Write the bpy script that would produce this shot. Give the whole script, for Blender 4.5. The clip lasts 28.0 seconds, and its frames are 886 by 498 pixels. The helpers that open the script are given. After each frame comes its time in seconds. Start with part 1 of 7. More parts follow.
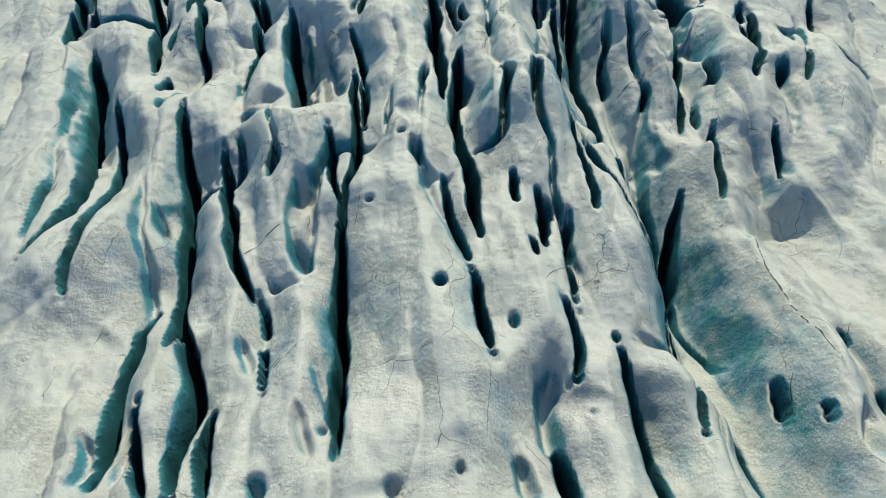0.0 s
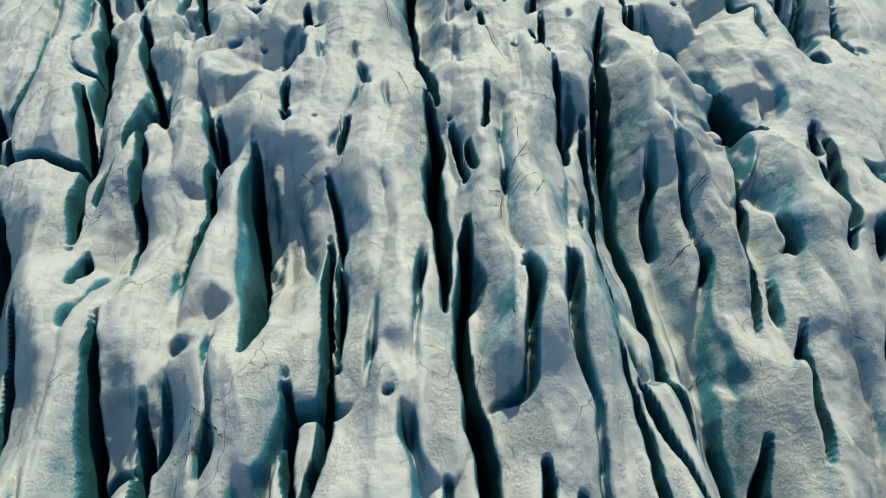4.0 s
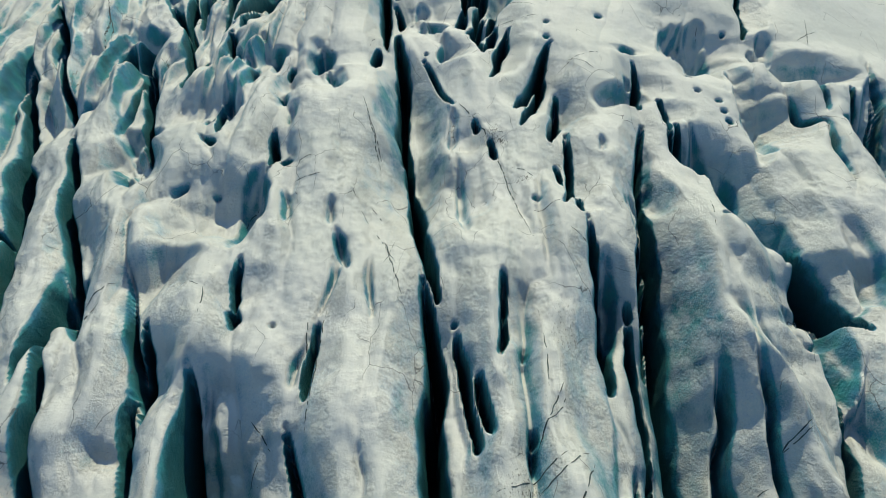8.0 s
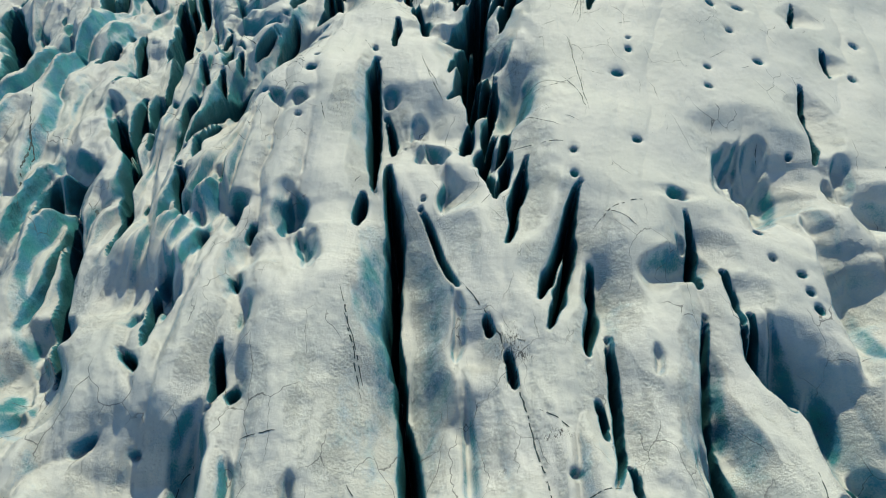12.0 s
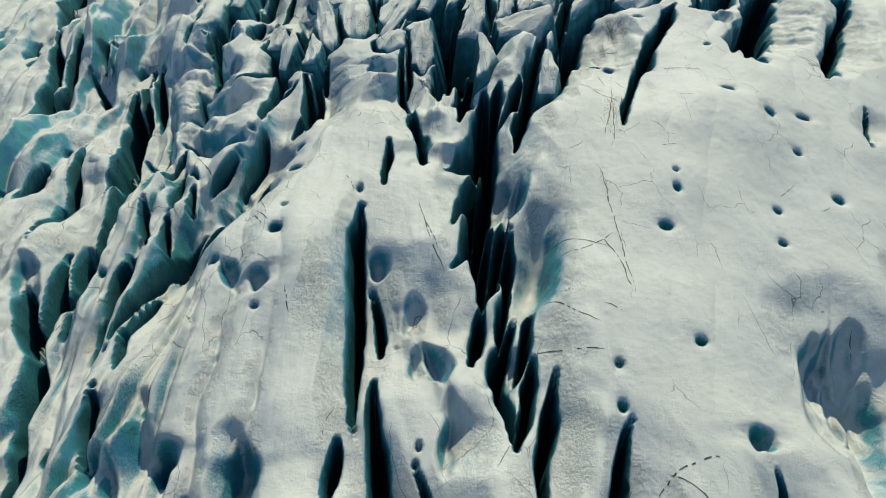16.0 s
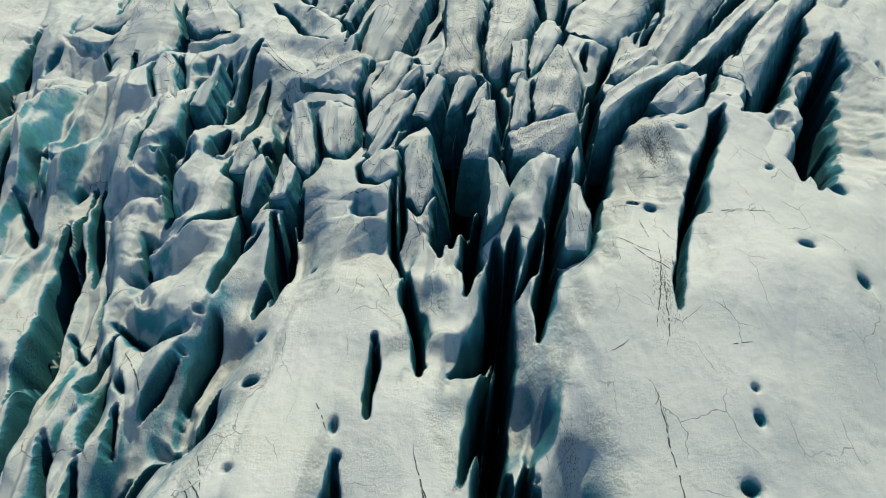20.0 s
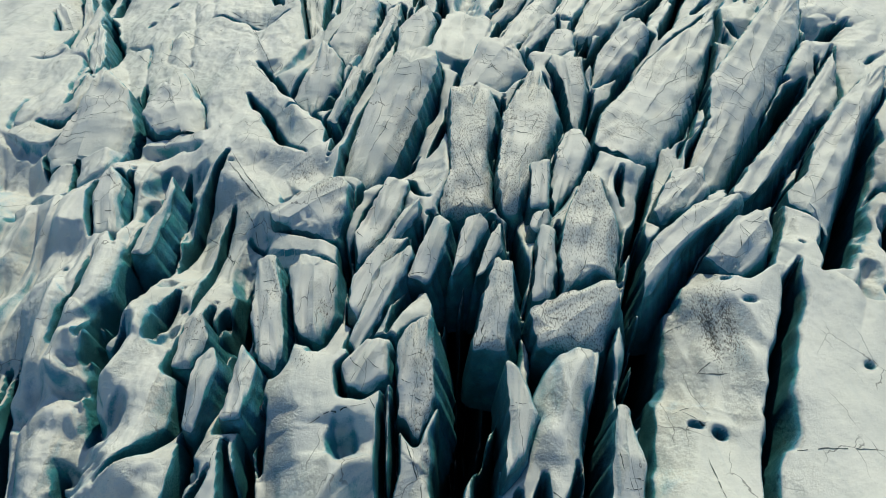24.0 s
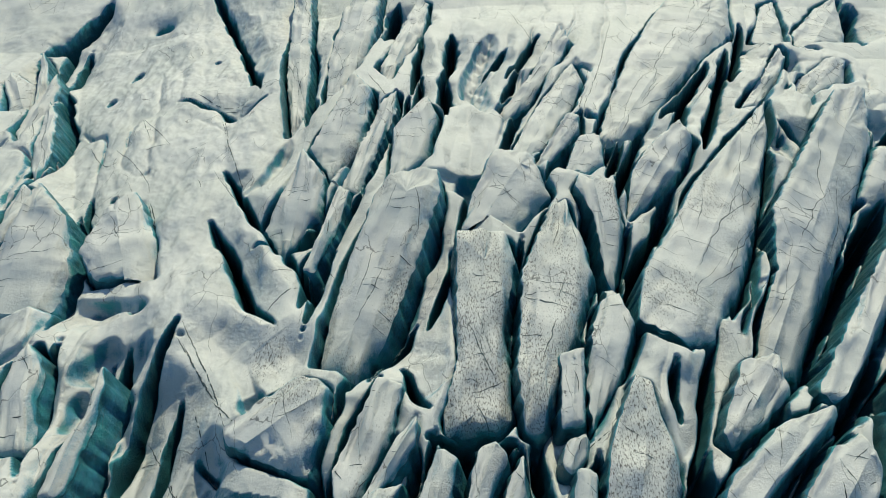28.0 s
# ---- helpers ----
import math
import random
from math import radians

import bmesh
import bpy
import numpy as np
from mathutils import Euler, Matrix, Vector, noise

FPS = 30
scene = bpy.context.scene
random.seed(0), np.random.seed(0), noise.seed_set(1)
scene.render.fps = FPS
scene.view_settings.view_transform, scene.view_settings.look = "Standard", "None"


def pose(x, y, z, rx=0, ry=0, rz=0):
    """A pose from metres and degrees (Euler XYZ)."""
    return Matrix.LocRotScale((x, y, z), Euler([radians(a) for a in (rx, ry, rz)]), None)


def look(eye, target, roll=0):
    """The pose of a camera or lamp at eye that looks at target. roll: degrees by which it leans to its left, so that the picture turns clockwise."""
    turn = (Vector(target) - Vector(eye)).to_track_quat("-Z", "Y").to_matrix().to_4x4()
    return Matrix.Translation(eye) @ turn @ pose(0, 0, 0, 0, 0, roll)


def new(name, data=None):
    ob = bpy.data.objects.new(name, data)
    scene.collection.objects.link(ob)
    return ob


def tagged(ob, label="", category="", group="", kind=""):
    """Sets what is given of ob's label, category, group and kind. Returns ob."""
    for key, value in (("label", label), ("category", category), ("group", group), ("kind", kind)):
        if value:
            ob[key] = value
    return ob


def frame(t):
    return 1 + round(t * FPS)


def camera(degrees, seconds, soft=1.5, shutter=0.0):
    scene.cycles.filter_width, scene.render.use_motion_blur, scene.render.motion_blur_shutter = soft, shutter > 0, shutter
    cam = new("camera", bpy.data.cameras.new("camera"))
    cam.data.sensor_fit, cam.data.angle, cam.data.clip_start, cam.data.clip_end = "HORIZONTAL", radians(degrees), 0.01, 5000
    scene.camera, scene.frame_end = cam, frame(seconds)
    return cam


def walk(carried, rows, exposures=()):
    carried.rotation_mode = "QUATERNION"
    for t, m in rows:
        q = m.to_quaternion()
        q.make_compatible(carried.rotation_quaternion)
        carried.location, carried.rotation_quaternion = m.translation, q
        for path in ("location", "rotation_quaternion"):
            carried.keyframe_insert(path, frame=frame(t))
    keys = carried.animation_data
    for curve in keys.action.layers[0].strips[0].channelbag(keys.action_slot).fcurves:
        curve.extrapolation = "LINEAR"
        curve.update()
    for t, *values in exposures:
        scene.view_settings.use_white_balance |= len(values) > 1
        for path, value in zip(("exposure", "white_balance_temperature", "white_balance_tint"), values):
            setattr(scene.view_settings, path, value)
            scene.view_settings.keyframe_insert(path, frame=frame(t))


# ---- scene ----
from mathutils.bvhtree import BVHTree

cam = camera(66.0, 28.0, soft=0.8)
PATH = [
    (0, (-0.946, -0.656, 64.592), (-0.927, 0.703, 63.126), -0.06),
    (2, (-0.857, 17.507, 64.777), (-0.838, 18.867, 63.310), -0.06),
    (4, (-0.743, 35.650, 64.898), (-0.724, 37.010, 63.431), -0.06),
    (6, (-0.609, 53.771, 64.968), (-0.590, 55.131, 63.502), -0.06),
    (8, (-0.462, 71.869, 65.001), (-0.443, 73.228, 63.535), -0.06),
    (10, (-0.308, 89.940, 65.009), (-0.288, 91.300, 63.542), -0.06),
    (12, (-0.151, 107.985, 65.004), (-0.132, 109.344, 63.538), -0.06),
    (14, (0.000, 126.000, 65.000), (0.020, 127.360, 63.533), -0.06),
    (16, (0.141, 143.984, 65.009), (0.160, 145.344, 63.542), -0.06),
    (18, (0.265, 161.936, 65.043), (0.284, 163.295, 63.576), -0.06),
    (20, (0.366, 179.852, 65.116), (0.386, 181.212, 63.649), -0.06),
    (22, (0.439, 197.733, 65.239), (0.459, 199.093, 63.773), -0.06),
    (24, (0.477, 215.575, 65.427), (0.496, 216.935, 63.960), -0.06),
    (26, (0.474, 233.378, 65.691), (0.494, 234.737, 64.225), -0.06),
    (28, (0.424, 251.138, 66.044), (0.444, 252.498, 64.578), -0.06),
]
walk(cam, [(t, look(eye, target, roll)) for t, eye, target, roll in PATH], exposures=[(0, -0.2, 7450, -2), (28, -0.2, 7450, -2)])

# ---- light: a clear sky, the sun ahead and a little to the side ----
SUN_TURN, SUN_HEIGHT = radians(9), radians(28.5)
sky_world = bpy.data.worlds.new("sky")
scene.world = sky_world
sky_world.use_nodes = True
wn = sky_world.node_tree.nodes
sky = wn.new("ShaderNodeTexSky")
sky.sky_type, sky.sun_disc = "NISHITA", False
sky.ozone_density, sky.dust_density, sky.air_density = 3.0, 0.0, 0.8
sky.sun_elevation, sky.sun_rotation = SUN_HEIGHT, SUN_TURN
wn["Background"].inputs["Strength"].default_value = 0.145
sky_world.node_tree.links.new(sky.outputs[0], wn["Background"].inputs["Color"])
sun_data = bpy.data.lights.new("sun", "SUN")
sun_data.energy, sun_data.angle, sun_data.color = 3.75, radians(0.53), (1.0, 0.94, 0.815)
sun = new("sun", sun_data)
sun.matrix_world = look((200 * math.sin(SUN_TURN), 200 * math.cos(SUN_TURN), 200 * math.tan(SUN_HEIGHT)), (0, 0, 0))


# ---- materials ----
class Nodes:
    """A small helper to wire up a node material."""

    def __init__(self, name):
        self.mat = bpy.data.materials.new(name)
        self.mat.use_nodes = True
        self.tree = self.mat.node_tree
        self.bsdf = self.tree.nodes["Principled BSDF"]
        self.where = self.add("ShaderNodeTexCoord").outputs["Object"]

    def add(self, kind, **settings):
        node = self.tree.nodes.new(kind)
        for key, value in settings.items():
            setattr(node, key, value)
        return node

    def put(self, socket, value):
        if isinstance(value, bpy.types.NodeSocket):
            self.tree.links.new(value, socket)
        else:
            socket.default_value = value

    def scaled(self, sx, sy, sz):
        node = self.add("ShaderNodeMapping")
        self.put(node.inputs["Vector"], self.where)
        node.inputs["Scale"].default_value = (sx, sy, sz)
        return node.outputs[0]

    def noise(self, scale, detail=4.0, rough=0.55, vector=None, twist=0.0):
        node = self.add("ShaderNodeTexNoise")
        self.put(node.inputs["Vector"], vector or self.where)
        node.inputs["Scale"].default_value, node.inputs["Detail"].default_value = scale, detail
        node.inputs["Roughness"].default_value, node.inputs["Distortion"].default_value = rough, twist
        return node.outputs["Fac"]

    def ramp(self, value, low, high, soft=True):
        node = self.add("ShaderNodeMapRange")
        node.interpolation_type = "SMOOTHSTEP" if soft else "LINEAR"
        self.put(node.inputs["Value"], value)
        node.inputs["From Min"].default_value, node.inputs["From Max"].default_value = low, high
        return node.outputs["Result"]

    def sum(self, kind, a, b):
        node = self.add("ShaderNodeMath", operation=kind)
        self.put(node.inputs[0], a)
        self.put(node.inputs[1], b)
        return node.outputs[0]

    def mix(self, share, a, b):
        node = self.add("ShaderNodeMix", data_type="RGBA")
        self.put(node.inputs["Factor"], share)
        self.put(node.inputs["A"], a)
        self.put(node.inputs["B"], b)
        return node.outputs["Result"]

    def bump(self, height, strength, distance, normal=None):
        node = self.add("ShaderNodeBump")
        self.put(node.inputs["Height"], height)
        node.inputs["Strength"].default_value, node.inputs["Distance"].default_value = strength, distance
        if normal:
            self.put(node.inputs["Normal"], normal)
        return node.outputs["Normal"]


def glacier_ice():
    """A white weathered crust on the gentle slopes, clear blue-green ice where the walls are too steep for it, grit on
    both. The steepest walls carry painted crevasse shade.
    """
    n = Nodes("glacier_ice")
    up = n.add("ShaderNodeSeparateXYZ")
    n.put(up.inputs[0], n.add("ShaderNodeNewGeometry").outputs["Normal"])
    patch = n.noise(0.06, 4)
    grain = n.noise(3.5, 5, 0.7)
    streak = n.noise(1.0, 5, 0.6, n.scaled(0.9, 0.12, 0.3), 0.6)
    crust = n.mix(n.ramp(patch, 0.35, 0.7), (0.74, 0.75, 0.71, 1), (0.80, 0.80, 0.77, 1))
    crust = n.mix(n.sum("MULTIPLY", n.ramp(grain, 0.50, 0.72), 0.35), crust, (0.60, 0.62, 0.61, 1))
    crust = n.mix(n.sum("MULTIPLY", n.ramp(streak, 0.52, 0.78), 0.30), crust, (0.55, 0.60, 0.62, 1))
    clear = n.mix(n.ramp(n.noise(0.35, 4), 0.35, 0.65), (0.06, 0.36, 0.39, 1), (0.07, 0.31, 0.46, 1))
    clear = n.mix(n.sum("MULTIPLY", n.ramp(n.noise(1.4, 5, 0.7), 0.5, 0.8), 0.4), clear, (0.24, 0.40, 0.40, 1))
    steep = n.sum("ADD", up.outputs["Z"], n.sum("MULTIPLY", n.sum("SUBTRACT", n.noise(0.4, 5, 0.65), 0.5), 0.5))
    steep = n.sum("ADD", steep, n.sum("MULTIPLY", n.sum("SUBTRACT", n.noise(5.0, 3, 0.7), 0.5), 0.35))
    # Pale bare ice on the slopes; its blue also paints in their bluish shade.
    pale = n.mix(n.ramp(n.noise(0.5, 4), 0.35, 0.65), (0.40, 0.60, 0.66, 1), (0.42, 0.56, 0.70, 1))
    colour = n.mix(n.sum("MULTIPLY", n.ramp(steep, 0.84, 0.58), 0.5), crust, pale)
    colour = n.mix(n.ramp(steep, 0.66, 0.38), colour, clear)
    # The steepest walls darken by slope: crevasse shade put into the ice colour.
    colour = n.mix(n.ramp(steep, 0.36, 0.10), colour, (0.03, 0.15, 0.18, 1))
    dust = n.sum("MULTIPLY", n.ramp(n.noise(7.0, 3, 0.6), 0.66, 0.74), n.ramp(n.noise(0.15, 4), 0.42, 0.62))
    colour = n.mix(n.sum("MULTIPLY", dust, 0.7), colour, (0.16, 0.16, 0.15, 1))
    grit = n.add("ShaderNodeAttribute", attribute_name="grit").outputs["Fac"]
    specks = n.sum("MULTIPLY", n.ramp(n.sum("ADD", n.noise(5.5, 5, 0.75, n.scaled(1, 0.4, 1)), n.sum("MULTIPLY", grit, 0.22)), 0.62, 0.74), n.ramp(grit, 0.02, 0.5))
    colour = n.mix(n.sum("MULTIPLY", specks, 0.85), colour, (0.045, 0.040, 0.033, 1))
    web = n.add("ShaderNodeTexVoronoi", feature="DISTANCE_TO_EDGE")
    bent = n.add("ShaderNodeVectorMath", operation="ADD")
    n.put(bent.inputs[0], n.scaled(0.20, 0.10, 0.2))
    wander = n.add("ShaderNodeTexNoise")
    n.put(wander.inputs["Vector"], n.where)
    wander.inputs["Scale"].default_value, wander.inputs["Detail"].default_value = 0.35, 6
    gentle = n.add("ShaderNodeVectorMath", operation="SCALE")
    n.put(gentle.inputs[0], wander.outputs["Color"])
    gentle.inputs["Scale"].default_value = 0.35
    n.put(bent.inputs[1], gentle.outputs[0])
    n.put(web.inputs["Vector"], bent.outputs[0])
    web.inputs["Scale"].default_value = 1.0
    hair = n.sum("MULTIPLY", n.ramp(web.outputs["Distance"], 0.009, 0.003), n.ramp(n.noise(0.09, 3), 0.51, 0.60))
    colour = n.mix(n.sum("MULTIPLY", hair, 0.7), colour, (0.12, 0.13, 0.13, 1))
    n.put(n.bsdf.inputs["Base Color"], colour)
    n.put(n.bsdf.inputs["Roughness"], n.sum("SUBTRACT", 0.62, n.sum("MULTIPLY", n.ramp(steep, 0.80, 0.42), 0.30)))
    n.bsdf.inputs["IOR"].default_value = 1.31
    worn = n.sum("ADD", 0.24, n.sum("MULTIPLY", n.ramp(up.outputs["Z"], 0.98, 0.88), 0.66))
    pits = n.bump(n.sum("MULTIPLY", n.noise(0.7, 9, 0.66), worn), 1.0, 0.4)
    sugar = n.sum("MULTIPLY", n.noise(3.4, 5, 0.72), n.sum("MULTIPLY", worn, n.sum("ADD", n.ramp(n.noise(0.22, 3), 0.40, 0.66), 0.55)))
    scales = n.bump(sugar, 1.0, 0.24, pits)
    n.put(n.bsdf.inputs["Normal"], scales)
    return n.mat


def crack_ice():
    """The dark inside of a fracture, with grit caught in it."""
    n = Nodes("crack_ice")
    n.put(n.bsdf.inputs["Base Color"], n.mix(n.ramp(n.noise(2.0, 4), 0.4, 0.65), (0.035, 0.05, 0.055, 1), (0.10, 0.15, 0.16, 1)))
    n.bsdf.inputs["Roughness"].default_value = 0.7
    return n.mat


ICE, CRACK_ICE = glacier_ice(), crack_ice()

# ---- the glacier: one sheet of ice, lowered where it has opened ----


def spaced(stops):
    """Coordinates with the steps that (from, step) rows ask for, the step changing evenly between them."""
    out = [stops[0][0]]
    while out[-1] < stops[-1][0]:
        step = float(np.interp(out[-1], [a for a, _ in stops], [b for _, b in stops]))
        out.append(out[-1] + step)
    return np.array(out)


XS = spaced([(-2400, 300), (-400, 40), (-140, 1.2), (-95, 0.34), (-72, 0.22), (66, 0.22), (95, 0.38), (140, 1.2), (400, 40), (2400, 300)])
YS = spaced([(-1500, 300), (-200, 40), (0, 1.5), (14, 0.24), (290, 0.24), (430, 0.36), (460, 1.2), (700, 40), (3600, 300)])
GX, GY = np.meshgrid(XS, YS)


def lattice(ix, iy, seed):
    h = (ix * 374761393 + iy * 668265263 + seed * 974634777) & 0xFFFFFFFF
    h = ((h ^ (h >> 13)) * 1274126177) & 0xFFFFFFFF
    return ((h ^ (h >> 16)) & 0xFFFF) / 32767.5 - 1.0


def ripple(x, y, size, seed):
    """Smooth noise from -1 to 1 with hills of the given size in metres."""
    u, v = x / size, y / size
    iu, iv = np.floor(u).astype(np.int64), np.floor(v).astype(np.int64)
    fu, fv = u - iu, v - iv
    fu, fv = fu * fu * fu * (fu * (fu * 6 - 15) + 10), fv * fv * fv * (fv * (fv * 6 - 15) + 10)
    a, b = lattice(iu, iv, seed), lattice(iu + 1, iv, seed)
    c, d = lattice(iu, iv + 1, seed), lattice(iu + 1, iv + 1, seed)
    return (a + (b - a) * fu) * (1 - fv) + (c + (d - c) * fu) * fv


# The ice edges wander: all openings are laid out on slightly bent coordinates.
WX = GX + 0.40 * ripple(GX, GY, 6.0, 1) + 0.16 * ripple(GX, GY, 2.2, 2)
WY = GY + 0.60 * ripple(GX, GY, 6.0, 4) + 0.20 * ripple(GX, GY, 2.2, 5)

BLEND = 2.2  # how sharply neighbouring slopes meet
SHOULDER = np.zeros_like(GX)  # rounded lips
FACES = np.zeros_like(GX)  # steep faces under the crests
OPEN = np.zeros_like(GX)  # depth of the openings
OWNER = np.zeros(GX.shape, np.int32)  # which opening a point lies in
SINK = np.zeros_like(GX)  # ground under the free-standing blocks
RISE = np.zeros_like(GX)  # humps and hollows
GRIT = np.zeros_like(GX)
RUFFLED = np.full(GX.shape, 0.10)  # how strongly the surface is furrowed
FLOW = []  # where and which way the openings run
OPENINGS = [("ice_surface", "")]


def window(pts, margin):
    xs, ys = [q[0] for q in pts], [q[1] for q in pts]
    i0, i1 = np.searchsorted(XS, (min(xs) - margin, max(xs) + margin))
    j0, j1 = np.searchsorted(YS, (min(ys) - margin, max(ys) + margin))
    return slice(j0, j1), slice(i0, i1)


def along(pts, win):
    """For each grid point: its distance from the line, the share of the line's length at its foot, and its side."""
    x, y = WX[win], WY[win]
    sizes = [math.dist(a, b) for a, b in zip(pts, pts[1:])]
    total, run = sum(sizes), 0.0
    best, share, side = np.full(x.shape, 1e9), np.zeros(x.shape), np.ones(x.shape)
    for (ax, ay), (bx, by), size in zip(pts, pts[1:], sizes):
        ux, uy = (bx - ax) / size, (by - ay) / size
        s = np.clip((x - ax) * ux + (y - ay) * uy, 0, size)
        gap = np.hypot(x - ax - s * ux, y - ay - s * uy)
        near = gap < best
        best = np.where(near, gap, best)
        share = np.where(near, (run + s) / total, share)
        side = np.where(near, np.sign(ux * (y - ay) - uy * (x - ax)), side)
        run += size
    return best, share, side * (1 if pts[-1][1] > pts[0][1] else -1), total


def curved(pts):
    """The same line with rounded bends."""
    if len(pts) < 3:
        return list(pts)
    out = []
    for i in range(len(pts) - 1):
        p0, p1, p2, p3 = pts[max(i - 1, 0)], pts[i], pts[i + 1], pts[min(i + 2, len(pts) - 1)]
        for k in range(3):
            t = k / 3
            out.append(tuple(0.5 * (2 * b + (c - a) * t + (2 * a - 5 * b + 4 * c - d) * t * t + (3 * b - a - 3 * c + d) * t**3) for a, b, c, d in zip(p0, p1, p2, p3)))
    return out + [pts[-1]]


def drawn_out(pts, more):
    """The line, longer by so many metres at both ends."""
    def beyond(a, b):
        size = math.dist(a, b) or 1.0
        return tuple(p + more * (p - q) / size for p, q in zip(a, b))
    return [beyond(pts[0], pts[min(2, len(pts) - 1)])] + list(pts) + [beyond(pts[-1], pts[-min(3, len(pts))])]


def carve(win, depth, name, label):
    OPENINGS.append((name, label))
    deeper = depth > OPEN[win]
    OWNER[win] = np.where(deeper, len(OPENINGS) - 1, OWNER[win])
    OPEN[win] = np.maximum(OPEN[win], depth)


def flank(gap, wide, win):
    """A plane slope that rises to a worn crest; the crest line wavers."""
    rest = np.clip(1 - gap / (wide * (1 + 0.25 * ripple(WX[win], WY[win] / 3, 6.0, 13) + 0.08 * ripple(WX[win], WY[win] / 2, 1.9, 14))), 0, 1)
    return rest * rest / (rest + 0.10)


def crevasse(width, *pts, depth=None, left=0.6, right=1.5):
    """A deep, steep-walled crack with rounded lips. left, right: how far the lip on that side, seen going up the ice, is drawn down."""
    pts = curved(pts)
    pts = drawn_out(pts, 0.12 * sum(math.dist(a, b) for a, b in zip(pts, pts[1:])) + 0.6)
    width = 0.72 * width + 0.10
    depth = depth or min(5.0 + 6.0 * width, 30.0)
    reach = 1.7 + 1.0 * width
    win = window(pts, width / 2 + 6 * reach + 1)
    gap, share, side, total = along(pts, win)
    rest = np.minimum(share, 1 - share)
    ends = np.clip(rest * 5.0, 0, 1) ** 0.6
    point = np.clip(rest * total / min(0.33 * total, 6.0), 0, 1)
    waver = 1 + 0.60 * ripple(WX[win], WY[win] / 3, 3.0, 11) + 0.25 * ripple(WX[win], WY[win] / 2, 1.2, 12)
    half = (0.36 if pts[0][1] < 255 else 0.43) * width * point**1.2 * np.clip(waver, 0.15, 2)
    inside = np.clip(1 - (gap / np.maximum(half, 1e-3)) ** 1.5, 0, 1)
    lip = half + (0.06 + (0.15 if pts[0][1] < 255 else 0.24) * width) * point**1.4 * np.clip(1 + 0.5 * ripple(WX[win], WY[win] / 4, 2.4, 17) + 0.15 * ripple(WX[win], WY[win], 0.8, 18), 0.1, 2)
    funnel = 2.1 * np.clip(lip - gap, 0, None)
    carve(win, depth * ends * inside**1.15 + funnel, "crevasse", "deep dark crevasse with blue-green ice walls")
    GRIT[win] = np.maximum(GRIT[win], 0.45 * np.clip(ripple(WX[win], WY[win] / 2, 5.0, 28) - 0.05, 0, 1) * np.exp(-np.maximum(gap - half, 0) / 0.9) * (rest > 0.02))
    FLOW.append((*pts[len(pts) // 2], math.atan2(pts[0][0] - pts[-1][0], pts[0][1] - pts[-1][1]), total))
    fall = min(1.0, total / 14) * (1.0 + 0.7 * width) * (right + left + (right - left) * np.tanh(-side * gap / 0.6)) / 2
    reach = reach * np.where(side > 0, 1.2, 2.0)
    ends = np.clip(rest * 2.4, 0, 1)
    ends = ends * ends * (3 - 2 * ends)
    SHOULDER[win] += (ends * fall * flank(np.maximum(gap - half, 0), reach * (0.35 + 0.65 * ends), win)) ** BLEND


def valley(reach, fall, *pts, left=0.75, right=1.35):
    """The long dip along a line of openings; between two of them a ridge with a worn crest stays. It runs out gently at both ends."""
    broad = 2.1 if pts[0][1] < 150 else 1.7
    long = sum(math.dist(a, b) for a, b in zip(pts, pts[1:]))
    reach, fall = 1.25 * reach, 0.85 * fall * min(1.0, 0.45 + long / 50)
    run = max(long / 3, 2.6 * fall)
    pts = drawn_out(curved(pts), 0.5 * run)
    win = window(pts, 5 * reach)
    gap, share, side, total = along(pts, win)
    ends = np.clip(np.minimum(share, 1 - share) * total / run, 0, 1)
    ends = ends * ends * (3 - 2 * ends)
    wide = reach * np.where(side > 0, left, right)
    FLOW.append((*pts[len(pts) // 2], math.atan2(pts[0][0] - pts[-1][0], pts[0][1] - pts[-1][1]), total))
    SHOULDER[win] += (fall * ends * flank(gap, broad * wide * (0.4 + 0.6 * ends), win)) ** BLEND


def scarp(run, drop, *pts):
    """A worn crest with a steep face on its right, going along the line; below the face the surface climbs gently back."""
    pts = curved(pts)
    back = min(2.2 * run + 1.2 * drop, 4.5 + run)
    win = window(pts, run + back + 1)
    gap, share, side, total = along(pts, win)
    side = side * (1 if pts[-1][1] > pts[0][1] else -1)
    wave = 1 + 0.12 * ripple(WX[win], WY[win] / 3, 4.5, 15)
    g = gap / (run * wave)
    fore = np.clip(g, 0, 1)
    face = np.where(g < 1, fore * (1.35 - 0.35 * fore * fore), np.clip(1 - ((g - 1) * run / back) ** 1.4, 0, 1) ** 1.4)
    ends = np.clip(np.minimum(share, 1 - share) * 2.6, 0, 1)
    ends = ends**1.2
    if total > 14 and abs(pts[-1][1] - pts[0][1]) > abs(pts[-1][0] - pts[0][0]):
        FLOW.append((*pts[len(pts) // 2], math.atan2(pts[0][0] - pts[-1][0], pts[0][1] - pts[-1][1]), total))
    edge = np.clip(1 - gap / (0.6 * run), 0, 1)
    FACES[win] += np.where(side < 0, drop * face * ends, 0) ** 3
    RISE[win] += np.where(side < 0, 0, 0.06 * drop * edge * ends)


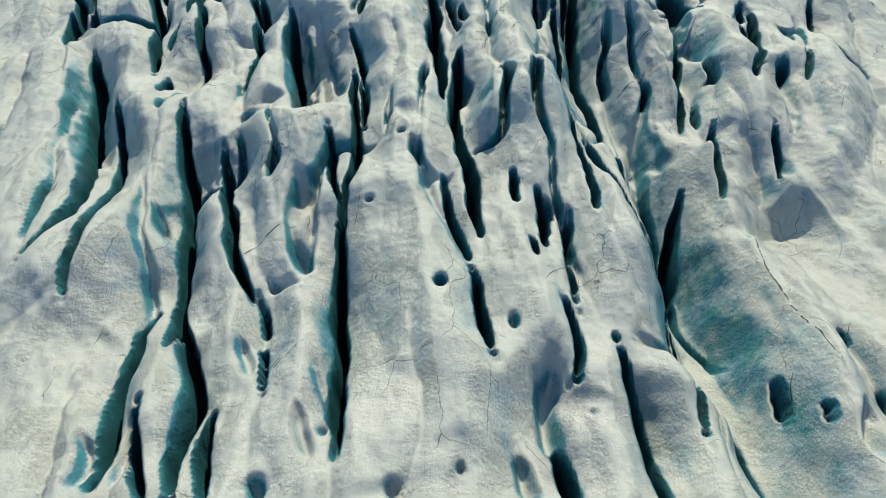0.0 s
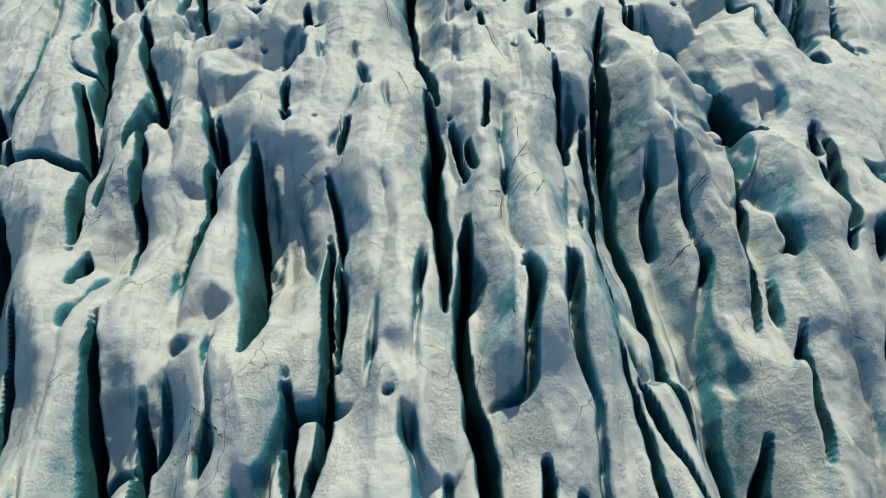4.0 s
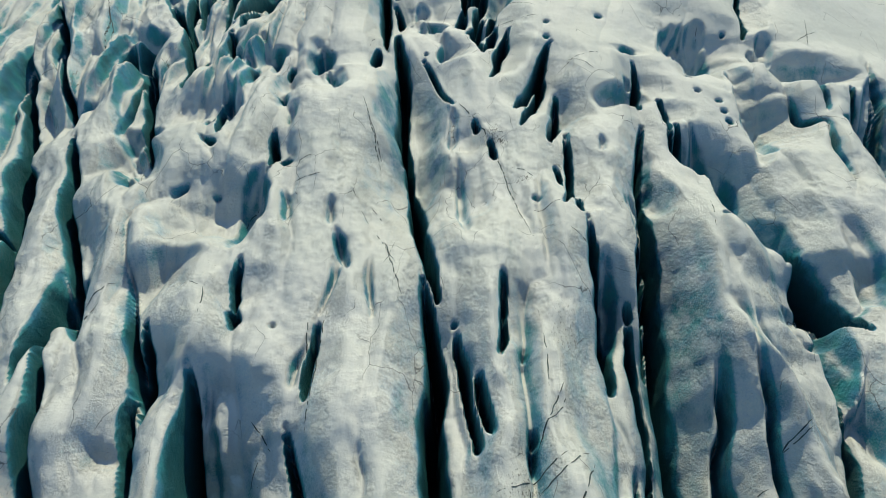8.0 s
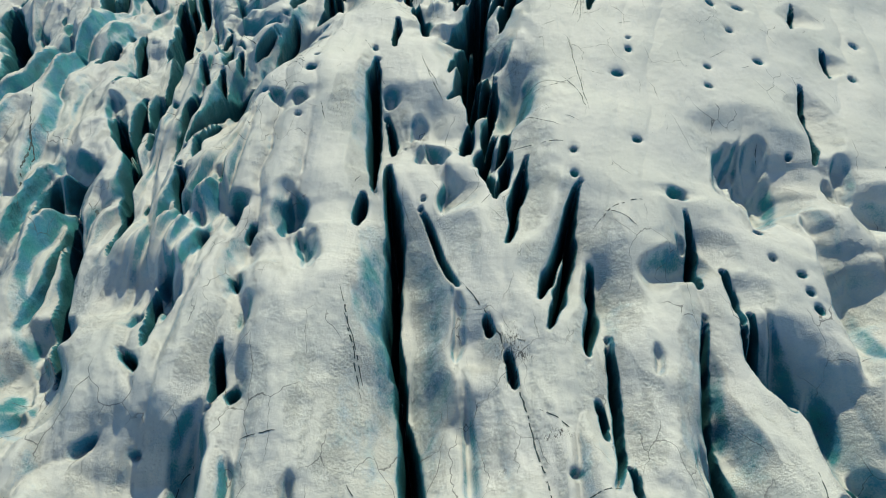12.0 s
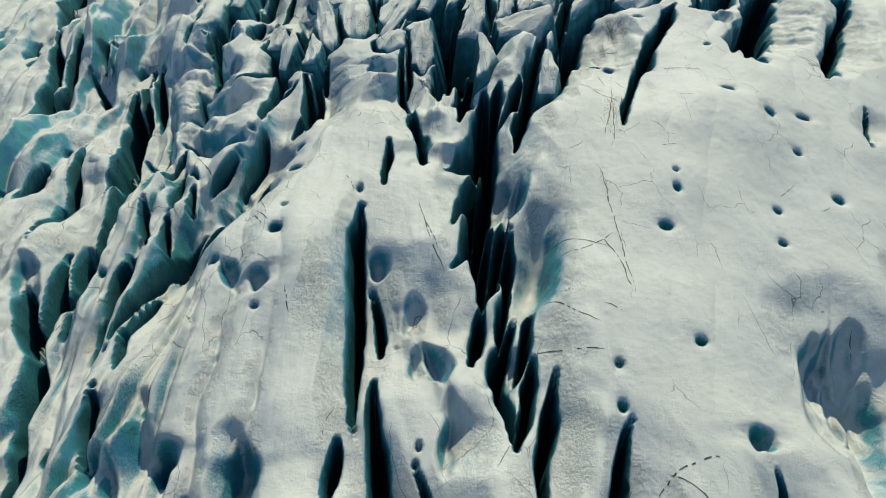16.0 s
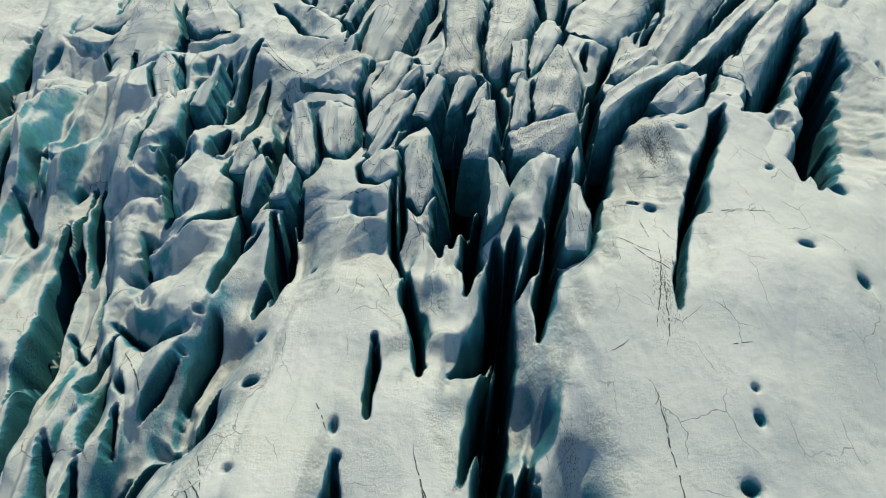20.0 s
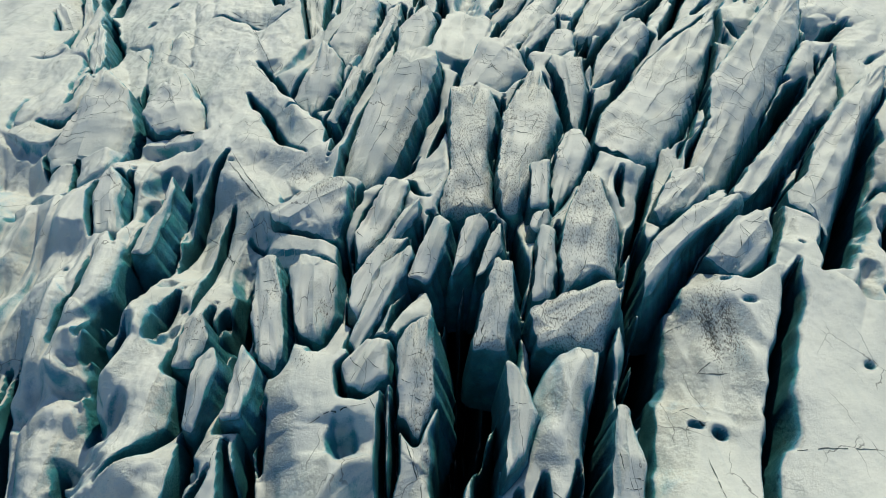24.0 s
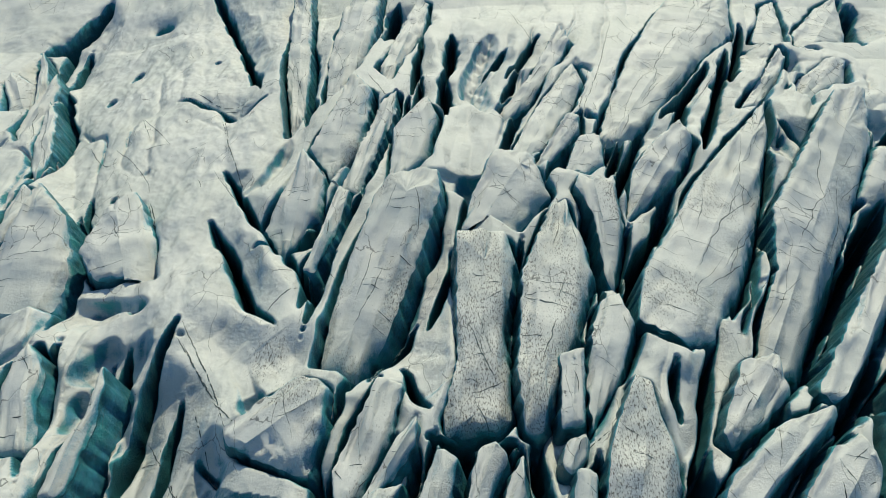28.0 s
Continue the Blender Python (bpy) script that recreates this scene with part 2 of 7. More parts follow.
def trough(width, *pts, depth=None, left=1.0, right=1.0):
    """A rounded, open furrow of bare blue ice."""
    pts = curved(pts)
    width = 0.85 * width
    depth = depth or 0.5 + 0.5 * width
    reach = 0.8 + 0.7 * width
    win = window(pts, width + 3 * reach + 1)
    gap, share, side, total = along(pts, win)
    ends = np.clip(np.minimum(share, 1 - share) * 4.0, 0, 1) ** 0.5
    half = 0.66 * width * (0.10 + 0.90 * ends)
    inside = np.clip(1 - (gap * np.where(side > 0, 1.5, 0.85) / half) ** 2, 0, 1) * ends
    carve(win, depth * inside**1.3, "blue_trough", "rounded furrow of bare blue ice")
    SHOULDER[win] += np.maximum(0.5 * depth * ends**4 * np.where(side > 0, left, right) * np.exp(-np.maximum(gap - half, 0) / reach), 0) ** BLEND


def cleft(width, *pts):
    """A wedge-shaped cut with sloping walls of bare ice and pointed ends."""
    pts = curved(pts)
    win = window(pts, width + 2)
    gap, share, side, total = along(pts, win)
    ends = np.clip(np.minimum(share, 1 - share) * 3.0, 0, 1) ** 1.2
    half = 0.55 * width * ends * (1 + 0.2 * ripple(WX[win], WY[win] / 2, 2.5, 19)) * np.where(side > 0, 0.75, 1.2)
    inside = np.clip(1 - gap / np.maximum(half, 1e-3), 0, 1)
    carve(win, (0.9 * width + 0.8) * ends * (1.25 * inside - 0.25 * inside * inside), "ice_cleft", "wedge-shaped cut with walls of bare blue ice")


def hole(x, y, rx, ry, depth=None):
    """A round melt hole."""
    depth = depth or 1.0 + 1.6 * min(rx, ry)
    win = window([(x, y)], 3 * max(rx, ry) + 1)
    far = np.hypot((WX[win] - x) / rx, (WY[win] - y) / ry)
    carve(win, depth * np.clip(1 - (far / 0.82) ** 2, 0, 1) ** 0.9, "melt_hole", "round dark melt hole sunk in the ice")
    SHOULDER[win] += np.maximum(0.75 * min(rx, ry) * np.exp(-np.maximum(far - 0.7, 0) * 1.3), 0) ** BLEND


CRACKS = []


def crack(width, *pts):
    """A thin fracture, built once the surface stands."""
    CRACKS.append((min(max(0.35 * width, 0.05), 0.13), curved(pts)))


def hump(x, y, rx, ry, height, turn=0.0):
    """A broad swelling, or with a negative height a hollow, of the surface."""
    win = window([(x, y)], 3 * max(rx, ry))
    c, s = math.cos(radians(turn)), math.sin(radians(turn))
    u, v = (WX[win] - x) * c + (WY[win] - y) * s, (WY[win] - y) * c - (WX[win] - x) * s
    RISE[win] += height * np.exp(-((u / rx) ** 2) - (v / ry) ** 2)


def ruffle(x, y, rx, ry, amount, turn=0.0):
    """A stretch whose surface is furrowed along the flow."""
    win = window([(x, y)], 3 * max(rx, ry))
    c, s = math.cos(radians(turn)), math.sin(radians(turn))
    u, v = (WX[win] - x) * c + (WY[win] - y) * s, (WY[win] - y) * c - (WX[win] - x) * s
    RUFFLED[win] += (amount - 0.10) * np.exp(-((u / rx) ** 4) - (v / ry) ** 4)


def gritty(x, y, rx, ry, amount, turn=0.0):
    """A stretch of ice with wind-blown grit on it."""
    win = window([(x, y)], 3 * max(rx, ry))
    c, s = math.cos(radians(turn)), math.sin(radians(turn))
    u, v = (WX[win] - x) * c + (WY[win] - y) * s, (WY[win] - y) * c - (WX[win] - x) * s
    GRIT[win] = np.maximum(GRIT[win], amount * np.exp(-((u / rx) ** 2) - (v / ry) ** 2))



SLABS = []


def ice_slab(rise, grit, *outline):
    """A free-standing block with this outline; the ground sinks under it and in a moat round it."""
    SLABS.append((rise, grit, outline))
    win = window(outline, 2.0)
    x, y = WX[win], WY[win]
    inside, gap = np.zeros(x.shape, bool), np.full(x.shape, 1e9)
    for (ax, ay), (bx, by) in zip(outline, outline[1:] + outline[:1]):
        crosses = ((ay > y) != (by > y)) & (x < (bx - ax) * (y - ay) / ((by - ay) or 1e-9) + ax)
        inside ^= crosses
        size = (bx - ax) ** 2 + (by - ay) ** 2
        s = np.clip(((x - ax) * (bx - ax) + (y - ay) * (by - ay)) / size, 0, 1)
        gap = np.minimum(gap, np.hypot(x - ax - s * (bx - ax), y - ay - s * (by - ay)))
    deep = 9.0 * np.clip(0.60 + 1.4 * ripple(GX[win], GY[win] / 2, 9.0, 41), 0.08, 1)
    SINK[win] = np.maximum(SINK[win], np.where(inside & (gap > 0.5), 9.0, deep * np.clip(1 - np.where(inside, 0, gap) / 0.55, 0, 1)))

# long dips and backs: reach, fall, line
# the steep ridges where the flight begins
valley(2.1, 2.6, (-26.3, 64.5), (-24.6, 56.3), (-22.5, 49.2), (-20.2, 43.8), (-18.1, 40.5), (-16.8, 36.8), (-15.9, 31.5), (-15.6, 26.9), (-15.0, 22.8), (-14.2, 19.2))
valley(2.1, 3.2, (-31.3, 64.9), (-29.5, 54.5), (-27.6, 45.9), (-25.7, 38.6), (-22.9, 33.0), (-21.0, 28.7), (-20.7, 23.9), (-19.8, 19.3))
valley(1.8, 2.6, (-36.2, 63.0), (-33.9, 53.9), (-31.4, 46.1), (-29.0, 39.5), (-28.3, 35.2), (-27.8, 31.3), (-27.0, 27.3), (-25.8, 23.1), (-25.2, 19.4))
valley(4.0, 6.0, (24.1, 65.0), (24.7, 53.8), (24.6, 44.6), (24.3, 37.5), (24.9, 32.2), (25.8, 28.0), (26.0, 24.2), (25.6, 19.4), left=0.5, right=1.2)
valley(2.2, 2.2, (42.2, 63.7), (38.5, 52.3), (35.7, 41.4), (35.2, 34.1), (34.7, 29.1), (33.8, 23.6))
valley(1.1, 1.3, (19.1, 64.6), (20.7, 58.8), (21.4, 50.6), (22.3, 46.1), (22.5, 40.4), (22.1, 34.6), (21.3, 28.9), (20.5, 24.5))
valley(2.6, 3.6, (-11.4, 55.7), (-11.0, 47.9), (-10.6, 39.6), (-9.7, 32.7), (-8.7, 25.5))
valley(2.3, 2.6, (-40.8, 66.0), (-38.9, 55.4), (-36.8, 44.0), (-38.7, 39.4), (-40.6, 36.7))
valley(1.4, 2.0, (11.3, 60.5), (11.0, 52.9), (10.8, 47.2), (11.4, 41.4), (11.5, 36.2), (11.3, 31.3))
valley(2.0, 2.5, (-0.0, 61.2), (0.8, 51.6), (2.3, 45.2), (3.0, 39.6), (3.3, 33.0))
valley(1.3, 1.6, (15.2, 64.3), (14.1, 55.1), (13.2, 47.3), (12.6, 39.5))
valley(1.5, 2.0, (3.8, 63.7), (3.8, 56.8), (3.6, 49.7), (3.1, 44.4))
valley(5.0, 2.6, (41.7, 62.4), (42.3, 54.8), (43.2, 48.2), (44.0, 42.3))
valley(1.6, 2.5, (15.6, 35.7), (16.1, 29.9), (15.8, 24.4), (15.9, 19.2))
valley(2.0, 3.0, (9.9, 34.8), (7.6, 28.5), (8.1, 24.2), (8.8, 19.0))
valley(1.3, 1.5, (-12.5, 29.1), (-10.7, 23.7), (-9.8, 21.3))
valley(1.7, 2.0, (5.0, 25.2), (5.1, 19.0))
valley(1.2, 1.4, (0.4, 23.2), (0.6, 19.0))
valley(3.8, 8, (27.3, 98.8), (27.2, 74.8), (27.0, 56.1), (25.9, 40.6), (26.5, 29.8), (26.1, 20.8), left=0.3, right=1.35)
valley(3.9, 3.5, (43.1, 77.2), (42.6, 63.8), (42.1, 52.8), (42.2, 43.7), (42.2, 38.2), left=0.5, right=1.2)
# long ridges
valley(2.5, 3.0, (45.9, 130.3), (42.1, 107.4), (39.5, 97.7), (39.4, 88.8), (36.5, 80.0), (35.6, 73.8))
valley(4.5, 5.0, (25.2, 121.0), (23.5, 101.0), (24.0, 90.9), (23.7, 81.9), (23.2, 72.4), left=0.5, right=1.2)
valley(2.8, 3.0, (-54.6, 95.3), (-44.6, 66.5), (-41.2, 54.6), (-41.0, 49.7))
valley(1.8, 2.5, (22.0, 118.2), (20.4, 101.8), (19.0, 89.2), (18.7, 81.2), (19.1, 72.8))
valley(1.9, 2.5, (-42.5, 121.1), (-41.8, 115.4), (-40.0, 107.4), (-38.4, 98.6), (-35.9, 89.5), (-36.5, 85.3), (-38.4, 83.5), (-40.8, 81.7))
valley(3.9, 3, (78.8, 123.9), (71.4, 99.5), (66.2, 82.4))
valley(2.3, 3.0, (-32.0, 116.7), (-29.2, 104.4), (-28.8, 98.7), (-28.5, 92.8), (-28.6, 85.5), (-28.0, 79.8), (-27.8, 74.8))
valley(2.2, 2.5, (34.9, 119.3), (35.4, 108.9), (38.9, 103.1), (36.7, 92.5), (35.1, 83.1), (35.4, 78.8))
valley(1.5, 1.3, (6.6, 117.6), (6.8, 105.3), (7.0, 96.1), (6.9, 88.2), (7.1, 81.6), (8.0, 78.6))
valley(3.2, 3, (70.5, 91.9), (50.3, 58.1))
valley(2.8, 3.5, (-1.4, 117.5), (-0.9, 103.3), (-0.7, 92.7), (-0.1, 81.3))
valley(1.9, 2.0, (18.1, 127.4), (16.8, 105.6), (15.0, 91.4))
valley(3.0, 3.6, (-25.2, 107.6), (-23.1, 96.6), (-20.7, 85.2), (-19.7, 77.8), (-19.3, 74.1))
valley(2.2, 2.6, (-13.9, 102.5), (-12.6, 92.9), (-11.4, 84.9), (-10.6, 79.3), (-10.3, 73.3))
valley(2.5, 3, (55.3, 94.9), (52.1, 80.5), (46.2, 70.7))
valley(2.8, 2.5, (56.5, 120.9), (53.0, 108.8), (50.7, 98.7))
valley(1.3, 1.5, (1.4, 114.5), (3.0, 101.4), (3.9, 94.4))
valley(2.1, 3.0, (3.0, 92.0), (1.9, 81.6), (2.1, 73.2))
valley(1.3, 1.0, (-12.3, 117.8), (-12.6, 105.5), (-13.7, 100.7))
valley(5.4, 7, (21.3, 106.7), (21.4, 96.4), (22.5, 87.3), (23.7, 80.8), (23.8, 76.7), left=0.3, right=1.8)
valley(5.1, 9, (26.3, 127.4), (23.8, 112.6), (23.7, 102.0), (24.1, 95.4), left=0.25, right=1.35)
valley(3.2, 4, (-30.7, 105.6), (-28.3, 95.4), (-28.3, 87.1), (-28.3, 81.2), (-28.0, 77.1), left=1.8, right=0.5)
valley(2.2, 3, (-40.1, 104.5), (-37.3, 94.5), (-35.6, 86.2), (-34.2, 78.3), left=1.2, right=0.6)
valley(3.9, 6, (39.9, 106.2), (36.9, 92.7), (36.3, 86.0), (35.9, 78.5), left=1.6, right=0.4)
valley(3.2, 2.5, (-24.9, 104.3), (-21.5, 92.1), (-19.7, 83.2), (-19.4, 77.8), left=0.4, right=1.1)
valley(2.4, 1.5, (-13.5, 101.1), (-12.6, 91.8), (-12.0, 82.9), (-11.4, 76.6), left=0.5, right=1.3)
valley(3.5, 4, (34.7, 119.6), (34.9, 111.7), (36.0, 104.3), left=0.3, right=1.5)
# the two dark slots and the channelled flank
valley(2.7, 3.0, (-70.8, 176.7), (-59.7, 147.0), (-51.5, 123.1), (-51.0, 116.7), (-47.3, 106.2), (-45.7, 97.5), (-45.5, 92.6))
valley(2.2, 2.5, (-59.9, 166.9), (-46.4, 130.5), (-41.6, 119.7))
valley(3.1, 3.5, (30.4, 154.2), (26.9, 135.2), (26.2, 125.6), (23.8, 118.9))
valley(2.0, 1.6, (-42.2, 150.3), (-38.5, 144.8), (-37.0, 136.6), (-31.7, 128.2), (-32.7, 123.0), (-33.3, 118.3))
valley(2.1, 1.6, (-23.5, 153.7), (-24.7, 142.2), (-25.0, 130.6), (-24.6, 124.2))
valley(2.3, 2.2, (18.7, 164.8), (17.5, 150.0), (17.4, 134.8))
valley(2.9, 2.6, (35.9, 153.3), (39.1, 140.5), (40.3, 127.8), (42.2, 125.7))
valley(1.4, 1.0, (9.6, 149.8), (9.1, 138.9), (10.1, 131.6), (10.3, 124.3))
valley(1.8, 1.5, (2.1, 152.5), (2.5, 134.6), (3.2, 126.9))
valley(1.1, 0.8, (-21.2, 148.1), (-18.7, 130.2))
valley(3.4, 3.0, (43.4, 137.6), (44.8, 128.7), (46.1, 121.0))
valley(2.3, 3.0, (0.5, 125.1), (-0.4, 117.1), (-0.9, 111.5))
valley(4.4, 3, (43.9, 126.5), (44.9, 117.0), (44.4, 108.5), left=0.4, right=1.5)
# the split tongue
valley(2.7, 3.0, (-9.6, 208.2), (-8.5, 180.2), (-5.9, 171.2), (-5.8, 155.1), (-3.5, 147.9), (-2.2, 137.8))
valley(3.4, 3.0, (-52.1, 183.7), (-42.2, 150.3), (-42.1, 144.0))
valley(2.9, 2.6, (-49.8, 206.5), (-46.5, 189.0), (-41.3, 169.1))
valley(2.0, 1.6, (-41.2, 204.9), (-41.2, 188.2), (-39.3, 175.7), (-36.9, 167.2))
valley(1.6, 1.6, (-4.0, 181.3), (-0.3, 167.1), (1.9, 159.8), (1.8, 148.5))
valley(1.9, 2.0, (30.8, 170.6), (31.5, 162.1), (29.6, 150.9), (27.6, 141.2))
valley(2.0, 1.5, (-3.1, 196.3), (-1.0, 184.9), (1.0, 172.1))
valley(4.0, 2.6, (49.5, 197.0), (43.8, 184.0), (40.5, 176.0))
valley(3.8, 2.6, (50.2, 188.5), (45.2, 176.9), (41.4, 168.7))
valley(1.6, 1.2, (-36.9, 196.2), (-36.2, 183.6), (-34.6, 175.2))
valley(2.4, 2.6, (19.3, 177.7), (16.2, 168.1), (11.8, 158.0))
valley(1.2, 1.2, (-25.3, 167.2), (-23.2, 155.8), (-20.6, 149.1))
valley(2.4, 1.8, (-19.5, 177.3), (-18.7, 167.8), (-15.5, 158.6))
valley(2.2, 2.5, (12.8, 184.9), (10.7, 174.2), (8.8, 166.8))
valley(3.0, 2.0, (58.7, 185.6), (56.8, 173.7), (56.3, 168.5))
valley(1.8, 2.0, (-32.4, 162.2), (-30.7, 152.5), (-31.5, 149.0))
valley(2.6, 2.2, (49.8, 166.9), (48.2, 160.4), (46.4, 153.9))
valley(2.7, 1.5, (33.8, 172.9), (31.6, 159.4))
valley(2.0, 2.0, (11.9, 195.2), (10.2, 189.2), (8.1, 184.2))
valley(3.4, 3.0, (43.5, 195.7), (42.5, 189.0), (41.8, 184.1))
valley(1.4, 1.2, (-9.6, 174.5), (-10.2, 168.8))
# the smooth domes
valley(3.1, 3.5, (-58.5, 258.9), (-51.4, 232.0), (-50.3, 220.8), (-47.7, 208.4), (-47.3, 199.2))
valley(4.5, 4.0, (8.7, 230.1), (7.3, 207.6), (7.8, 193.1), (4.4, 182.1))
valley(2.4, 3.0, (-32.0, 212.1), (-34.6, 199.0), (-35.3, 190.0), (-35.3, 185.5))
valley(3.2, 3.0, (7.5, 242.9), (5.7, 228.2), (3.2, 218.9))
valley(1.5, 1.6, (-39.8, 205.1), (-38.3, 196.3), (-38.9, 190.3), (-38.8, 186.0))
valley(4.1, 3, (14.0, 214.0), (12.1, 204.1), (9.9, 195.7))
valley(1.6, 1.2, (-4.3, 238.8), (-2.7, 229.7), (-1.8, 220.7))
valley(2.6, 2.5, (-26.4, 229.4), (-28.1, 217.3), (-31.4, 213.3))
valley(2.2, 3.0, (5.4, 194.9), (4.4, 189.9), (3.6, 185.4))
# the streaked slope, the bowls and the slots
valley(5.1, 4.0, (3.3, 288.2), (2.3, 263.9), (1.1, 244.7))
valley(2.3, 2.0, (-58.6, 269.2), (-50.4, 238.8), (-48.1, 228.9))
valley(3.0, 2.0, (-74.4, 278.5), (-69.9, 250.7), (-68.3, 239.2))
valley(3.4, 2.0, (-44.7, 305.2), (-42.7, 285.9), (-45.0, 270.6))
valley(2.4, 1.5, (-32.8, 298.5), (-32.4, 284.2), (-32.5, 272.4))
valley(2.6, 2.5, (18.0, 252.9), (15.6, 239.0), (13.3, 227.8))
valley(1.9, 2.0, (-56.4, 268.2), (-52.0, 255.3), (-49.1, 243.9))
valley(2.5, 2.0, (-26.5, 280.9), (-27.3, 267.6), (-29.2, 256.7))
valley(2.5, 3.0, (4.6, 261.6), (3.4, 248.9), (2.7, 236.9))
valley(2.7, 2.0, (-21.4, 258.0), (-20.9, 242.3), (-21.7, 232.9))
valley(2.6, 2.0, (-12.0, 288.0), (-11.7, 272.5), (-13.5, 264.4))
valley(2.2, 2.0, (31.3, 288.3), (27.3, 275.7), (24.1, 266.5))
valley(2.4, 2.0, (25.9, 273.5), (23.0, 262.0), (20.9, 253.3))
valley(2.7, 2.5, (7.0, 286.6), (4.5, 268.0))
valley(1.8, 1.6, (26.6, 260.2), (23.4, 250.7), (21.0, 242.6))
valley(2.5, 3.0, (49.1, 291.0), (42.2, 286.1), (35.8, 280.1))
valley(1.8, 3.0, (10.0, 286.6), (8.0, 280.4))
valley(1.8, 2.5, (-1.7, 286.9), (-2.9, 280.6))
valley(3.9, 4, (-3.0, 252.9), (-0.5, 247.7), (1.6, 237.6))
# the broken blocks
valley(3.4, 2.0, (-29.6, 405.3), (-25.6, 364.5), (-28.6, 343.8), (-33.4, 335.8))
valley(4.0, 2.5, (14.7, 402.4), (8.1, 372.9), (6.2, 332.0))
valley(2.9, 2.5, (-5.2, 374.4), (-8.1, 341.3), (-11.7, 333.3), (-14.4, 323.3), (-17.5, 314.7))
valley(4.4, 5.0, (73.6, 330.9), (61.5, 316.0), (54.7, 307.9), (43.7, 294.6), left=0.5)
valley(3.3, 2.0, (46.1, 383.2), (34.3, 354.8), (30.0, 343.9))
valley(3.6, 4.0, (1.2, 334.7), (-1.3, 321.0), (-5.9, 308.4), (-10.3, 297.1), left=0.6)
valley(3.3, 1.6, (5.0, 412.6), (2.9, 373.4))
valley(4.0, 3.5, (44.3, 345.0), (35.0, 328.4), (26.7, 311.7))
valley(3.1, 2.5, (58.6, 341.1), (51.3, 327.3), (41.7, 309.1))
valley(4.1, 5.0, (19.8, 314.1), (15.6, 299.8), (12.8, 290.6), (11.0, 280.9), left=0.6)
valley(2.9, 1.6, (62.0, 385.6), (43.9, 356.6))
valley(2.6, 2.0, (-64.0, 339.4), (-55.4, 320.2), (-54.1, 309.4))
valley(2.2, 1.5, (-33.7, 338.3), (-24.1, 324.2), (-17.8, 313.6))
valley(2.8, 3.5, (41.5, 308.6), (34.8, 297.0), (26.8, 284.3))
valley(2.7, 1.6, (26.6, 370.4), (19.0, 350.9), (14.8, 345.2))
valley(2.5, 2.0, (-35.5, 330.6), (-28.0, 315.6), (-23.1, 307.4))
valley(2.7, 1.6, (31.8, 368.9), (23.0, 344.9))
valley(2.0, 2.0, (14.9, 323.0), (12.2, 309.8), (10.1, 302.2))
valley(2.9, 3.0, (24.8, 331.4), (24.6, 321.5), (23.9, 309.6))
valley(7.7, 5, (-99.3, 422.4), (-71.9, 356.5), (-58.7, 328.9), (-51.4, 306.0), left=0.4, right=2.4)

# openings: width, line
# the steep ridges where the flight begins
trough(1.2, (-35.8, 61.7), (-33.8, 53.9), (-32.2, 48.0), (-29.8, 41.9), (-28.6, 36.6))
trough(2.3, (9.0, 32.2), (7.6, 28.5), (7.8, 25.3), (8.5, 22.8))
trough(1.3, (-25.5, 27.2), (-24.6, 23.6), (-24.1, 20.3))
trough(2.3, (36.2, 30.4), (35.2, 26.8), (34.2, 23.6))
trough(1.1, (-12.3, 27.4), (-11.0, 24.0), (-10.2, 22.3))
trough(1.2, (-28.3, 24.7), (-26.7, 21.7), (-27.1, 19.7))
trough(1.8, (5.0, 23.9), (5.2, 21.3), (5.5, 19.0))
trough(1.5, (-18.8, 36.2), (-17.3, 31.6))
trough(1.6, (-14.7, 21.4), (-13.8, 19.1))
trough(1.2, (-4.3, 20.6), (-3.9, 19.0))
crevasse(2.4, (23.1, 75.8), (24.0, 61.4), (24.8, 51.9), (24.6, 43.7), (24.3, 37.5), (24.9, 32.2), (25.8, 28.0), (25.9, 24.7), (25.8, 21.8), (25.6, 19.4))
crevasse(1.6, (-34.3, 74.7), (-31.8, 63.7), (-29.5, 54.5), (-27.9, 47.7), (-26.6, 41.7), (-25.9, 37.9))
crevasse(1.6, (-11.3, 52.6), (-10.9, 46.1), (-10.7, 39.6), (-9.9, 34.0), (-9.2, 29.0), (-8.8, 25.6))
crevasse(1.5, (-27.2, 65.8), (-24.6, 55.2), (-22.9, 50.1), (-21.3, 46.4), (-19.8, 43.0))
crevasse(1.6, (-25.3, 38.6), (-23.0, 33.0), (-21.4, 29.3), (-20.8, 24.4), (-20.3, 20.8))
crevasse(1.2, (-28.5, 38.8), (-27.9, 34.5), (-27.7, 31.6), (-27.3, 28.4), (-26.4, 25.1), (-25.7, 21.2))
crevasse(0.9, (13.7, 55.1), (13.1, 48.2), (12.9, 43.0), (12.6, 39.7))
crevasse(1.6, (32.1, 67.2), (29.9, 59.7), (28.1, 51.7))
crevasse(1.4, (15.6, 34.6), (16.0, 30.5), (16.1, 27.1), (15.8, 23.4), (15.8, 19.7))
crevasse(0.8, (-0.1, 57.8), (0.5, 52.6), (1.4, 48.8), (2.3, 44.4))
crevasse(0.7, (-18.3, 41.3), (-17.4, 39.0), (-16.6, 36.8), (-16.2, 33.4), (-15.8, 30.3))
crevasse(0.8, (2.4, 44.4), (3.0, 38.9), (3.3, 35.3), (3.5, 33.2))
crevasse(0.7, (11.4, 41.4), (11.4, 37.6), (11.5, 34.5), (11.3, 31.6))
crevasse(1.2, (10.9, 57.6), (10.8, 52.9), (10.7, 48.6))
crevasse(0.6, (22.8, 44.0), (22.5, 39.6), (22.2, 35.3))
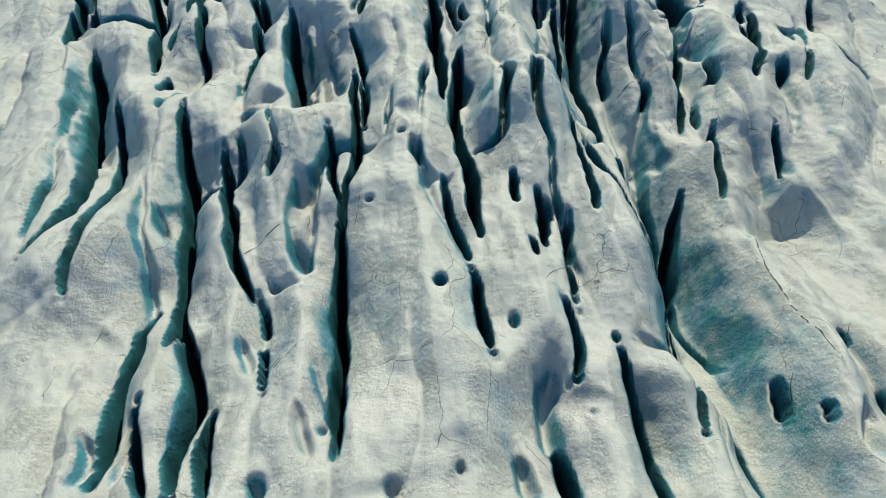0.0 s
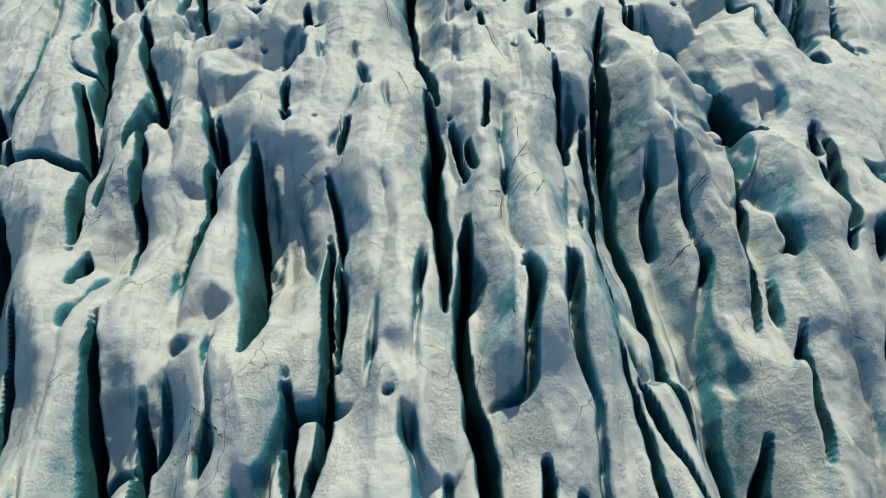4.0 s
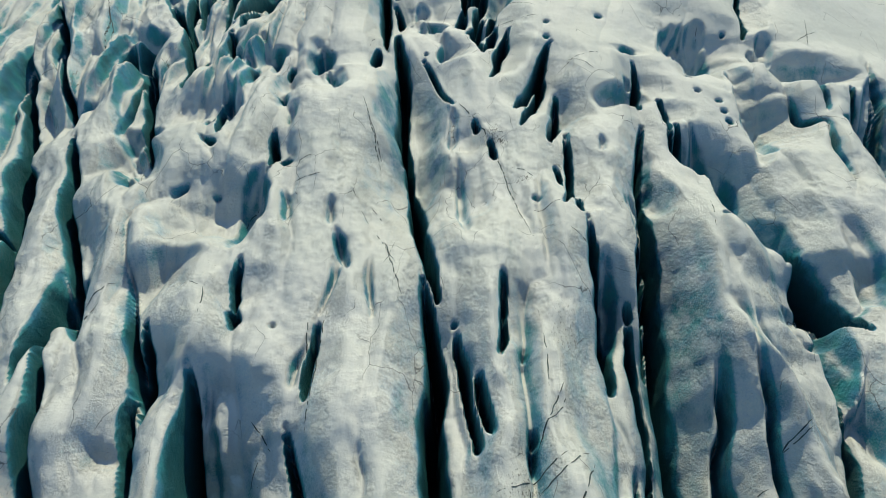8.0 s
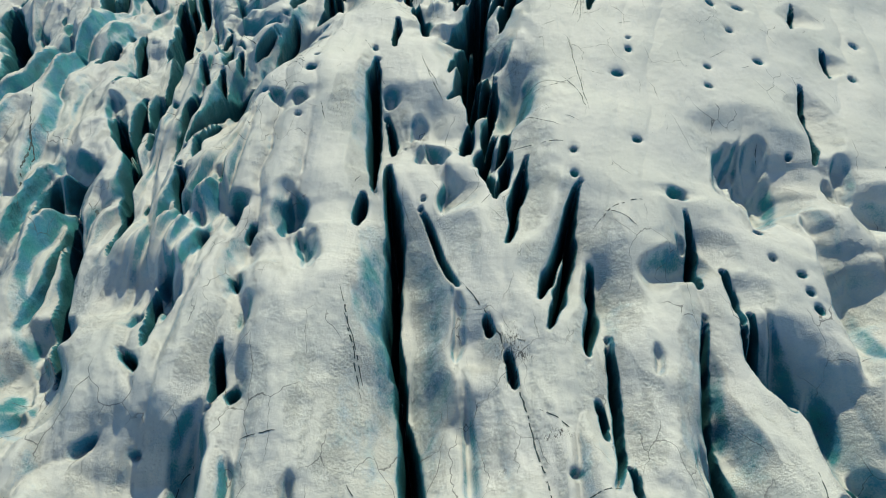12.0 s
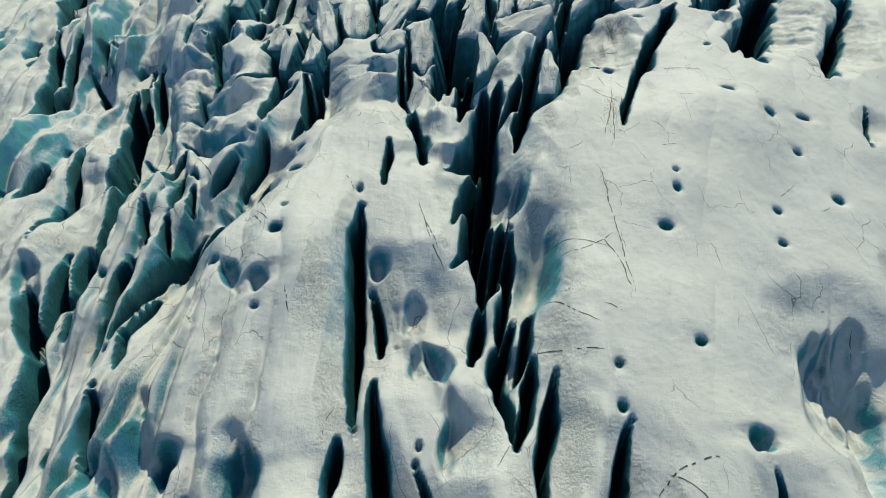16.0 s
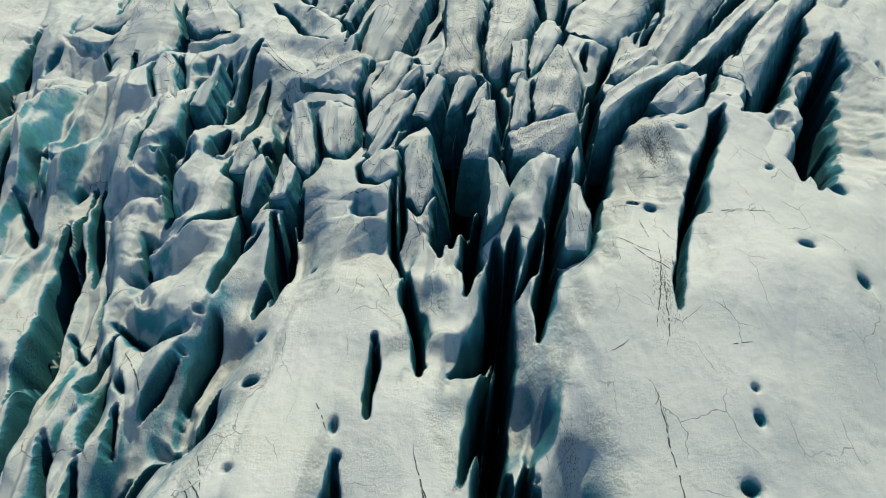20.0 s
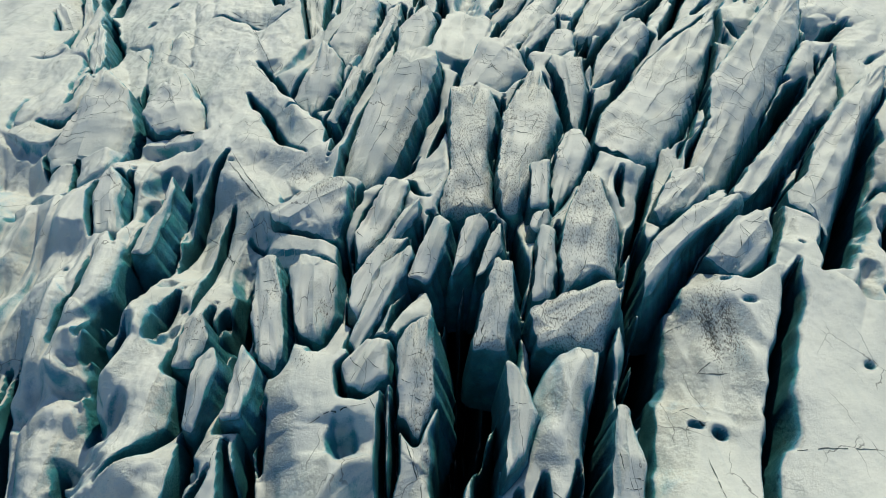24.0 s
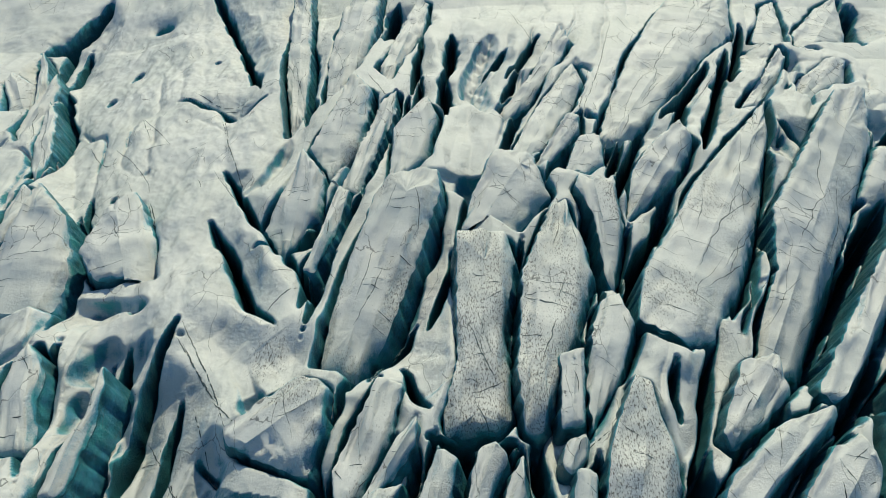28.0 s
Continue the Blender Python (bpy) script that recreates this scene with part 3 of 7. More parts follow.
crevasse(0.9, (-19.4, 27.6), (-18.7, 23.9), (-17.9, 19.2))
crevasse(0.9, (-24.9, 27.2), (-23.7, 23.5), (-21.8, 19.3))
crevasse(0.5, (22.1, 33.3), (21.5, 29.5), (20.8, 26.1))
crevasse(1.2, (8.3, 24.2), (8.6, 21.8), (8.8, 19.0))
crevasse(0.7, (22.2, 51.6), (22.6, 46.1))
crevasse(0.8, (7.9, 60.3), (8.1, 55.4))
crevasse(0.7, (9.0, 48.1), (9.2, 44.7))
crevasse(0.5, (31.4, 33.2), (30.6, 29.7))
crevasse(0.6, (32.9, 29.6), (32.8, 27.7))
# long ridges
trough(2.2, (-25.1, 102.0), (-22.6, 89.8), (-20.0, 76.3))
trough(2.5, (54.7, 94.7), (52.1, 83.7), (51.2, 78.1))
trough(1.8, (34.5, 118.0), (34.4, 112.7), (35.4, 108.9), (36.5, 105.9), (38.9, 103.1))
trough(2.1, (55.4, 111.3), (51.5, 97.7))
trough(2.1, (16.8, 105.6), (16.4, 100.7), (15.7, 95.4), (15.1, 92.6))
trough(2.0, (47.1, 74.4), (46.1, 68.1))
trough(2.2, (-36.2, 87.4), (-35.6, 83.3))
trough(1.1, (-16.3, 91.5), (-15.3, 88.5))
trough(2.3, (-25.7, 74.3), (-25.7, 72.2))
crevasse(2.4, (25.5, 122.3), (24.4, 111.3), (23.9, 101.1), (24.0, 92.5), (23.9, 85.9), (23.6, 80.7), (23.4, 76.6), (23.2, 72.4))
crevasse(2.1, (-55.1, 95.4), (-48.6, 76.9), (-43.1, 61.5), (-40.9, 52.6), (-40.9, 50.1))
crevasse(2.2, (-1.6, 117.5), (-0.7, 110.5), (-1.1, 103.3), (-0.8, 96.0), (-0.5, 90.4), (-0.3, 85.4), (-0.1, 81.3))
crevasse(1.2, (-45.3, 79.4), (-40.6, 64.7), (-38.8, 56.5), (-37.5, 49.3), (-36.8, 44.0))
crevasse(1.4, (-13.4, 89.2), (-11.6, 75.9), (-10.7, 67.5), (-10.6, 61.3), (-11.3, 55.2))
crevasse(1.9, (-54.5, 125.0), (-50.3, 114.2), (-47.6, 106.2), (-46.3, 100.3), (-45.1, 94.9))
crevasse(2.2, (-24.8, 106.1), (-23.4, 98.4), (-21.8, 90.9), (-20.9, 85.9), (-20.2, 81.9), (-19.8, 78.4), (-19.3, 74.8))
crevasse(1.4, (43.3, 112.7), (38.7, 94.9), (36.6, 83.9))
crevasse(1.7, (21.2, 116.9), (20.7, 107.8), (20.2, 100.9), (19.9, 94.7), (19.1, 89.2))
crevasse(1.0, (-42.4, 115.5), (-40.0, 106.4), (-38.8, 100.4), (-37.1, 94.2), (-36.2, 90.3))
crevasse(1.9, (1.5, 75.8), (2.6, 64.9), (3.3, 56.8), (3.5, 51.7))
crevasse(1.6, (-30.7, 106.5), (-29.3, 99.6), (-28.7, 94.5), (-28.6, 89.0), (-28.7, 85.5))
crevasse(1.1, (17.1, 75.2), (17.4, 67.0), (17.2, 58.6), (17.2, 53.8))
crevasse(1.2, (18.9, 70.4), (19.8, 62.8), (21.0, 57.7), (21.6, 53.6), (21.5, 51.1))
crevasse(2.0, (2.9, 91.2), (2.1, 85.4), (1.7, 80.3), (1.9, 75.8), (2.3, 71.7))
crevasse(1.5, (56.4, 113.8), (53.7, 102.2), (51.8, 95.9))
crevasse(0.9, (18.5, 88.5), (18.4, 85.0), (18.6, 81.8), (18.9, 78.8), (19.0, 75.4), (19.1, 72.8))
crevasse(0.9, (-14.1, 101.6), (-12.7, 93.7), (-11.8, 87.0))
crevasse(1.3, (-11.8, 87.0), (-10.8, 81.1), (-10.6, 76.5), (-10.2, 71.9))
crevasse(0.9, (-14.0, 68.2), (-12.8, 61.3), (-11.6, 55.2))
crevasse(1.1, (39.8, 79.7), (38.1, 72.1), (36.5, 65.3))
crevasse(0.9, (1.4, 113.9), (2.4, 106.2), (3.1, 100.4))
crevasse(1.8, (-66.3, 113.8), (-61.7, 102.2))
crevasse(1.1, (48.1, 78.2), (45.7, 69.3))
crevasse(1.4, (-31.5, 115.5), (-29.5, 106.4))
crevasse(0.6, (-13.2, 113.7), (-13.1, 109.1), (-12.9, 105.6))
crevasse(1.9, (52.5, 107.6), (51.2, 101.5))
crevasse(0.9, (4.2, 101.4), (3.7, 107.3))
crevasse(1.0, (-41.9, 90.0), (-41.0, 85.3))
# the two dark slots and the channelled flank
trough(3.2, (35.7, 152.6), (37.1, 146.3), (38.7, 141.6), (38.3, 136.1), (39.1, 132.0), (40.3, 128.1))
trough(4.6, (72.8, 157.5), (65.9, 145.1), (63.1, 135.2))
trough(1.5, (2.3, 148.5), (2.5, 140.0), (2.7, 133.5), (3.0, 127.8))
trough(3.4, (-24.1, 143.4), (-24.6, 136.6), (-24.9, 131.5), (-24.9, 126.4))
trough(2.6, (30.0, 151.7), (28.3, 144.4), (27.6, 138.4))
trough(4.6, (-45.2, 150.8), (-41.1, 146.3), (-40.9, 142.6), (-43.9, 143.6))
trough(4.9, (42.6, 137.7), (43.3, 131.9), (43.5, 127.8))
trough(2.9, (56.6, 118.5), (52.4, 109.4))
trough(1.7, (39.2, 149.8), (39.6, 144.6), (39.4, 139.8))
trough(1.6, (25.1, 138.0), (24.5, 133.6), (24.3, 128.8))
trough(1.2, (-19.5, 137.4), (-18.7, 130.2))
trough(0.9, (-11.4, 128.5), (-10.5, 122.3))
trough(0.9, (-13.4, 135.4), (-12.9, 129.9))
trough(1.1, (23.2, 150.3), (22.6, 145.2))
trough(1.9, (19.5, 126.2), (19.1, 122.0))
trough(2.7, (41.2, 121.2), (41.4, 117.7))
crevasse(3.3, (-69.6, 173.7), (-61.9, 153.3), (-55.6, 135.7), (-52.0, 124.3))
crevasse(1.9, (-5.0, 152.6), (-3.6, 143.5), (-2.8, 135.7), (-2.2, 129.7), (-1.5, 124.2), (-0.9, 120.0))
crevasse(1.8, (-53.4, 151.2), (-48.4, 135.9), (-44.3, 126.1), (-42.5, 121.1))
crevasse(1.8, (29.9, 152.8), (28.1, 143.1), (26.9, 135.2), (26.5, 129.3), (26.2, 125.2))
crevasse(2.1, (18.4, 128.1), (18.2, 119.2), (17.9, 113.2), (17.5, 109.6))
crevasse(2.3, (25.4, 133.1), (24.5, 127.3), (23.6, 120.5), (22.9, 114.5))
crevasse(1.5, (18.6, 149.6), (17.7, 142.7), (17.2, 137.2), (16.4, 134.4))
crevasse(3.0, (44.4, 127.9), (43.1, 120.2), (42.4, 112.3))
crevasse(2.1, (71.1, 121.0), (66.0, 106.8))
crevasse(1.7, (35.8, 154.1), (35.9, 149.0), (36.5, 145.4), (37.3, 141.5))
crevasse(3.8, (44.9, 130.6), (45.3, 125.1), (46.5, 121.8), (47.7, 118.0))
crevasse(1.6, (37.0, 140.4), (36.8, 135.2), (36.9, 131.6), (37.0, 129.1))
crevasse(2.1, (34.5, 152.8), (34.8, 147.0), (35.3, 142.8))
crevasse(0.9, (6.5, 120.9), (6.5, 115.6), (6.0, 110.8))
crevasse(1.2, (-23.2, 150.3), (-22.9, 145.5), (-23.0, 142.9))
crevasse(1.6, (56.0, 117.7), (54.5, 111.7))
crevasse(1.0, (-22.9, 123.2), (-22.0, 117.3))
crevasse(1.0, (16.1, 143.7), (16.0, 139.6))
crevasse(0.7, (-33.0, 149.1), (-31.2, 146.4))
crevasse(0.6, (7.2, 149.3), (7.9, 145.9))
crevasse(1.1, (17.6, 134.6), (17.7, 131.5))
# the split tongue
trough(4.2, (49.2, 168.4), (49.5, 156.0), (46.1, 146.4))
trough(4.5, (49.5, 187.1), (44.6, 175.8), (42.1, 170.2))
trough(5.0, (50.4, 193.5), (45.0, 183.9), (42.0, 175.7))
trough(3.9, (69.3, 166.6), (64.7, 153.6), (63.6, 149.7))
trough(4.1, (75.4, 172.7), (68.6, 156.4))
trough(3.7, (44.9, 191.5), (40.2, 180.6), (40.5, 174.7))
trough(4.5, (51.6, 176.5), (50.1, 167.9), (48.0, 160.8))
trough(3.1, (61.2, 188.8), (58.5, 178.1))
trough(2.1, (1.1, 182.4), (0.8, 172.3))
trough(1.6, (1.8, 159.0), (1.9, 153.5), (2.0, 149.2))
trough(2.4, (-16.5, 169.6), (-15.2, 159.6))
trough(3.4, (58.1, 184.3), (56.5, 174.7))
trough(3.9, (-19.0, 175.0), (-18.8, 170.8), (-18.8, 167.6))
trough(3.1, (9.5, 188.8), (6.8, 184.2), (4.8, 182.6))
trough(4.2, (-45.9, 156.6), (-43.0, 153.7), (-43.6, 150.8))
trough(2.1, (-31.4, 174.9), (-31.4, 169.2))
trough(5.1, (-53.4, 183.8), (-51.6, 187.9))
trough(2.5, (-2.1, 188.7), (-2.7, 184.2))
trough(1.4, (-21.5, 156.4), (-21.1, 151.5))
trough(1.1, (-23.9, 160.7), (-23.3, 156.6))
trough(2.3, (-26.5, 176.1), (-26.6, 172.3))
trough(1.9, (-1.4, 186.4), (-0.4, 183.5))
trough(2.1, (32.9, 177.4), (32.9, 174.5))
trough(1.6, (-33.9, 155.7), (-33.5, 153.0))
trough(1.4, (30.8, 168.1), (30.8, 165.2))
crevasse(1.2, (-73.3, 198.8), (-65.2, 179.0), (-58.1, 161.7))
crevasse(1.8, (-48.9, 203.8), (-47.0, 193.3), (-45.0, 184.8), (-43.0, 177.3), (-41.5, 169.6))
crevasse(1.4, (73.2, 165.0), (67.9, 149.5), (63.7, 138.1))
crevasse(2.4, (-6.5, 181.2), (-5.6, 164.7), (-5.3, 151.9))
crevasse(2.4, (-49.1, 175.2), (-46.3, 164.2), (-44.1, 156.2), (-42.1, 150.3))
crevasse(1.9, (18.9, 176.5), (16.5, 169.1), (14.1, 163.3), (12.1, 158.6))
crevasse(2.2, (18.1, 173.5), (16.3, 164.7), (14.1, 158.4), (12.8, 154.4))
crevasse(2.0, (12.4, 182.3), (10.7, 174.2), (9.0, 167.3))
crevasse(2.6, (8.8, 191.7), (6.4, 184.0), (7.4, 177.3))
crevasse(0.9, (-1.8, 173.2), (-0.4, 167.1), (0.9, 162.4), (1.7, 160.3))
crevasse(1.5, (18.7, 163.2), (17.3, 154.1), (16.2, 149.3))
crevasse(1.8, (69.9, 168.4), (65.6, 156.8))
crevasse(1.8, (10.5, 185.9), (8.2, 175.5))
crevasse(1.6, (33.0, 171.0), (31.8, 160.2))
crevasse(1.1, (35.4, 162.2), (34.8, 157.1), (34.6, 154.4))
crevasse(1.3, (-36.1, 182.5), (-34.3, 174.3))
crevasse(0.9, (-32.7, 158.0), (-31.1, 150.4))
crevasse(1.2, (-9.8, 175.3), (-10.5, 169.7))
crevasse(1.0, (-36.0, 190.7), (-35.2, 186.1))
crevasse(0.8, (5.2, 154.2), (5.6, 152.5))
# the smooth domes
trough(2.7, (-38.4, 230.4), (-34.3, 228.3), (-30.2, 228.4), (-28.9, 231.5))
trough(1.8, (-42.8, 231.8), (-40.8, 225.0), (-40.2, 221.9))
trough(3.4, (-54.2, 204.7), (-50.5, 195.8))
trough(2.4, (-31.2, 216.4), (-28.1, 214.2), (-27.2, 217.6))
trough(2.5, (-39.1, 237.1), (-36.0, 232.6))
trough(2.2, (-28.4, 221.4), (-28.7, 215.5))
trough(3.9, (-73.3, 233.8), (-67.5, 233.1))
trough(3.2, (-3.0, 196.1), (-3.4, 190.3))
trough(2.8, (-7.7, 203.1), (-7.1, 198.4))
trough(1.9, (-39.0, 207.3), (-38.6, 204.2))
trough(2.2, (-21.5, 197.1), (-20.2, 194.2))
crevasse(5.2, (-95.7, 253.6), (-84.9, 229.2), (-80.6, 215.0))
crevasse(2.1, (-10.1, 207.7), (-9.6, 196.5), (-9.2, 186.7), (-8.6, 180.1))
crevasse(1.7, (-58.6, 234.2), (-55.3, 219.6), (-54.4, 209.6))
crevasse(2.8, (-48.2, 222.1), (-49.2, 228.8), (-50.8, 236.5), (-52.6, 245.2))
crevasse(1.7, (-32.9, 209.4), (-35.3, 202.9), (-36.0, 197.6), (-37.2, 190.2))
crevasse(1.6, (-49.1, 225.0), (-47.5, 213.3), (-46.7, 205.1))
crevasse(1.5, (62.3, 205.9), (59.9, 196.9), (57.7, 187.8))
crevasse(1.7, (-28.8, 219.9), (-28.2, 223.7), (-27.3, 227.8), (-27.0, 232.2))
crevasse(2.1, (-28.5, 214.8), (-30.4, 211.7), (-31.7, 208.5), (-33.2, 206.0), (-34.1, 203.4))
crevasse(1.1, (74.1, 240.3), (69.0, 228.5))
crevasse(1.9, (-6.9, 225.5), (-6.9, 220.3), (-6.8, 215.2), left=0.3, right=0.3)
crevasse(1.1, (-37.8, 223.0), (-37.6, 218.0), (-36.6, 213.1))
crevasse(0.7, (-40.4, 214.1), (-38.8, 208.2), (-37.7, 204.8))
crevasse(1.0, (-40.2, 231.3), (-35.8, 228.9), (-31.8, 228.8))
crevasse(1.9, (-46.0, 204.5), (-46.3, 195.0))
crevasse(2.4, (-51.4, 198.6), (-47.4, 190.2))
crevasse(1.3, (-39.6, 220.6), (-39.8, 224.5), (-39.3, 228.7))
crevasse(1.7, (-60.6, 227.1), (-61.9, 218.7))
crevasse(1.9, (-24.9, 221.4), (-26.6, 213.1))
crevasse(0.7, (-49.0, 235.1), (-44.6, 228.6))
crevasse(1.3, (-39.6, 201.8), (-39.1, 194.6))
crevasse(1.2, (-7.5, 196.0), (-6.5, 188.9))
crevasse(1.3, (72.0, 220.6), (70.4, 212.8))
crevasse(1.0, (-39.2, 203.3), (-38.2, 199.3), (-38.2, 196.7))
crevasse(1.2, (-34.7, 197.5), (-35.2, 193.3), (-35.6, 190.4))
crevasse(1.5, (-3.9, 236.6), (-2.9, 229.1))
crevasse(0.8, (-36.8, 211.4), (-35.7, 204.6))
crevasse(1.5, (-29.7, 224.6), (-31.9, 218.6))
crevasse(0.7, (-35.0, 218.6), (-34.3, 213.0))
crevasse(1.4, (-2.2, 227.2), (-2.0, 221.8))
# the streaked slope, the bowls and the slots
trough(3.9, (-48.6, 268.1), (-44.5, 270.2), (-42.2, 277.5), (-40.4, 286.4))
trough(4.6, (-26.1, 291.5), (-27.1, 283.7), (-27.6, 276.6))
trough(2.8, (-46.9, 264.4), (-42.7, 263.2), (-40.2, 266.1), (-38.5, 269.7))
trough(2.7, (-44.2, 243.5), (-40.4, 241.4), (-37.7, 243.2), (-35.6, 245.7))
trough(4.4, (63.7, 281.0), (57.0, 271.6))
trough(2.6, (-43.2, 257.6), (-38.1, 254.2), (-37.1, 258.6))
trough(2.0, (-48.0, 262.5), (-43.4, 259.2), (-39.5, 261.8))
trough(3.0, (-43.6, 246.5), (-38.8, 246.9), (-35.1, 249.9))
trough(2.9, (-43.8, 251.2), (-39.5, 249.0), (-36.6, 252.3))
trough(3.4, (-29.4, 269.3), (-30.4, 265.0), (-31.1, 263.0))
trough(1.7, (-27.0, 257.6), (-27.4, 250.5))
trough(2.8, (-10.5, 255.0), (-10.7, 247.9))
trough(2.2, (-24.8, 276.3), (-25.6, 271.3))
trough(1.7, (25.0, 274.7), (23.3, 269.1))
trough(2.1, (47.5, 282.6), (44.4, 277.7))
trough(1.7, (-65.0, 266.4), (-65.1, 260.7))
trough(2.1, (-33.1, 269.2), (-35.7, 265.0))
trough(2.4, (-53.2, 258.9), (-49.5, 256.1))
trough(2.2, (-43.6, 269.2), (-41.4, 271.5))
trough(2.3, (-37.8, 278.8), (-37.9, 275.5))
trough(2.1, (-14.6, 266.2), (-16.0, 263.4))
trough(2.6, (-65.7, 274.5), (-65.6, 270.8))
trough(2.1, (-26.5, 249.5), (-26.6, 246.1))
crevasse(6.5, (82.3, 304.2), (70.9, 283.6), (63.8, 270.6), (59.0, 261.7))
crevasse(5.5, (79.2, 297.4), (68.4, 274.5), (60.1, 258.7))
crevasse(3.8, (92.5, 287.0), (80.2, 265.9), (72.6, 252.4))
crevasse(4.5, (3.3, 285.4), (2.1, 263.9), (1.1, 247.2))
crevasse(1.8, (45.5, 291.6), (35.4, 278.4), (30.7, 272.4), (26.3, 264.4))
crevasse(2.5, (-81.7, 281.0), (-74.3, 261.0), (-71.1, 248.4))
crevasse(3.5, (11.6, 279.3), (9.4, 267.0), (6.4, 258.0), (3.5, 247.6))
crevasse(2.9, (-41.7, 301.3), (-41.3, 291.5), (-41.1, 284.5), (-42.1, 279.2), (-42.6, 273.6), (-43.6, 270.3))
crevasse(1.8, (-73.4, 273.5), (-71.1, 260.1), (-69.9, 250.7), (-69.1, 240.9))
crevasse(3.0, (-57.1, 254.8), (-53.3, 240.8), (-51.4, 232.0), (-50.5, 224.9))
crevasse(3.4, (20.6, 260.7), (17.4, 249.8), (15.4, 240.5), (13.5, 231.5))
crevasse(2.8, (49.3, 275.2), (43.7, 264.7), (40.1, 256.6), (36.4, 248.3), left=0.3, right=0.3)
crevasse(1.5, (42.1, 300.5), (33.6, 284.5), (28.5, 275.2))
crevasse(2.1, (-44.0, 301.7), (-42.5, 289.4), (-42.7, 282.5), (-43.2, 275.4))
crevasse(1.5, (-25.0, 276.2), (-25.7, 266.3), (-25.9, 259.8), (-26.6, 250.4))
crevasse(1.2, (38.8, 254.2), (36.0, 247.9), (33.7, 242.3), (31.6, 236.4), (29.9, 231.4), left=0.3, right=0.3)
crevasse(1.7, (-57.0, 264.5), (-52.9, 248.7), (-50.7, 239.6))
crevasse(1.7, (-33.6, 249.1), (-30.9, 252.4), (-29.8, 255.3), (-30.1, 263.4), (-29.8, 270.9))
crevasse(2.8, (-40.0, 289.5), (-40.3, 279.8), (-41.4, 272.2), (-43.2, 266.3))
crevasse(1.7, (-32.4, 295.4), (-32.4, 284.2), (-32.3, 273.9))
crevasse(1.3, (-27.7, 256.9), (-27.6, 244.7), (-27.8, 235.6))
crevasse(1.7, (-26.3, 278.5), (-26.8, 269.6), (-28.0, 263.1), (-29.1, 257.8))
crevasse(2.0, (-21.1, 257.7), (-20.9, 250.1), (-20.9, 244.3), (-20.6, 236.6))
crevasse(3.3, (40.9, 290.5), (34.2, 280.6), (29.4, 272.1))
crevasse(1.6, (-0.1, 286.1), (-2.5, 274.9), (-5.0, 266.8))
crevasse(1.7, (-55.3, 265.4), (-51.5, 254.2), (-49.7, 245.8))
crevasse(2.1, (30.4, 285.6), (27.3, 275.7), (24.6, 267.8))
crevasse(3.0, (26.3, 270.5), (23.1, 258.8), (21.3, 253.6))
crevasse(2.7, (1.4, 286.0), (0.2, 268.9))
crevasse(1.5, (26.0, 258.4), (23.0, 249.7), (21.3, 243.5))
crevasse(1.1, (-5.7, 255.7), (-5.4, 246.8), (-4.7, 240.1))
crevasse(3.0, (6.7, 284.0), (4.5, 268.7))
crevasse(1.9, (-22.8, 250.7), (-21.9, 241.8), (-20.7, 236.6))
crevasse(2.1, (-13.7, 286.7), (-12.1, 279.7), (-11.5, 274.4))
crevasse(2.1, (-7.2, 296.4), (-9.4, 288.9), (-11.4, 283.4))
crevasse(1.9, (54.8, 294.2), (49.2, 282.4))
crevasse(0.8, (-24.4, 281.3), (-22.6, 275.3), (-21.3, 269.6))
crevasse(0.8, (17.1, 283.2), (16.5, 277.1), (15.9, 272.1))
crevasse(2.3, (-6.5, 288.9), (-9.8, 276.4))
crevasse(2.2, (-4.6, 279.8), (-6.9, 273.8), (-8.0, 269.0))
crevasse(1.1, (-68.1, 262.9), (-61.9, 252.8))
crevasse(1.0, (-4.9, 255.6), (-4.0, 249.2), (-4.4, 245.4))
crevasse(1.5, (-4.5, 287.7), (-6.1, 283.0), (-8.2, 278.3))
crevasse(0.6, (15.7, 270.8), (18.8, 273.2), (22.2, 274.3), (25.1, 273.9))
crevasse(2.1, (0.1, 287.6), (4.5, 286.8), (8.6, 287.0))
crevasse(1.5, (-10.8, 264.4), (-9.0, 268.0), (-5.8, 269.9))
crevasse(1.7, (-35.4, 275.3), (-36.1, 266.4))
crevasse(1.5, (-19.9, 256.9), (-19.5, 249.6))
crevasse(0.7, (20.4, 269.1), (21.4, 266.0), (21.9, 263.8))
crevasse(2.3, (9.5, 280.6), (10.4, 274.3))
crevasse(1.9, (9.7, 285.9), (8.0, 280.7))
crevasse(1.5, (-21.8, 238.3), (-22.5, 233.2))
crevasse(0.8, (-24.7, 247.2), (-26.7, 243.1))
crevasse(1.8, (-1.8, 285.9), (-2.6, 281.2))
crevasse(0.8, (-27.9, 272.5), (-28.4, 268.9))
crevasse(1.0, (-27.8, 287.7), (-25.2, 285.1))
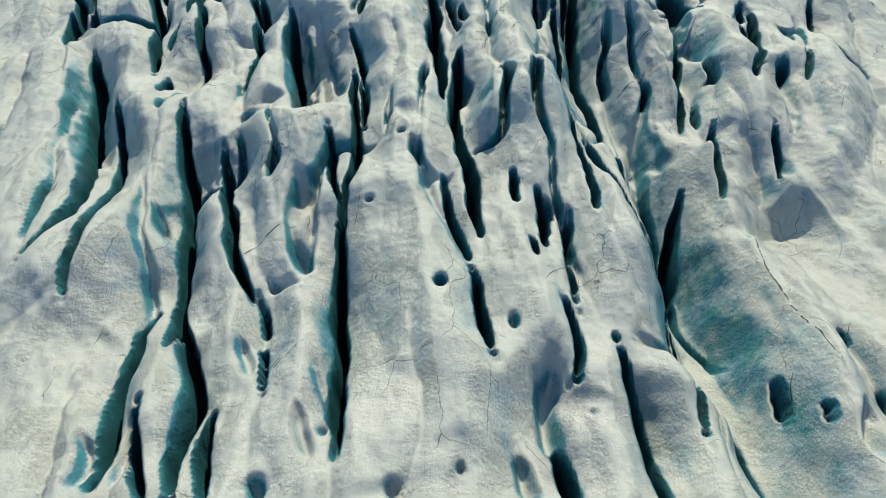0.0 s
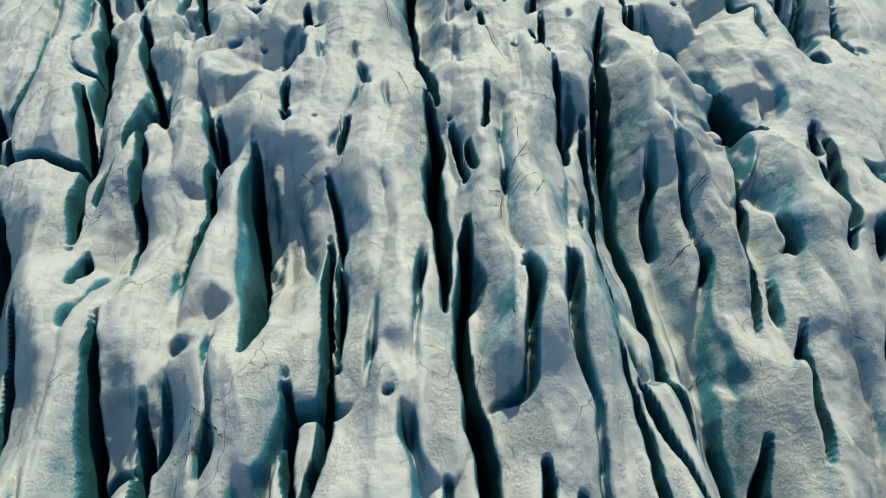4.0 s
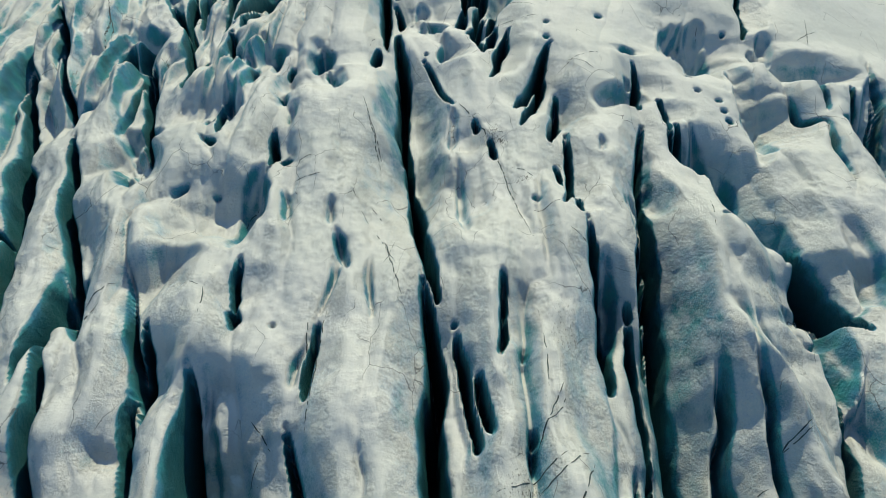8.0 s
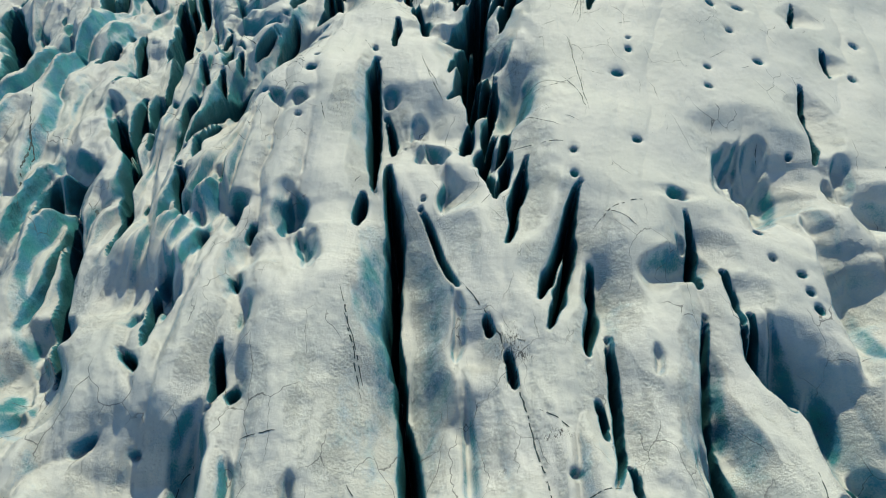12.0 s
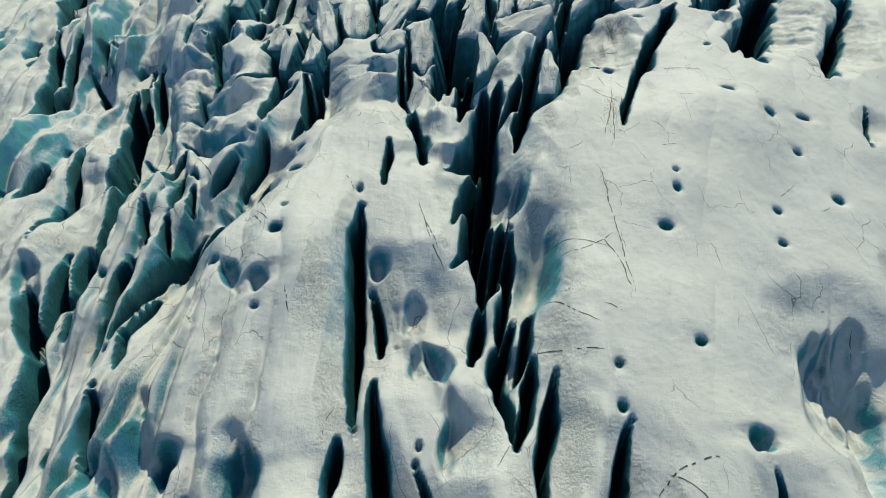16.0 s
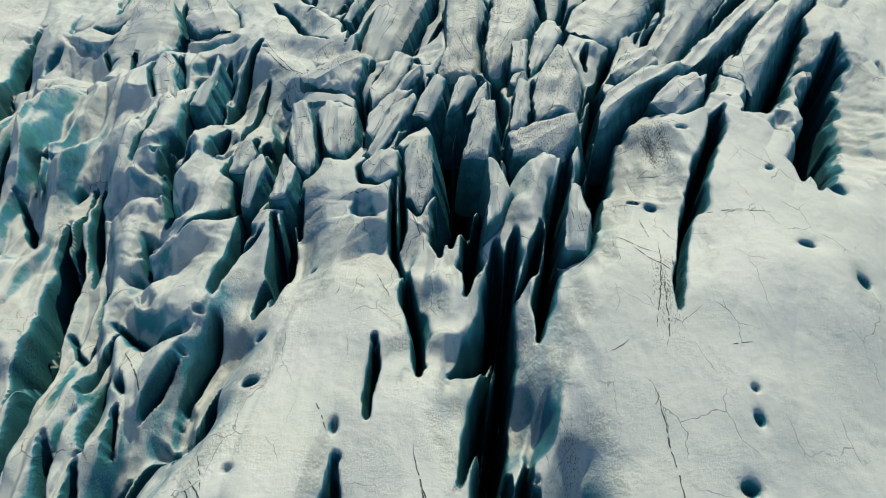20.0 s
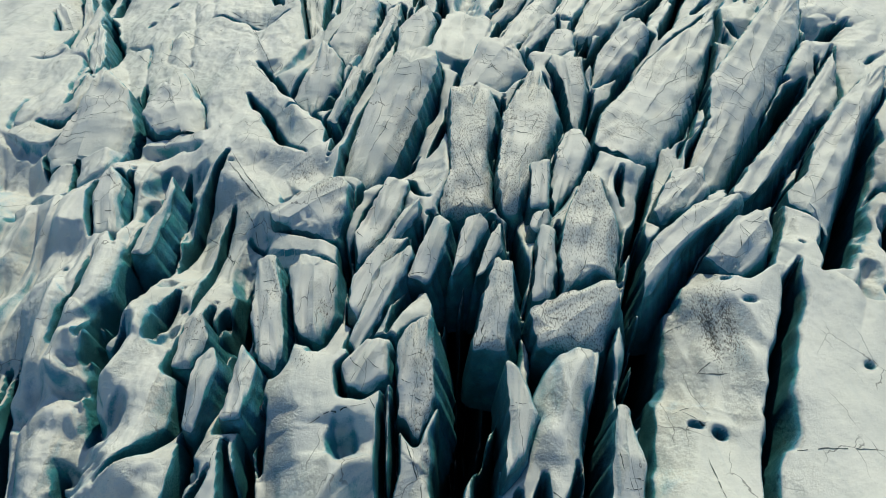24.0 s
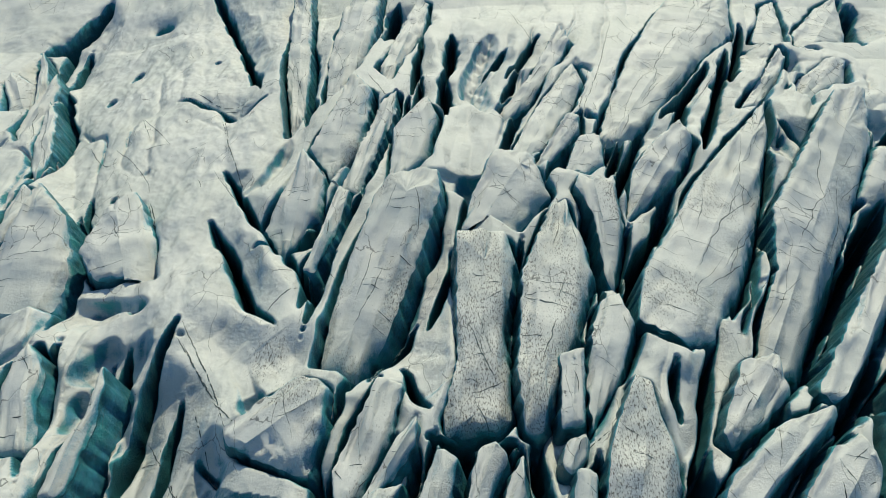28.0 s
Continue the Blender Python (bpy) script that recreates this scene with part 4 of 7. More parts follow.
# the broken blocks
trough(6.1, (14.4, 402.4), (7.7, 375.8), (11.4, 360.0))
trough(3.4, (-85.9, 325.8), (-74.9, 318.0), (-69.5, 323.8), (-67.0, 335.3), (-65.5, 342.7))
trough(3.2, (-11.3, 354.4), (-14.2, 340.2), (-16.1, 330.6), (-18.8, 323.7), (-21.4, 321.0))
trough(3.9, (-83.3, 303.2), (-73.2, 283.5))
trough(2.9, (-73.3, 301.9), (-66.9, 301.3), (-59.3, 302.2), (-54.9, 306.3))
trough(3.0, (-27.2, 356.6), (-29.0, 345.7), (-32.7, 337.0))
trough(3.7, (23.4, 328.4), (24.1, 318.9), (24.0, 311.2))
trough(5.6, (81.9, 392.6), (78.3, 378.2))
trough(4.5, (62.8, 354.6), (62.0, 341.4))
trough(2.4, (-52.2, 315.7), (-48.3, 314.5), (-41.1, 312.5))
trough(2.5, (41.2, 306.5), (44.8, 312.2), (48.5, 314.5))
trough(5.5, (88.2, 363.0), (85.0, 351.9))
trough(3.5, (-39.4, 307.4), (-41.5, 297.1))
trough(1.8, (-99.1, 365.5), (-95.1, 368.0), (-91.5, 370.8))
trough(2.3, (65.2, 312.5), (60.0, 305.6))
trough(2.6, (-39.4, 296.8), (-38.9, 288.7))
trough(5.0, (-59.1, 312.9), (-57.8, 315.6), (-56.8, 320.4))
trough(4.2, (-44.7, 307.3), (-46.1, 302.9), (-47.9, 299.8))
trough(4.0, (-45.9, 298.8), (-45.4, 291.4))
trough(6.6, (6.6, 340.2), (5.8, 332.8))
trough(1.8, (-75.7, 339.8), (-74.9, 346.3))
trough(3.1, (-24.1, 293.6), (-20.5, 295.2))
crevasse(2.7, (-63.2, 444.7), (-56.7, 429.6), (-47.9, 407.0), (-40.0, 386.0))
crevasse(2.6, (-90.9, 395.1), (-80.3, 372.1), (-76.3, 358.8), (-76.5, 351.6))
crevasse(4.4, (71.8, 328.6), (61.5, 316.0), (54.7, 307.9), (49.1, 300.4), (44.6, 295.8))
crevasse(2.9, (44.0, 345.9), (37.6, 330.8), (32.6, 321.7), (28.5, 313.7), (26.0, 308.6))
crevasse(2.5, (66.0, 386.7), (57.2, 365.3), (50.0, 349.8))
crevasse(2.8, (-96.1, 331.9), (-91.9, 312.2), (-86.4, 293.2))
crevasse(5.5, (78.0, 312.5), (64.3, 289.7), (56.5, 279.6))
crevasse(4.0, (0.8, 332.3), (-1.3, 321.0), (-3.6, 313.8), (-5.9, 308.4), (-7.9, 303.4), (-10.0, 298.0))
crevasse(2.1, (58.2, 342.2), (51.2, 325.8), (46.4, 317.2), (42.4, 309.3))
crevasse(3.0, (-29.1, 401.0), (-26.4, 378.1), (-25.5, 365.7))
crevasse(1.8, (44.7, 380.1), (34.3, 354.8), (31.6, 346.7))
crevasse(2.5, (-5.3, 365.9), (-6.1, 345.6), (-7.6, 331.6))
crevasse(2.0, (84.5, 342.9), (74.6, 325.9), (66.9, 314.6))
crevasse(2.9, (-88.1, 386.0), (-79.8, 365.5), (-79.0, 355.2))
crevasse(5.3, (67.9, 318.4), (57.7, 302.8), (49.1, 291.0))
crevasse(1.9, (23.4, 376.3), (16.0, 359.2), (12.4, 345.8))
crevasse(1.4, (-7.9, 369.5), (-9.7, 350.9), (-11.2, 339.3))
crevasse(1.8, (39.2, 308.6), (31.7, 291.2), (27.5, 281.1))
crevasse(2.7, (41.7, 360.2), (35.7, 345.7), (30.8, 334.3))
crevasse(3.1, (18.3, 307.5), (15.6, 299.8), (13.5, 293.8), (12.2, 288.4), (11.2, 281.6))
crevasse(1.4, (-33.3, 337.4), (-28.9, 330.5), (-24.1, 324.2), (-20.6, 318.6), (-18.2, 314.5))
crevasse(2.4, (76.3, 404.7), (64.9, 378.2))
crevasse(3.0, (-12.5, 368.7), (-14.3, 351.6), (-17.1, 342.8))
crevasse(4.0, (-99.9, 450.9), (-104.8, 432.6), (-108.0, 425.9))
crevasse(2.7, (-98.6, 426.4), (-93.8, 400.2))
crevasse(3.8, (113.9, 425.3), (104.7, 400.0))
crevasse(2.0, (-2.8, 400.9), (-4.3, 374.3))
crevasse(1.8, (-61.1, 335.3), (-56.7, 325.2), (-55.3, 318.2), (-55.1, 311.7))
crevasse(1.7, (-35.3, 329.1), (-31.6, 322.3), (-28.0, 315.6), (-25.7, 310.8), (-23.6, 308.3))
crevasse(2.1, (59.8, 380.8), (45.1, 359.3))
crevasse(2.4, (24.5, 333.8), (23.9, 318.4), (23.2, 310.0))
crevasse(2.0, (-24.6, 323.1), (-19.9, 324.2), (-16.8, 331.7), (-14.0, 337.1), (-12.3, 339.4))
crevasse(1.7, (-18.2, 311.2), (-16.6, 320.7), (-14.5, 329.5), (-12.6, 333.6))
crevasse(1.7, (-54.0, 376.8), (-45.7, 372.6), (-41.4, 367.7), (-36.3, 371.8))
crevasse(2.4, (-105.3, 434.3), (-100.8, 412.0))
crevasse(1.6, (24.6, 366.2), (18.9, 353.5), (14.6, 345.7))
crevasse(2.6, (80.4, 352.8), (82.0, 350.6), (90.5, 357.8), (96.5, 362.5))
crevasse(1.8, (-35.6, 306.5), (-37.3, 294.9), (-38.1, 284.6))
crevasse(4.4, (-9.4, 427.3), (-11.4, 404.8))
crevasse(2.5, (28.4, 358.7), (25.0, 348.2), (20.2, 338.7))
crevasse(3.6, (-106.9, 420.1), (-99.6, 399.4))
crevasse(2.9, (4.8, 403.8), (3.6, 382.2))
crevasse(1.8, (24.8, 397.5), (16.3, 377.9))
crevasse(2.4, (-6.8, 317.1), (-9.9, 297.4))
crevasse(1.0, (-62.1, 342.3), (-59.2, 333.2), (-54.8, 325.7))
crevasse(1.5, (-2.4, 379.1), (-3.6, 360.5))
crevasse(2.8, (2.7, 380.2), (2.6, 361.8))
crevasse(2.1, (-51.6, 304.6), (-50.6, 298.2), (-49.3, 292.4), (-47.4, 286.8))
crevasse(1.0, (-70.4, 338.4), (-70.9, 332.1), (-73.4, 328.0), (-79.2, 328.5))
crevasse(1.6, (12.8, 320.3), (10.4, 311.0), (9.2, 303.5))
crevasse(2.0, (15.3, 321.9), (12.9, 313.9), (10.7, 306.1))
crevasse(2.1, (-87.6, 302.2), (-83.4, 285.5))
crevasse(1.3, (-15.4, 320.6), (-16.6, 312.8), (-17.6, 305.6))
crevasse(1.5, (19.1, 302.5), (15.5, 287.6))
crevasse(2.0, (51.2, 366.7), (45.7, 351.8))
crevasse(1.9, (19.0, 380.8), (14.1, 367.1))
crevasse(2.2, (16.9, 392.8), (11.3, 381.0))
crevasse(1.7, (34.4, 349.4), (29.6, 337.9))
crevasse(1.5, (20.3, 300.6), (18.6, 292.9), (17.7, 288.7))
crevasse(1.7, (-22.6, 345.0), (-18.8, 340.3), (-17.7, 344.2))
crevasse(2.0, (29.8, 324.1), (26.7, 312.9))
crevasse(3.2, (50.4, 311.3), (43.4, 301.6))
crevasse(1.2, (2.5, 316.0), (-0.5, 306.8))
crevasse(1.6, (65.9, 354.9), (68.6, 345.4))
crevasse(1.6, (-37.4, 345.5), (-33.3, 337.4))
crevasse(2.5, (-3.2, 306.7), (-7.7, 298.3))
crevasse(1.8, (-3.7, 298.6), (-2.0, 294.2), (-0.9, 292.9))
crevasse(1.4, (29.4, 297.8), (28.1, 290.8))
crevasse(1.2, (-11.1, 294.6), (-11.8, 291.0))

# the looped channel between tongue and dome
crevasse(1.2, (11.5, 193.8), (10.2, 188.6), (8.8, 184.8))
crevasse(2.1, (9.6, 230.7), (8.4, 222.1), (7.3, 216.7), (6.0, 210.7), (5.2, 205.3), (3.6, 202.5))
crevasse(3.1, (7.1, 227.2), (2.6, 210.1))
crevasse(1.9, (9.6, 211.6), (8.2, 205.3), (7.2, 200.4), (5.9, 196.8))
crevasse(2.6, (9.9, 207.0), (7.5, 191.7))
crevasse(3.4, (7.1, 209.0), (5.1, 196.8))
crevasse(1.9, (5.2, 194.2), (4.4, 189.9), (3.8, 186.0))
crevasse(5.3, (8.7, 242.7), (7.5, 233.4), (5.6, 228.0), (3.0, 223.8))
crevasse(4.2, (4.4, 206.9), (5.9, 214.3), (7.6, 223.0), (9.1, 233.4), (10.6, 242.6))
crevasse(7.4, (2.6, 248.1), (3.9, 259.4), (5.4, 275.5))
crevasse(4.7, (4.2, 236.4), (5.7, 246.2), (7.1, 253.7))
crevasse(4.4, (14.2, 234.3), (17.0, 246.0), (20.1, 259.1))
crevasse(3.1, (11.1, 235.8), (13.3, 240.4), (14.8, 246.0))
crevasse(2.2, (-1.7, 224.4), (-2.4, 229.9), (-3.8, 238.7))
crevasse(6.2, (21.8, 253.6), (25.9, 262.1), (30.7, 275.4))
crevasse(4.3, (11.9, 259.1), (14.6, 268.3), (17.6, 282.8))

# crests with a steep face: run and drop of the face, line
scarp(5.7, 3.9, (-40.4, 36.8), (-38.0, 38.4), (-36.4, 40.9), (-35.5, 47.0), (-34.5, 51.5))
scarp(3.5, 2.8, (-28.0, 37.3), (-32.8, 50.8), (-35.2, 64.1), (-36.9, 79.6))
scarp(4.6, 2.9, (-27.5, 62.1), (-22.7, 48.7), (-18.7, 42.1), (-16.8, 37.9), (-16.0, 30.9))
scarp(6.8, 3.0, (-28.5, 74.0), (-24.8, 74.3), (-19.6, 69.7), (-15.8, 60.2), (-13.4, 49.7))
scarp(3.7, 2.3, (-14.1, 48.1), (-13.0, 39.7), (-12.6, 31.5), (-12.1, 25.8))
scarp(1.8, 2.2, (-10.6, 25.8), (-12.6, 36.8), (-13.0, 48.1), (-12.0, 52.8))
scarp(2.6, 1.9, (-10.8, 52.9), (-8.3, 43.7), (-6.7, 36.9), (-5.4, 31.9))
scarp(3.5, 1.1, (0.2, 28.8), (3.0, 29.4), (6.6, 31.8))
scarp(2.5, 2.0, (7.5, 22.8), (6.4, 28.1), (7.6, 32.3), (10.4, 34.9))
scarp(1.4, 2.1, (14.7, 20.1), (14.9, 26.0), (15.2, 33.7))
scarp(6.3, 5.5, (24.9, 19.0), (23.9, 26.3), (22.1, 33.9), (22.8, 45.3), (22.5, 59.0), (21.2, 72.8), (19.4, 96.0))
scarp(8.6, 4.8, (30.6, 106.4), (33.5, 92.6), (31.6, 74.3), (27.9, 57.5))
scarp(5.6, 4.1, (29.7, 48.0), (29.3, 40.4), (28.7, 33.3), (27.7, 28.4))
scarp(7.9, 4.9, (37.3, 68.2), (39.5, 66.0), (43.7, 65.4), (47.0, 66.0), (48.9, 60.3), (47.1, 52.6))
scarp(3.0, 3.0, (31.4, 20.5), (34.4, 29.6), (35.4, 38.2), (36.7, 48.2))
scarp(3.1, 4.7, (-40.8, 50.0), (-43.6, 61.9), (-53.0, 79.9), (-63.3, 109.2))
scarp(8.6, 4.3, (-29.6, 103.2), (-28.8, 88.9), (-28.7, 80.2))
scarp(4.2, 6.0, (-19.9, 73.4), (-21.2, 82.9), (-24.3, 102.0), (-23.7, 111.2))
scarp(1.8, 2.2, (-24.8, 82.4), (-21.4, 79.5))
scarp(3.5, 2.8, (-28.8, 104.5), (-26.7, 109.2), (-24.3, 113.5))
scarp(4.4, 2.7, (-27.0, 73.9), (-24.6, 73.3), (-20.8, 69.1), (-17.6, 62.5), (-16.2, 56.9))
scarp(4.9, 2.4, (-32.3, 54.9), (-35.8, 67.2), (-35.3, 71.4), (-33.6, 72.8))
scarp(1.5, 1.5, (-12.7, 94.5), (-10.3, 82.9), (-7.4, 77.5))
scarp(2.0, 0.8, (-8.2, 72.1), (-6.1, 74.0), (-1.5, 73.2), (0.7, 73.6))
scarp(3.5, 2.8, (7.0, 92.2), (7.2, 82.5), (6.5, 71.6), (4.9, 62.2))
scarp(5.3, 1.8, (8.5, 77.5), (10.5, 78.8), (14.1, 78.5), (15.6, 76.9))
scarp(12.4, 5.8, (26.0, 123.9), (33.1, 111.6), (36.0, 104.8), (36.2, 95.9), (35.2, 83.2), (34.1, 75.2))
scarp(3.6, 4.3, (35.1, 77.3), (35.9, 86.6), (36.5, 96.5), (35.7, 108.9))
scarp(4.1, 2.3, (25.1, 72.4), (28.7, 74.5), (30.5, 72.7), (30.1, 66.9), (28.7, 61.7))
scarp(5.6, 2.4, (40.0, 87.6), (40.8, 82.8), (43.7, 80.4), (45.7, 76.3))
scarp(6.3, 4.0, (42.9, 113.0), (46.9, 114.4), (49.0, 108.9), (50.1, 99.7), (50.0, 94.3))
scarp(4.8, 5.0, (22.9, 53.6), (22.3, 62.2), (23.2, 74.7), (23.1, 89.4), (21.4, 99.7), (22.6, 112.3))
scarp(2.2, 1.6, (-30.7, 112.1), (-27.3, 110.5), (-24.5, 109.6))
scarp(4.2, 3.2, (-24.2, 95.8), (-25.3, 101.2), (-24.8, 103.8), (-23.4, 105.6))
scarp(4.6, 2.0, (-33.4, 97.3), (-35.0, 102.4), (-32.4, 105.6))
scarp(5.3, 5.1, (-22.5, 143.0), (-22.4, 134.0), (-22.6, 124.8))
scarp(3.8, 3.7, (-48.1, 153.6), (-40.6, 148.9))
scarp(3.4, 3.2, (-38.3, 125.7), (-35.6, 125.9), (-34.6, 129.3))
scarp(5.4, 4.8, (-3.7, 178.9), (1.3, 160.1), (2.1, 142.7), (2.4, 129.0), (3.2, 124.2))
scarp(5.8, 2.5, (7.6, 150.4), (9.4, 138.7), (9.8, 127.8))
scarp(2.2, 3.3, (16.9, 109.4), (17.5, 118.6), (18.5, 125.8))
scarp(2.6, 2.1, (17.2, 106.3), (16.0, 99.6), (15.5, 95.9))
scarp(2.8, 3.6, (22.0, 95.3), (21.4, 101.8), (21.9, 112.3), (24.9, 140.1))
scarp(8.7, 4.0, (27.8, 128.0), (29.4, 115.6), (32.7, 112.7), (34.7, 108.5), (35.9, 103.4), (35.0, 96.5))
scarp(3.4, 3.7, (35.0, 96.6), (35.2, 103.4), (34.7, 108.6), (33.7, 113.6), (35.1, 121.0))
scarp(4.0, 6.5, (38.3, 127.0), (37.6, 137.6), (35.2, 144.8), (35.4, 154.7))
scarp(4.2, 2.7, (41.9, 137.6), (44.9, 137.4), (45.7, 131.9))
scarp(7.1, 2.6, (45.7, 130.9), (47.3, 127.0), (49.0, 121.5), (50.4, 119.1))
scarp(2.0, 2.0, (39.7, 120.5), (40.9, 116.8))
scarp(6.5, 4.7, (40.5, 171.3), (42.2, 181.5), (47.9, 192.5))
scarp(5.5, 5.5, (46.1, 149.1), (47.3, 161.4), (50.0, 172.3))
scarp(6.8, 6.5, (55.7, 169.1), (57.3, 179.0), (60.0, 184.8))
scarp(6.1, 6.5, (61.3, 146.9), (63.6, 157.4), (70.5, 168.7))
scarp(4.3, 3.8, (32.4, 167.1), (34.9, 162.2))
scarp(3.5, 3.3, (-49.0, 156.2), (-44.8, 157.5))
scarp(2.5, 2.4, (-45.5, 146.0), (-43.0, 147.2), (-39.9, 145.6))
scarp(1.9, 1.9, (-33.9, 176.4), (-30.7, 174.3))
scarp(2.8, 2.8, (-28.4, 176.1), (-26.2, 176.5))
scarp(5.6, 3.1, (-22.8, 174.9), (-20.2, 177.7), (-17.4, 174.5))
scarp(2.6, 2.6, (-23.4, 157.7), (-25.5, 164.4), (-25.2, 171.8))
scarp(4.7, 3.4, (-32.7, 166.8), (-31.4, 159.9), (-30.8, 152.2))
scarp(4.6, 2.6, (-5.7, 180.3), (-0.3, 165.3), (2.1, 155.1), (2.2, 147.3))
scarp(3.2, 2.0, (4.2, 157.8), (6.9, 151.2), (7.1, 143.3))
scarp(1.9, 2.3, (0.8, 171.2), (0.5, 177.7), (2.2, 182.8))
scarp(4.8, 3.1, (-1.8, 181.2), (-4.8, 191.2), (-7.4, 202.9))
scarp(2.5, 2.5, (15.5, 153.5), (17.0, 160.5), (18.8, 167.4))
scarp(3.2, 2.3, (30.1, 146.3), (31.5, 140.3), (32.7, 133.4))
scarp(2.8, 4.4, (36.3, 133.7), (36.3, 140.1), (34.8, 146.7), (35.2, 152.8))
scarp(3.0, 3.0, (40.4, 136.3), (40.5, 143.8), (39.8, 151.0))
scarp(7.0, 2.8, (40.6, 177.6), (41.0, 186.8), (43.3, 192.9))
scarp(7.7, 2.8, (43.5, 177.8), (45.0, 187.2), (49.1, 196.7))
scarp(4.0, 1.6, (43.3, 177.0), (48.8, 178.8))
scarp(6.0, 2.1, (49.6, 162.3), (48.5, 168.2), (50.1, 173.9))
scarp(6.6, 6.5, (-71.7, 234.5), (-69.4, 242.7), (-71.5, 259.7), (-72.9, 278.0))
scarp(5.4, 5.4, (-63.8, 218.5), (-62.7, 229.7), (-63.7, 243.6), (-63.2, 264.8))
scarp(3.8, 3.8, (-59.2, 212.0), (-59.0, 225.1), (-58.1, 234.3))
scarp(5.0, 6.5, (-48.5, 205.0), (-49.8, 218.3), (-52.6, 238.8), (-55.8, 262.1))
scarp(3.3, 3.3, (-48.0, 194.1), (-48.2, 207.1), (-47.8, 216.6))
scarp(3.1, 3.1, (-36.7, 189.7), (-37.1, 196.7), (-37.0, 205.8), (-38.2, 217.9))
scarp(3.8, 4.6, (-36.6, 200.1), (-36.1, 210.9), (-33.7, 216.8), (-28.8, 229.1), (-26.2, 246.2))
scarp(2.9, 4.1, (-45.8, 247.9), (-40.6, 244.0), (-35.1, 245.9), (-32.2, 251.5))
scarp(3.1, 3.7, (-47.4, 261.6), (-41.8, 256.8), (-37.2, 260.5))
scarp(7.2, 2.0, (-17.5, 179.9), (-16.3, 189.5), (-14.7, 205.4))
scarp(3.6, 2.3, (-5.8, 203.8), (-1.4, 191.4), (1.7, 183.5), (3.2, 176.7))
scarp(4.7, 1.9, (41.1, 179.8), (41.7, 185.6), (43.1, 192.1))
scarp(4.5, 1.1, (47.4, 190.8), (50.7, 191.9), (52.2, 189.4))
scarp(2.3, 1.6, (-21.7, 175.0), (-18.3, 174.9))
scarp(2.6, 1.9, (-31.7, 182.0), (-29.8, 182.6))
scarp(2.7, 1.7, (-32.3, 174.9), (-30.8, 175.4))
scarp(3.4, 3.4, (-50.0, 265.0), (-45.9, 262.8), (-42.1, 265.3))
scarp(2.1, 2.6, (-49.2, 256.4), (-43.7, 252.9), (-38.5, 255.5), (-36.6, 261.7))
scarp(2.8, 3.6, (-48.2, 249.3), (-42.8, 245.6), (-38.8, 245.7), (-36.5, 249.1))
scarp(2.1, 2.9, (-41.2, 237.4), (-37.2, 233.1), (-33.3, 232.3), (-30.4, 232.0))
scarp(2.5, 2.6, (-32.6, 218.0), (-30.8, 219.3), (-29.3, 220.7))
scarp(8.1, 6.5, (-85.9, 325.4), (-69.7, 315.7), (-58.3, 316.2))
scarp(3.7, 3.7, (-35.9, 238.7), (-33.7, 247.5), (-32.7, 260.7), (-32.6, 287.4), (-31.5, 298.7))
scarp(4.7, 4.7, (-42.7, 250.7), (-39.4, 265.9), (-39.1, 283.8), (-39.5, 304.9))
scarp(4.0, 4.0, (-27.1, 246.7), (-28.1, 260.0), (-26.9, 272.7), (-27.5, 288.5))
scarp(2.7, 3.6, (-22.9, 229.9), (-21.0, 238.5), (-21.7, 252.6), (-21.1, 259.4))
scarp(2.7, 3.3, (-28.8, 219.1), (-28.3, 226.9), (-27.1, 236.0), (-27.2, 246.9))
scarp(5.6, 5.6, (-68.7, 261.7), (-70.9, 278.9), (-75.6, 301.9))
scarp(4.4, 4.4, (-59.6, 248.4), (-61.7, 260.8), (-63.0, 277.5))
scarp(3.9, 5.1, (-49.6, 231.9), (-53.4, 246.0), (-56.1, 260.9))
scarp(2.6, 2.6, (-39.6, 229.7), (-39.2, 223.0), (-39.3, 219.9))
scarp(1.9, 1.9, (-11.1, 247.3), (-10.4, 253.6))
scarp(6.4, 4.0, (-4.5, 251.2), (-1.3, 247.9), (1.8, 247.2))
scarp(2.8, 2.6, (-1.2, 229.1), (0.8, 227.3), (3.5, 228.1), (5.7, 232.6))
scarp(4.3, 4.1, (14.1, 223.5), (13.1, 216.1), (10.3, 207.9))
scarp(4.4, 4.8, (-40.4, 271.4), (-40.0, 282.4), (-40.6, 295.9), (-41.0, 303.9))
scarp(2.6, 2.6, (-34.4, 263.8), (-32.8, 273.3), (-31.4, 283.3))
scarp(3.9, 3.2, (-26.8, 270.6), (-27.9, 282.8), (-26.2, 286.4))
scarp(2.5, 2.5, (-29.7, 252.4), (-29.2, 260.0), (-27.9, 268.8))
scarp(5.1, 4.1, (-45.9, 284.6), (-48.2, 298.9), (-47.2, 314.3))
scarp(5.0, 2.4, (-60.4, 291.3), (-55.5, 290.5), (-50.2, 291.0))
scarp(2.7, 3.2, (-47.8, 266.7), (-44.3, 267.3), (-41.5, 271.9))
scarp(2.3, 2.3, (-45.7, 258.1), (-41.4, 257.8), (-38.3, 262.5))
scarp(2.2, 2.2, (-48.4, 252.3), (-43.7, 250.6), (-39.4, 251.0))
scarp(4.5, 2.2, (-30.8, 314.2), (-23.3, 305.8), (-17.9, 308.7))
scarp(5.1, 2.2, (-21.4, 277.8), (-17.3, 276.4), (-13.7, 278.3))
scarp(4.1, 3.3, (-40.2, 285.0), (-40.2, 295.6), (-39.8, 302.8))
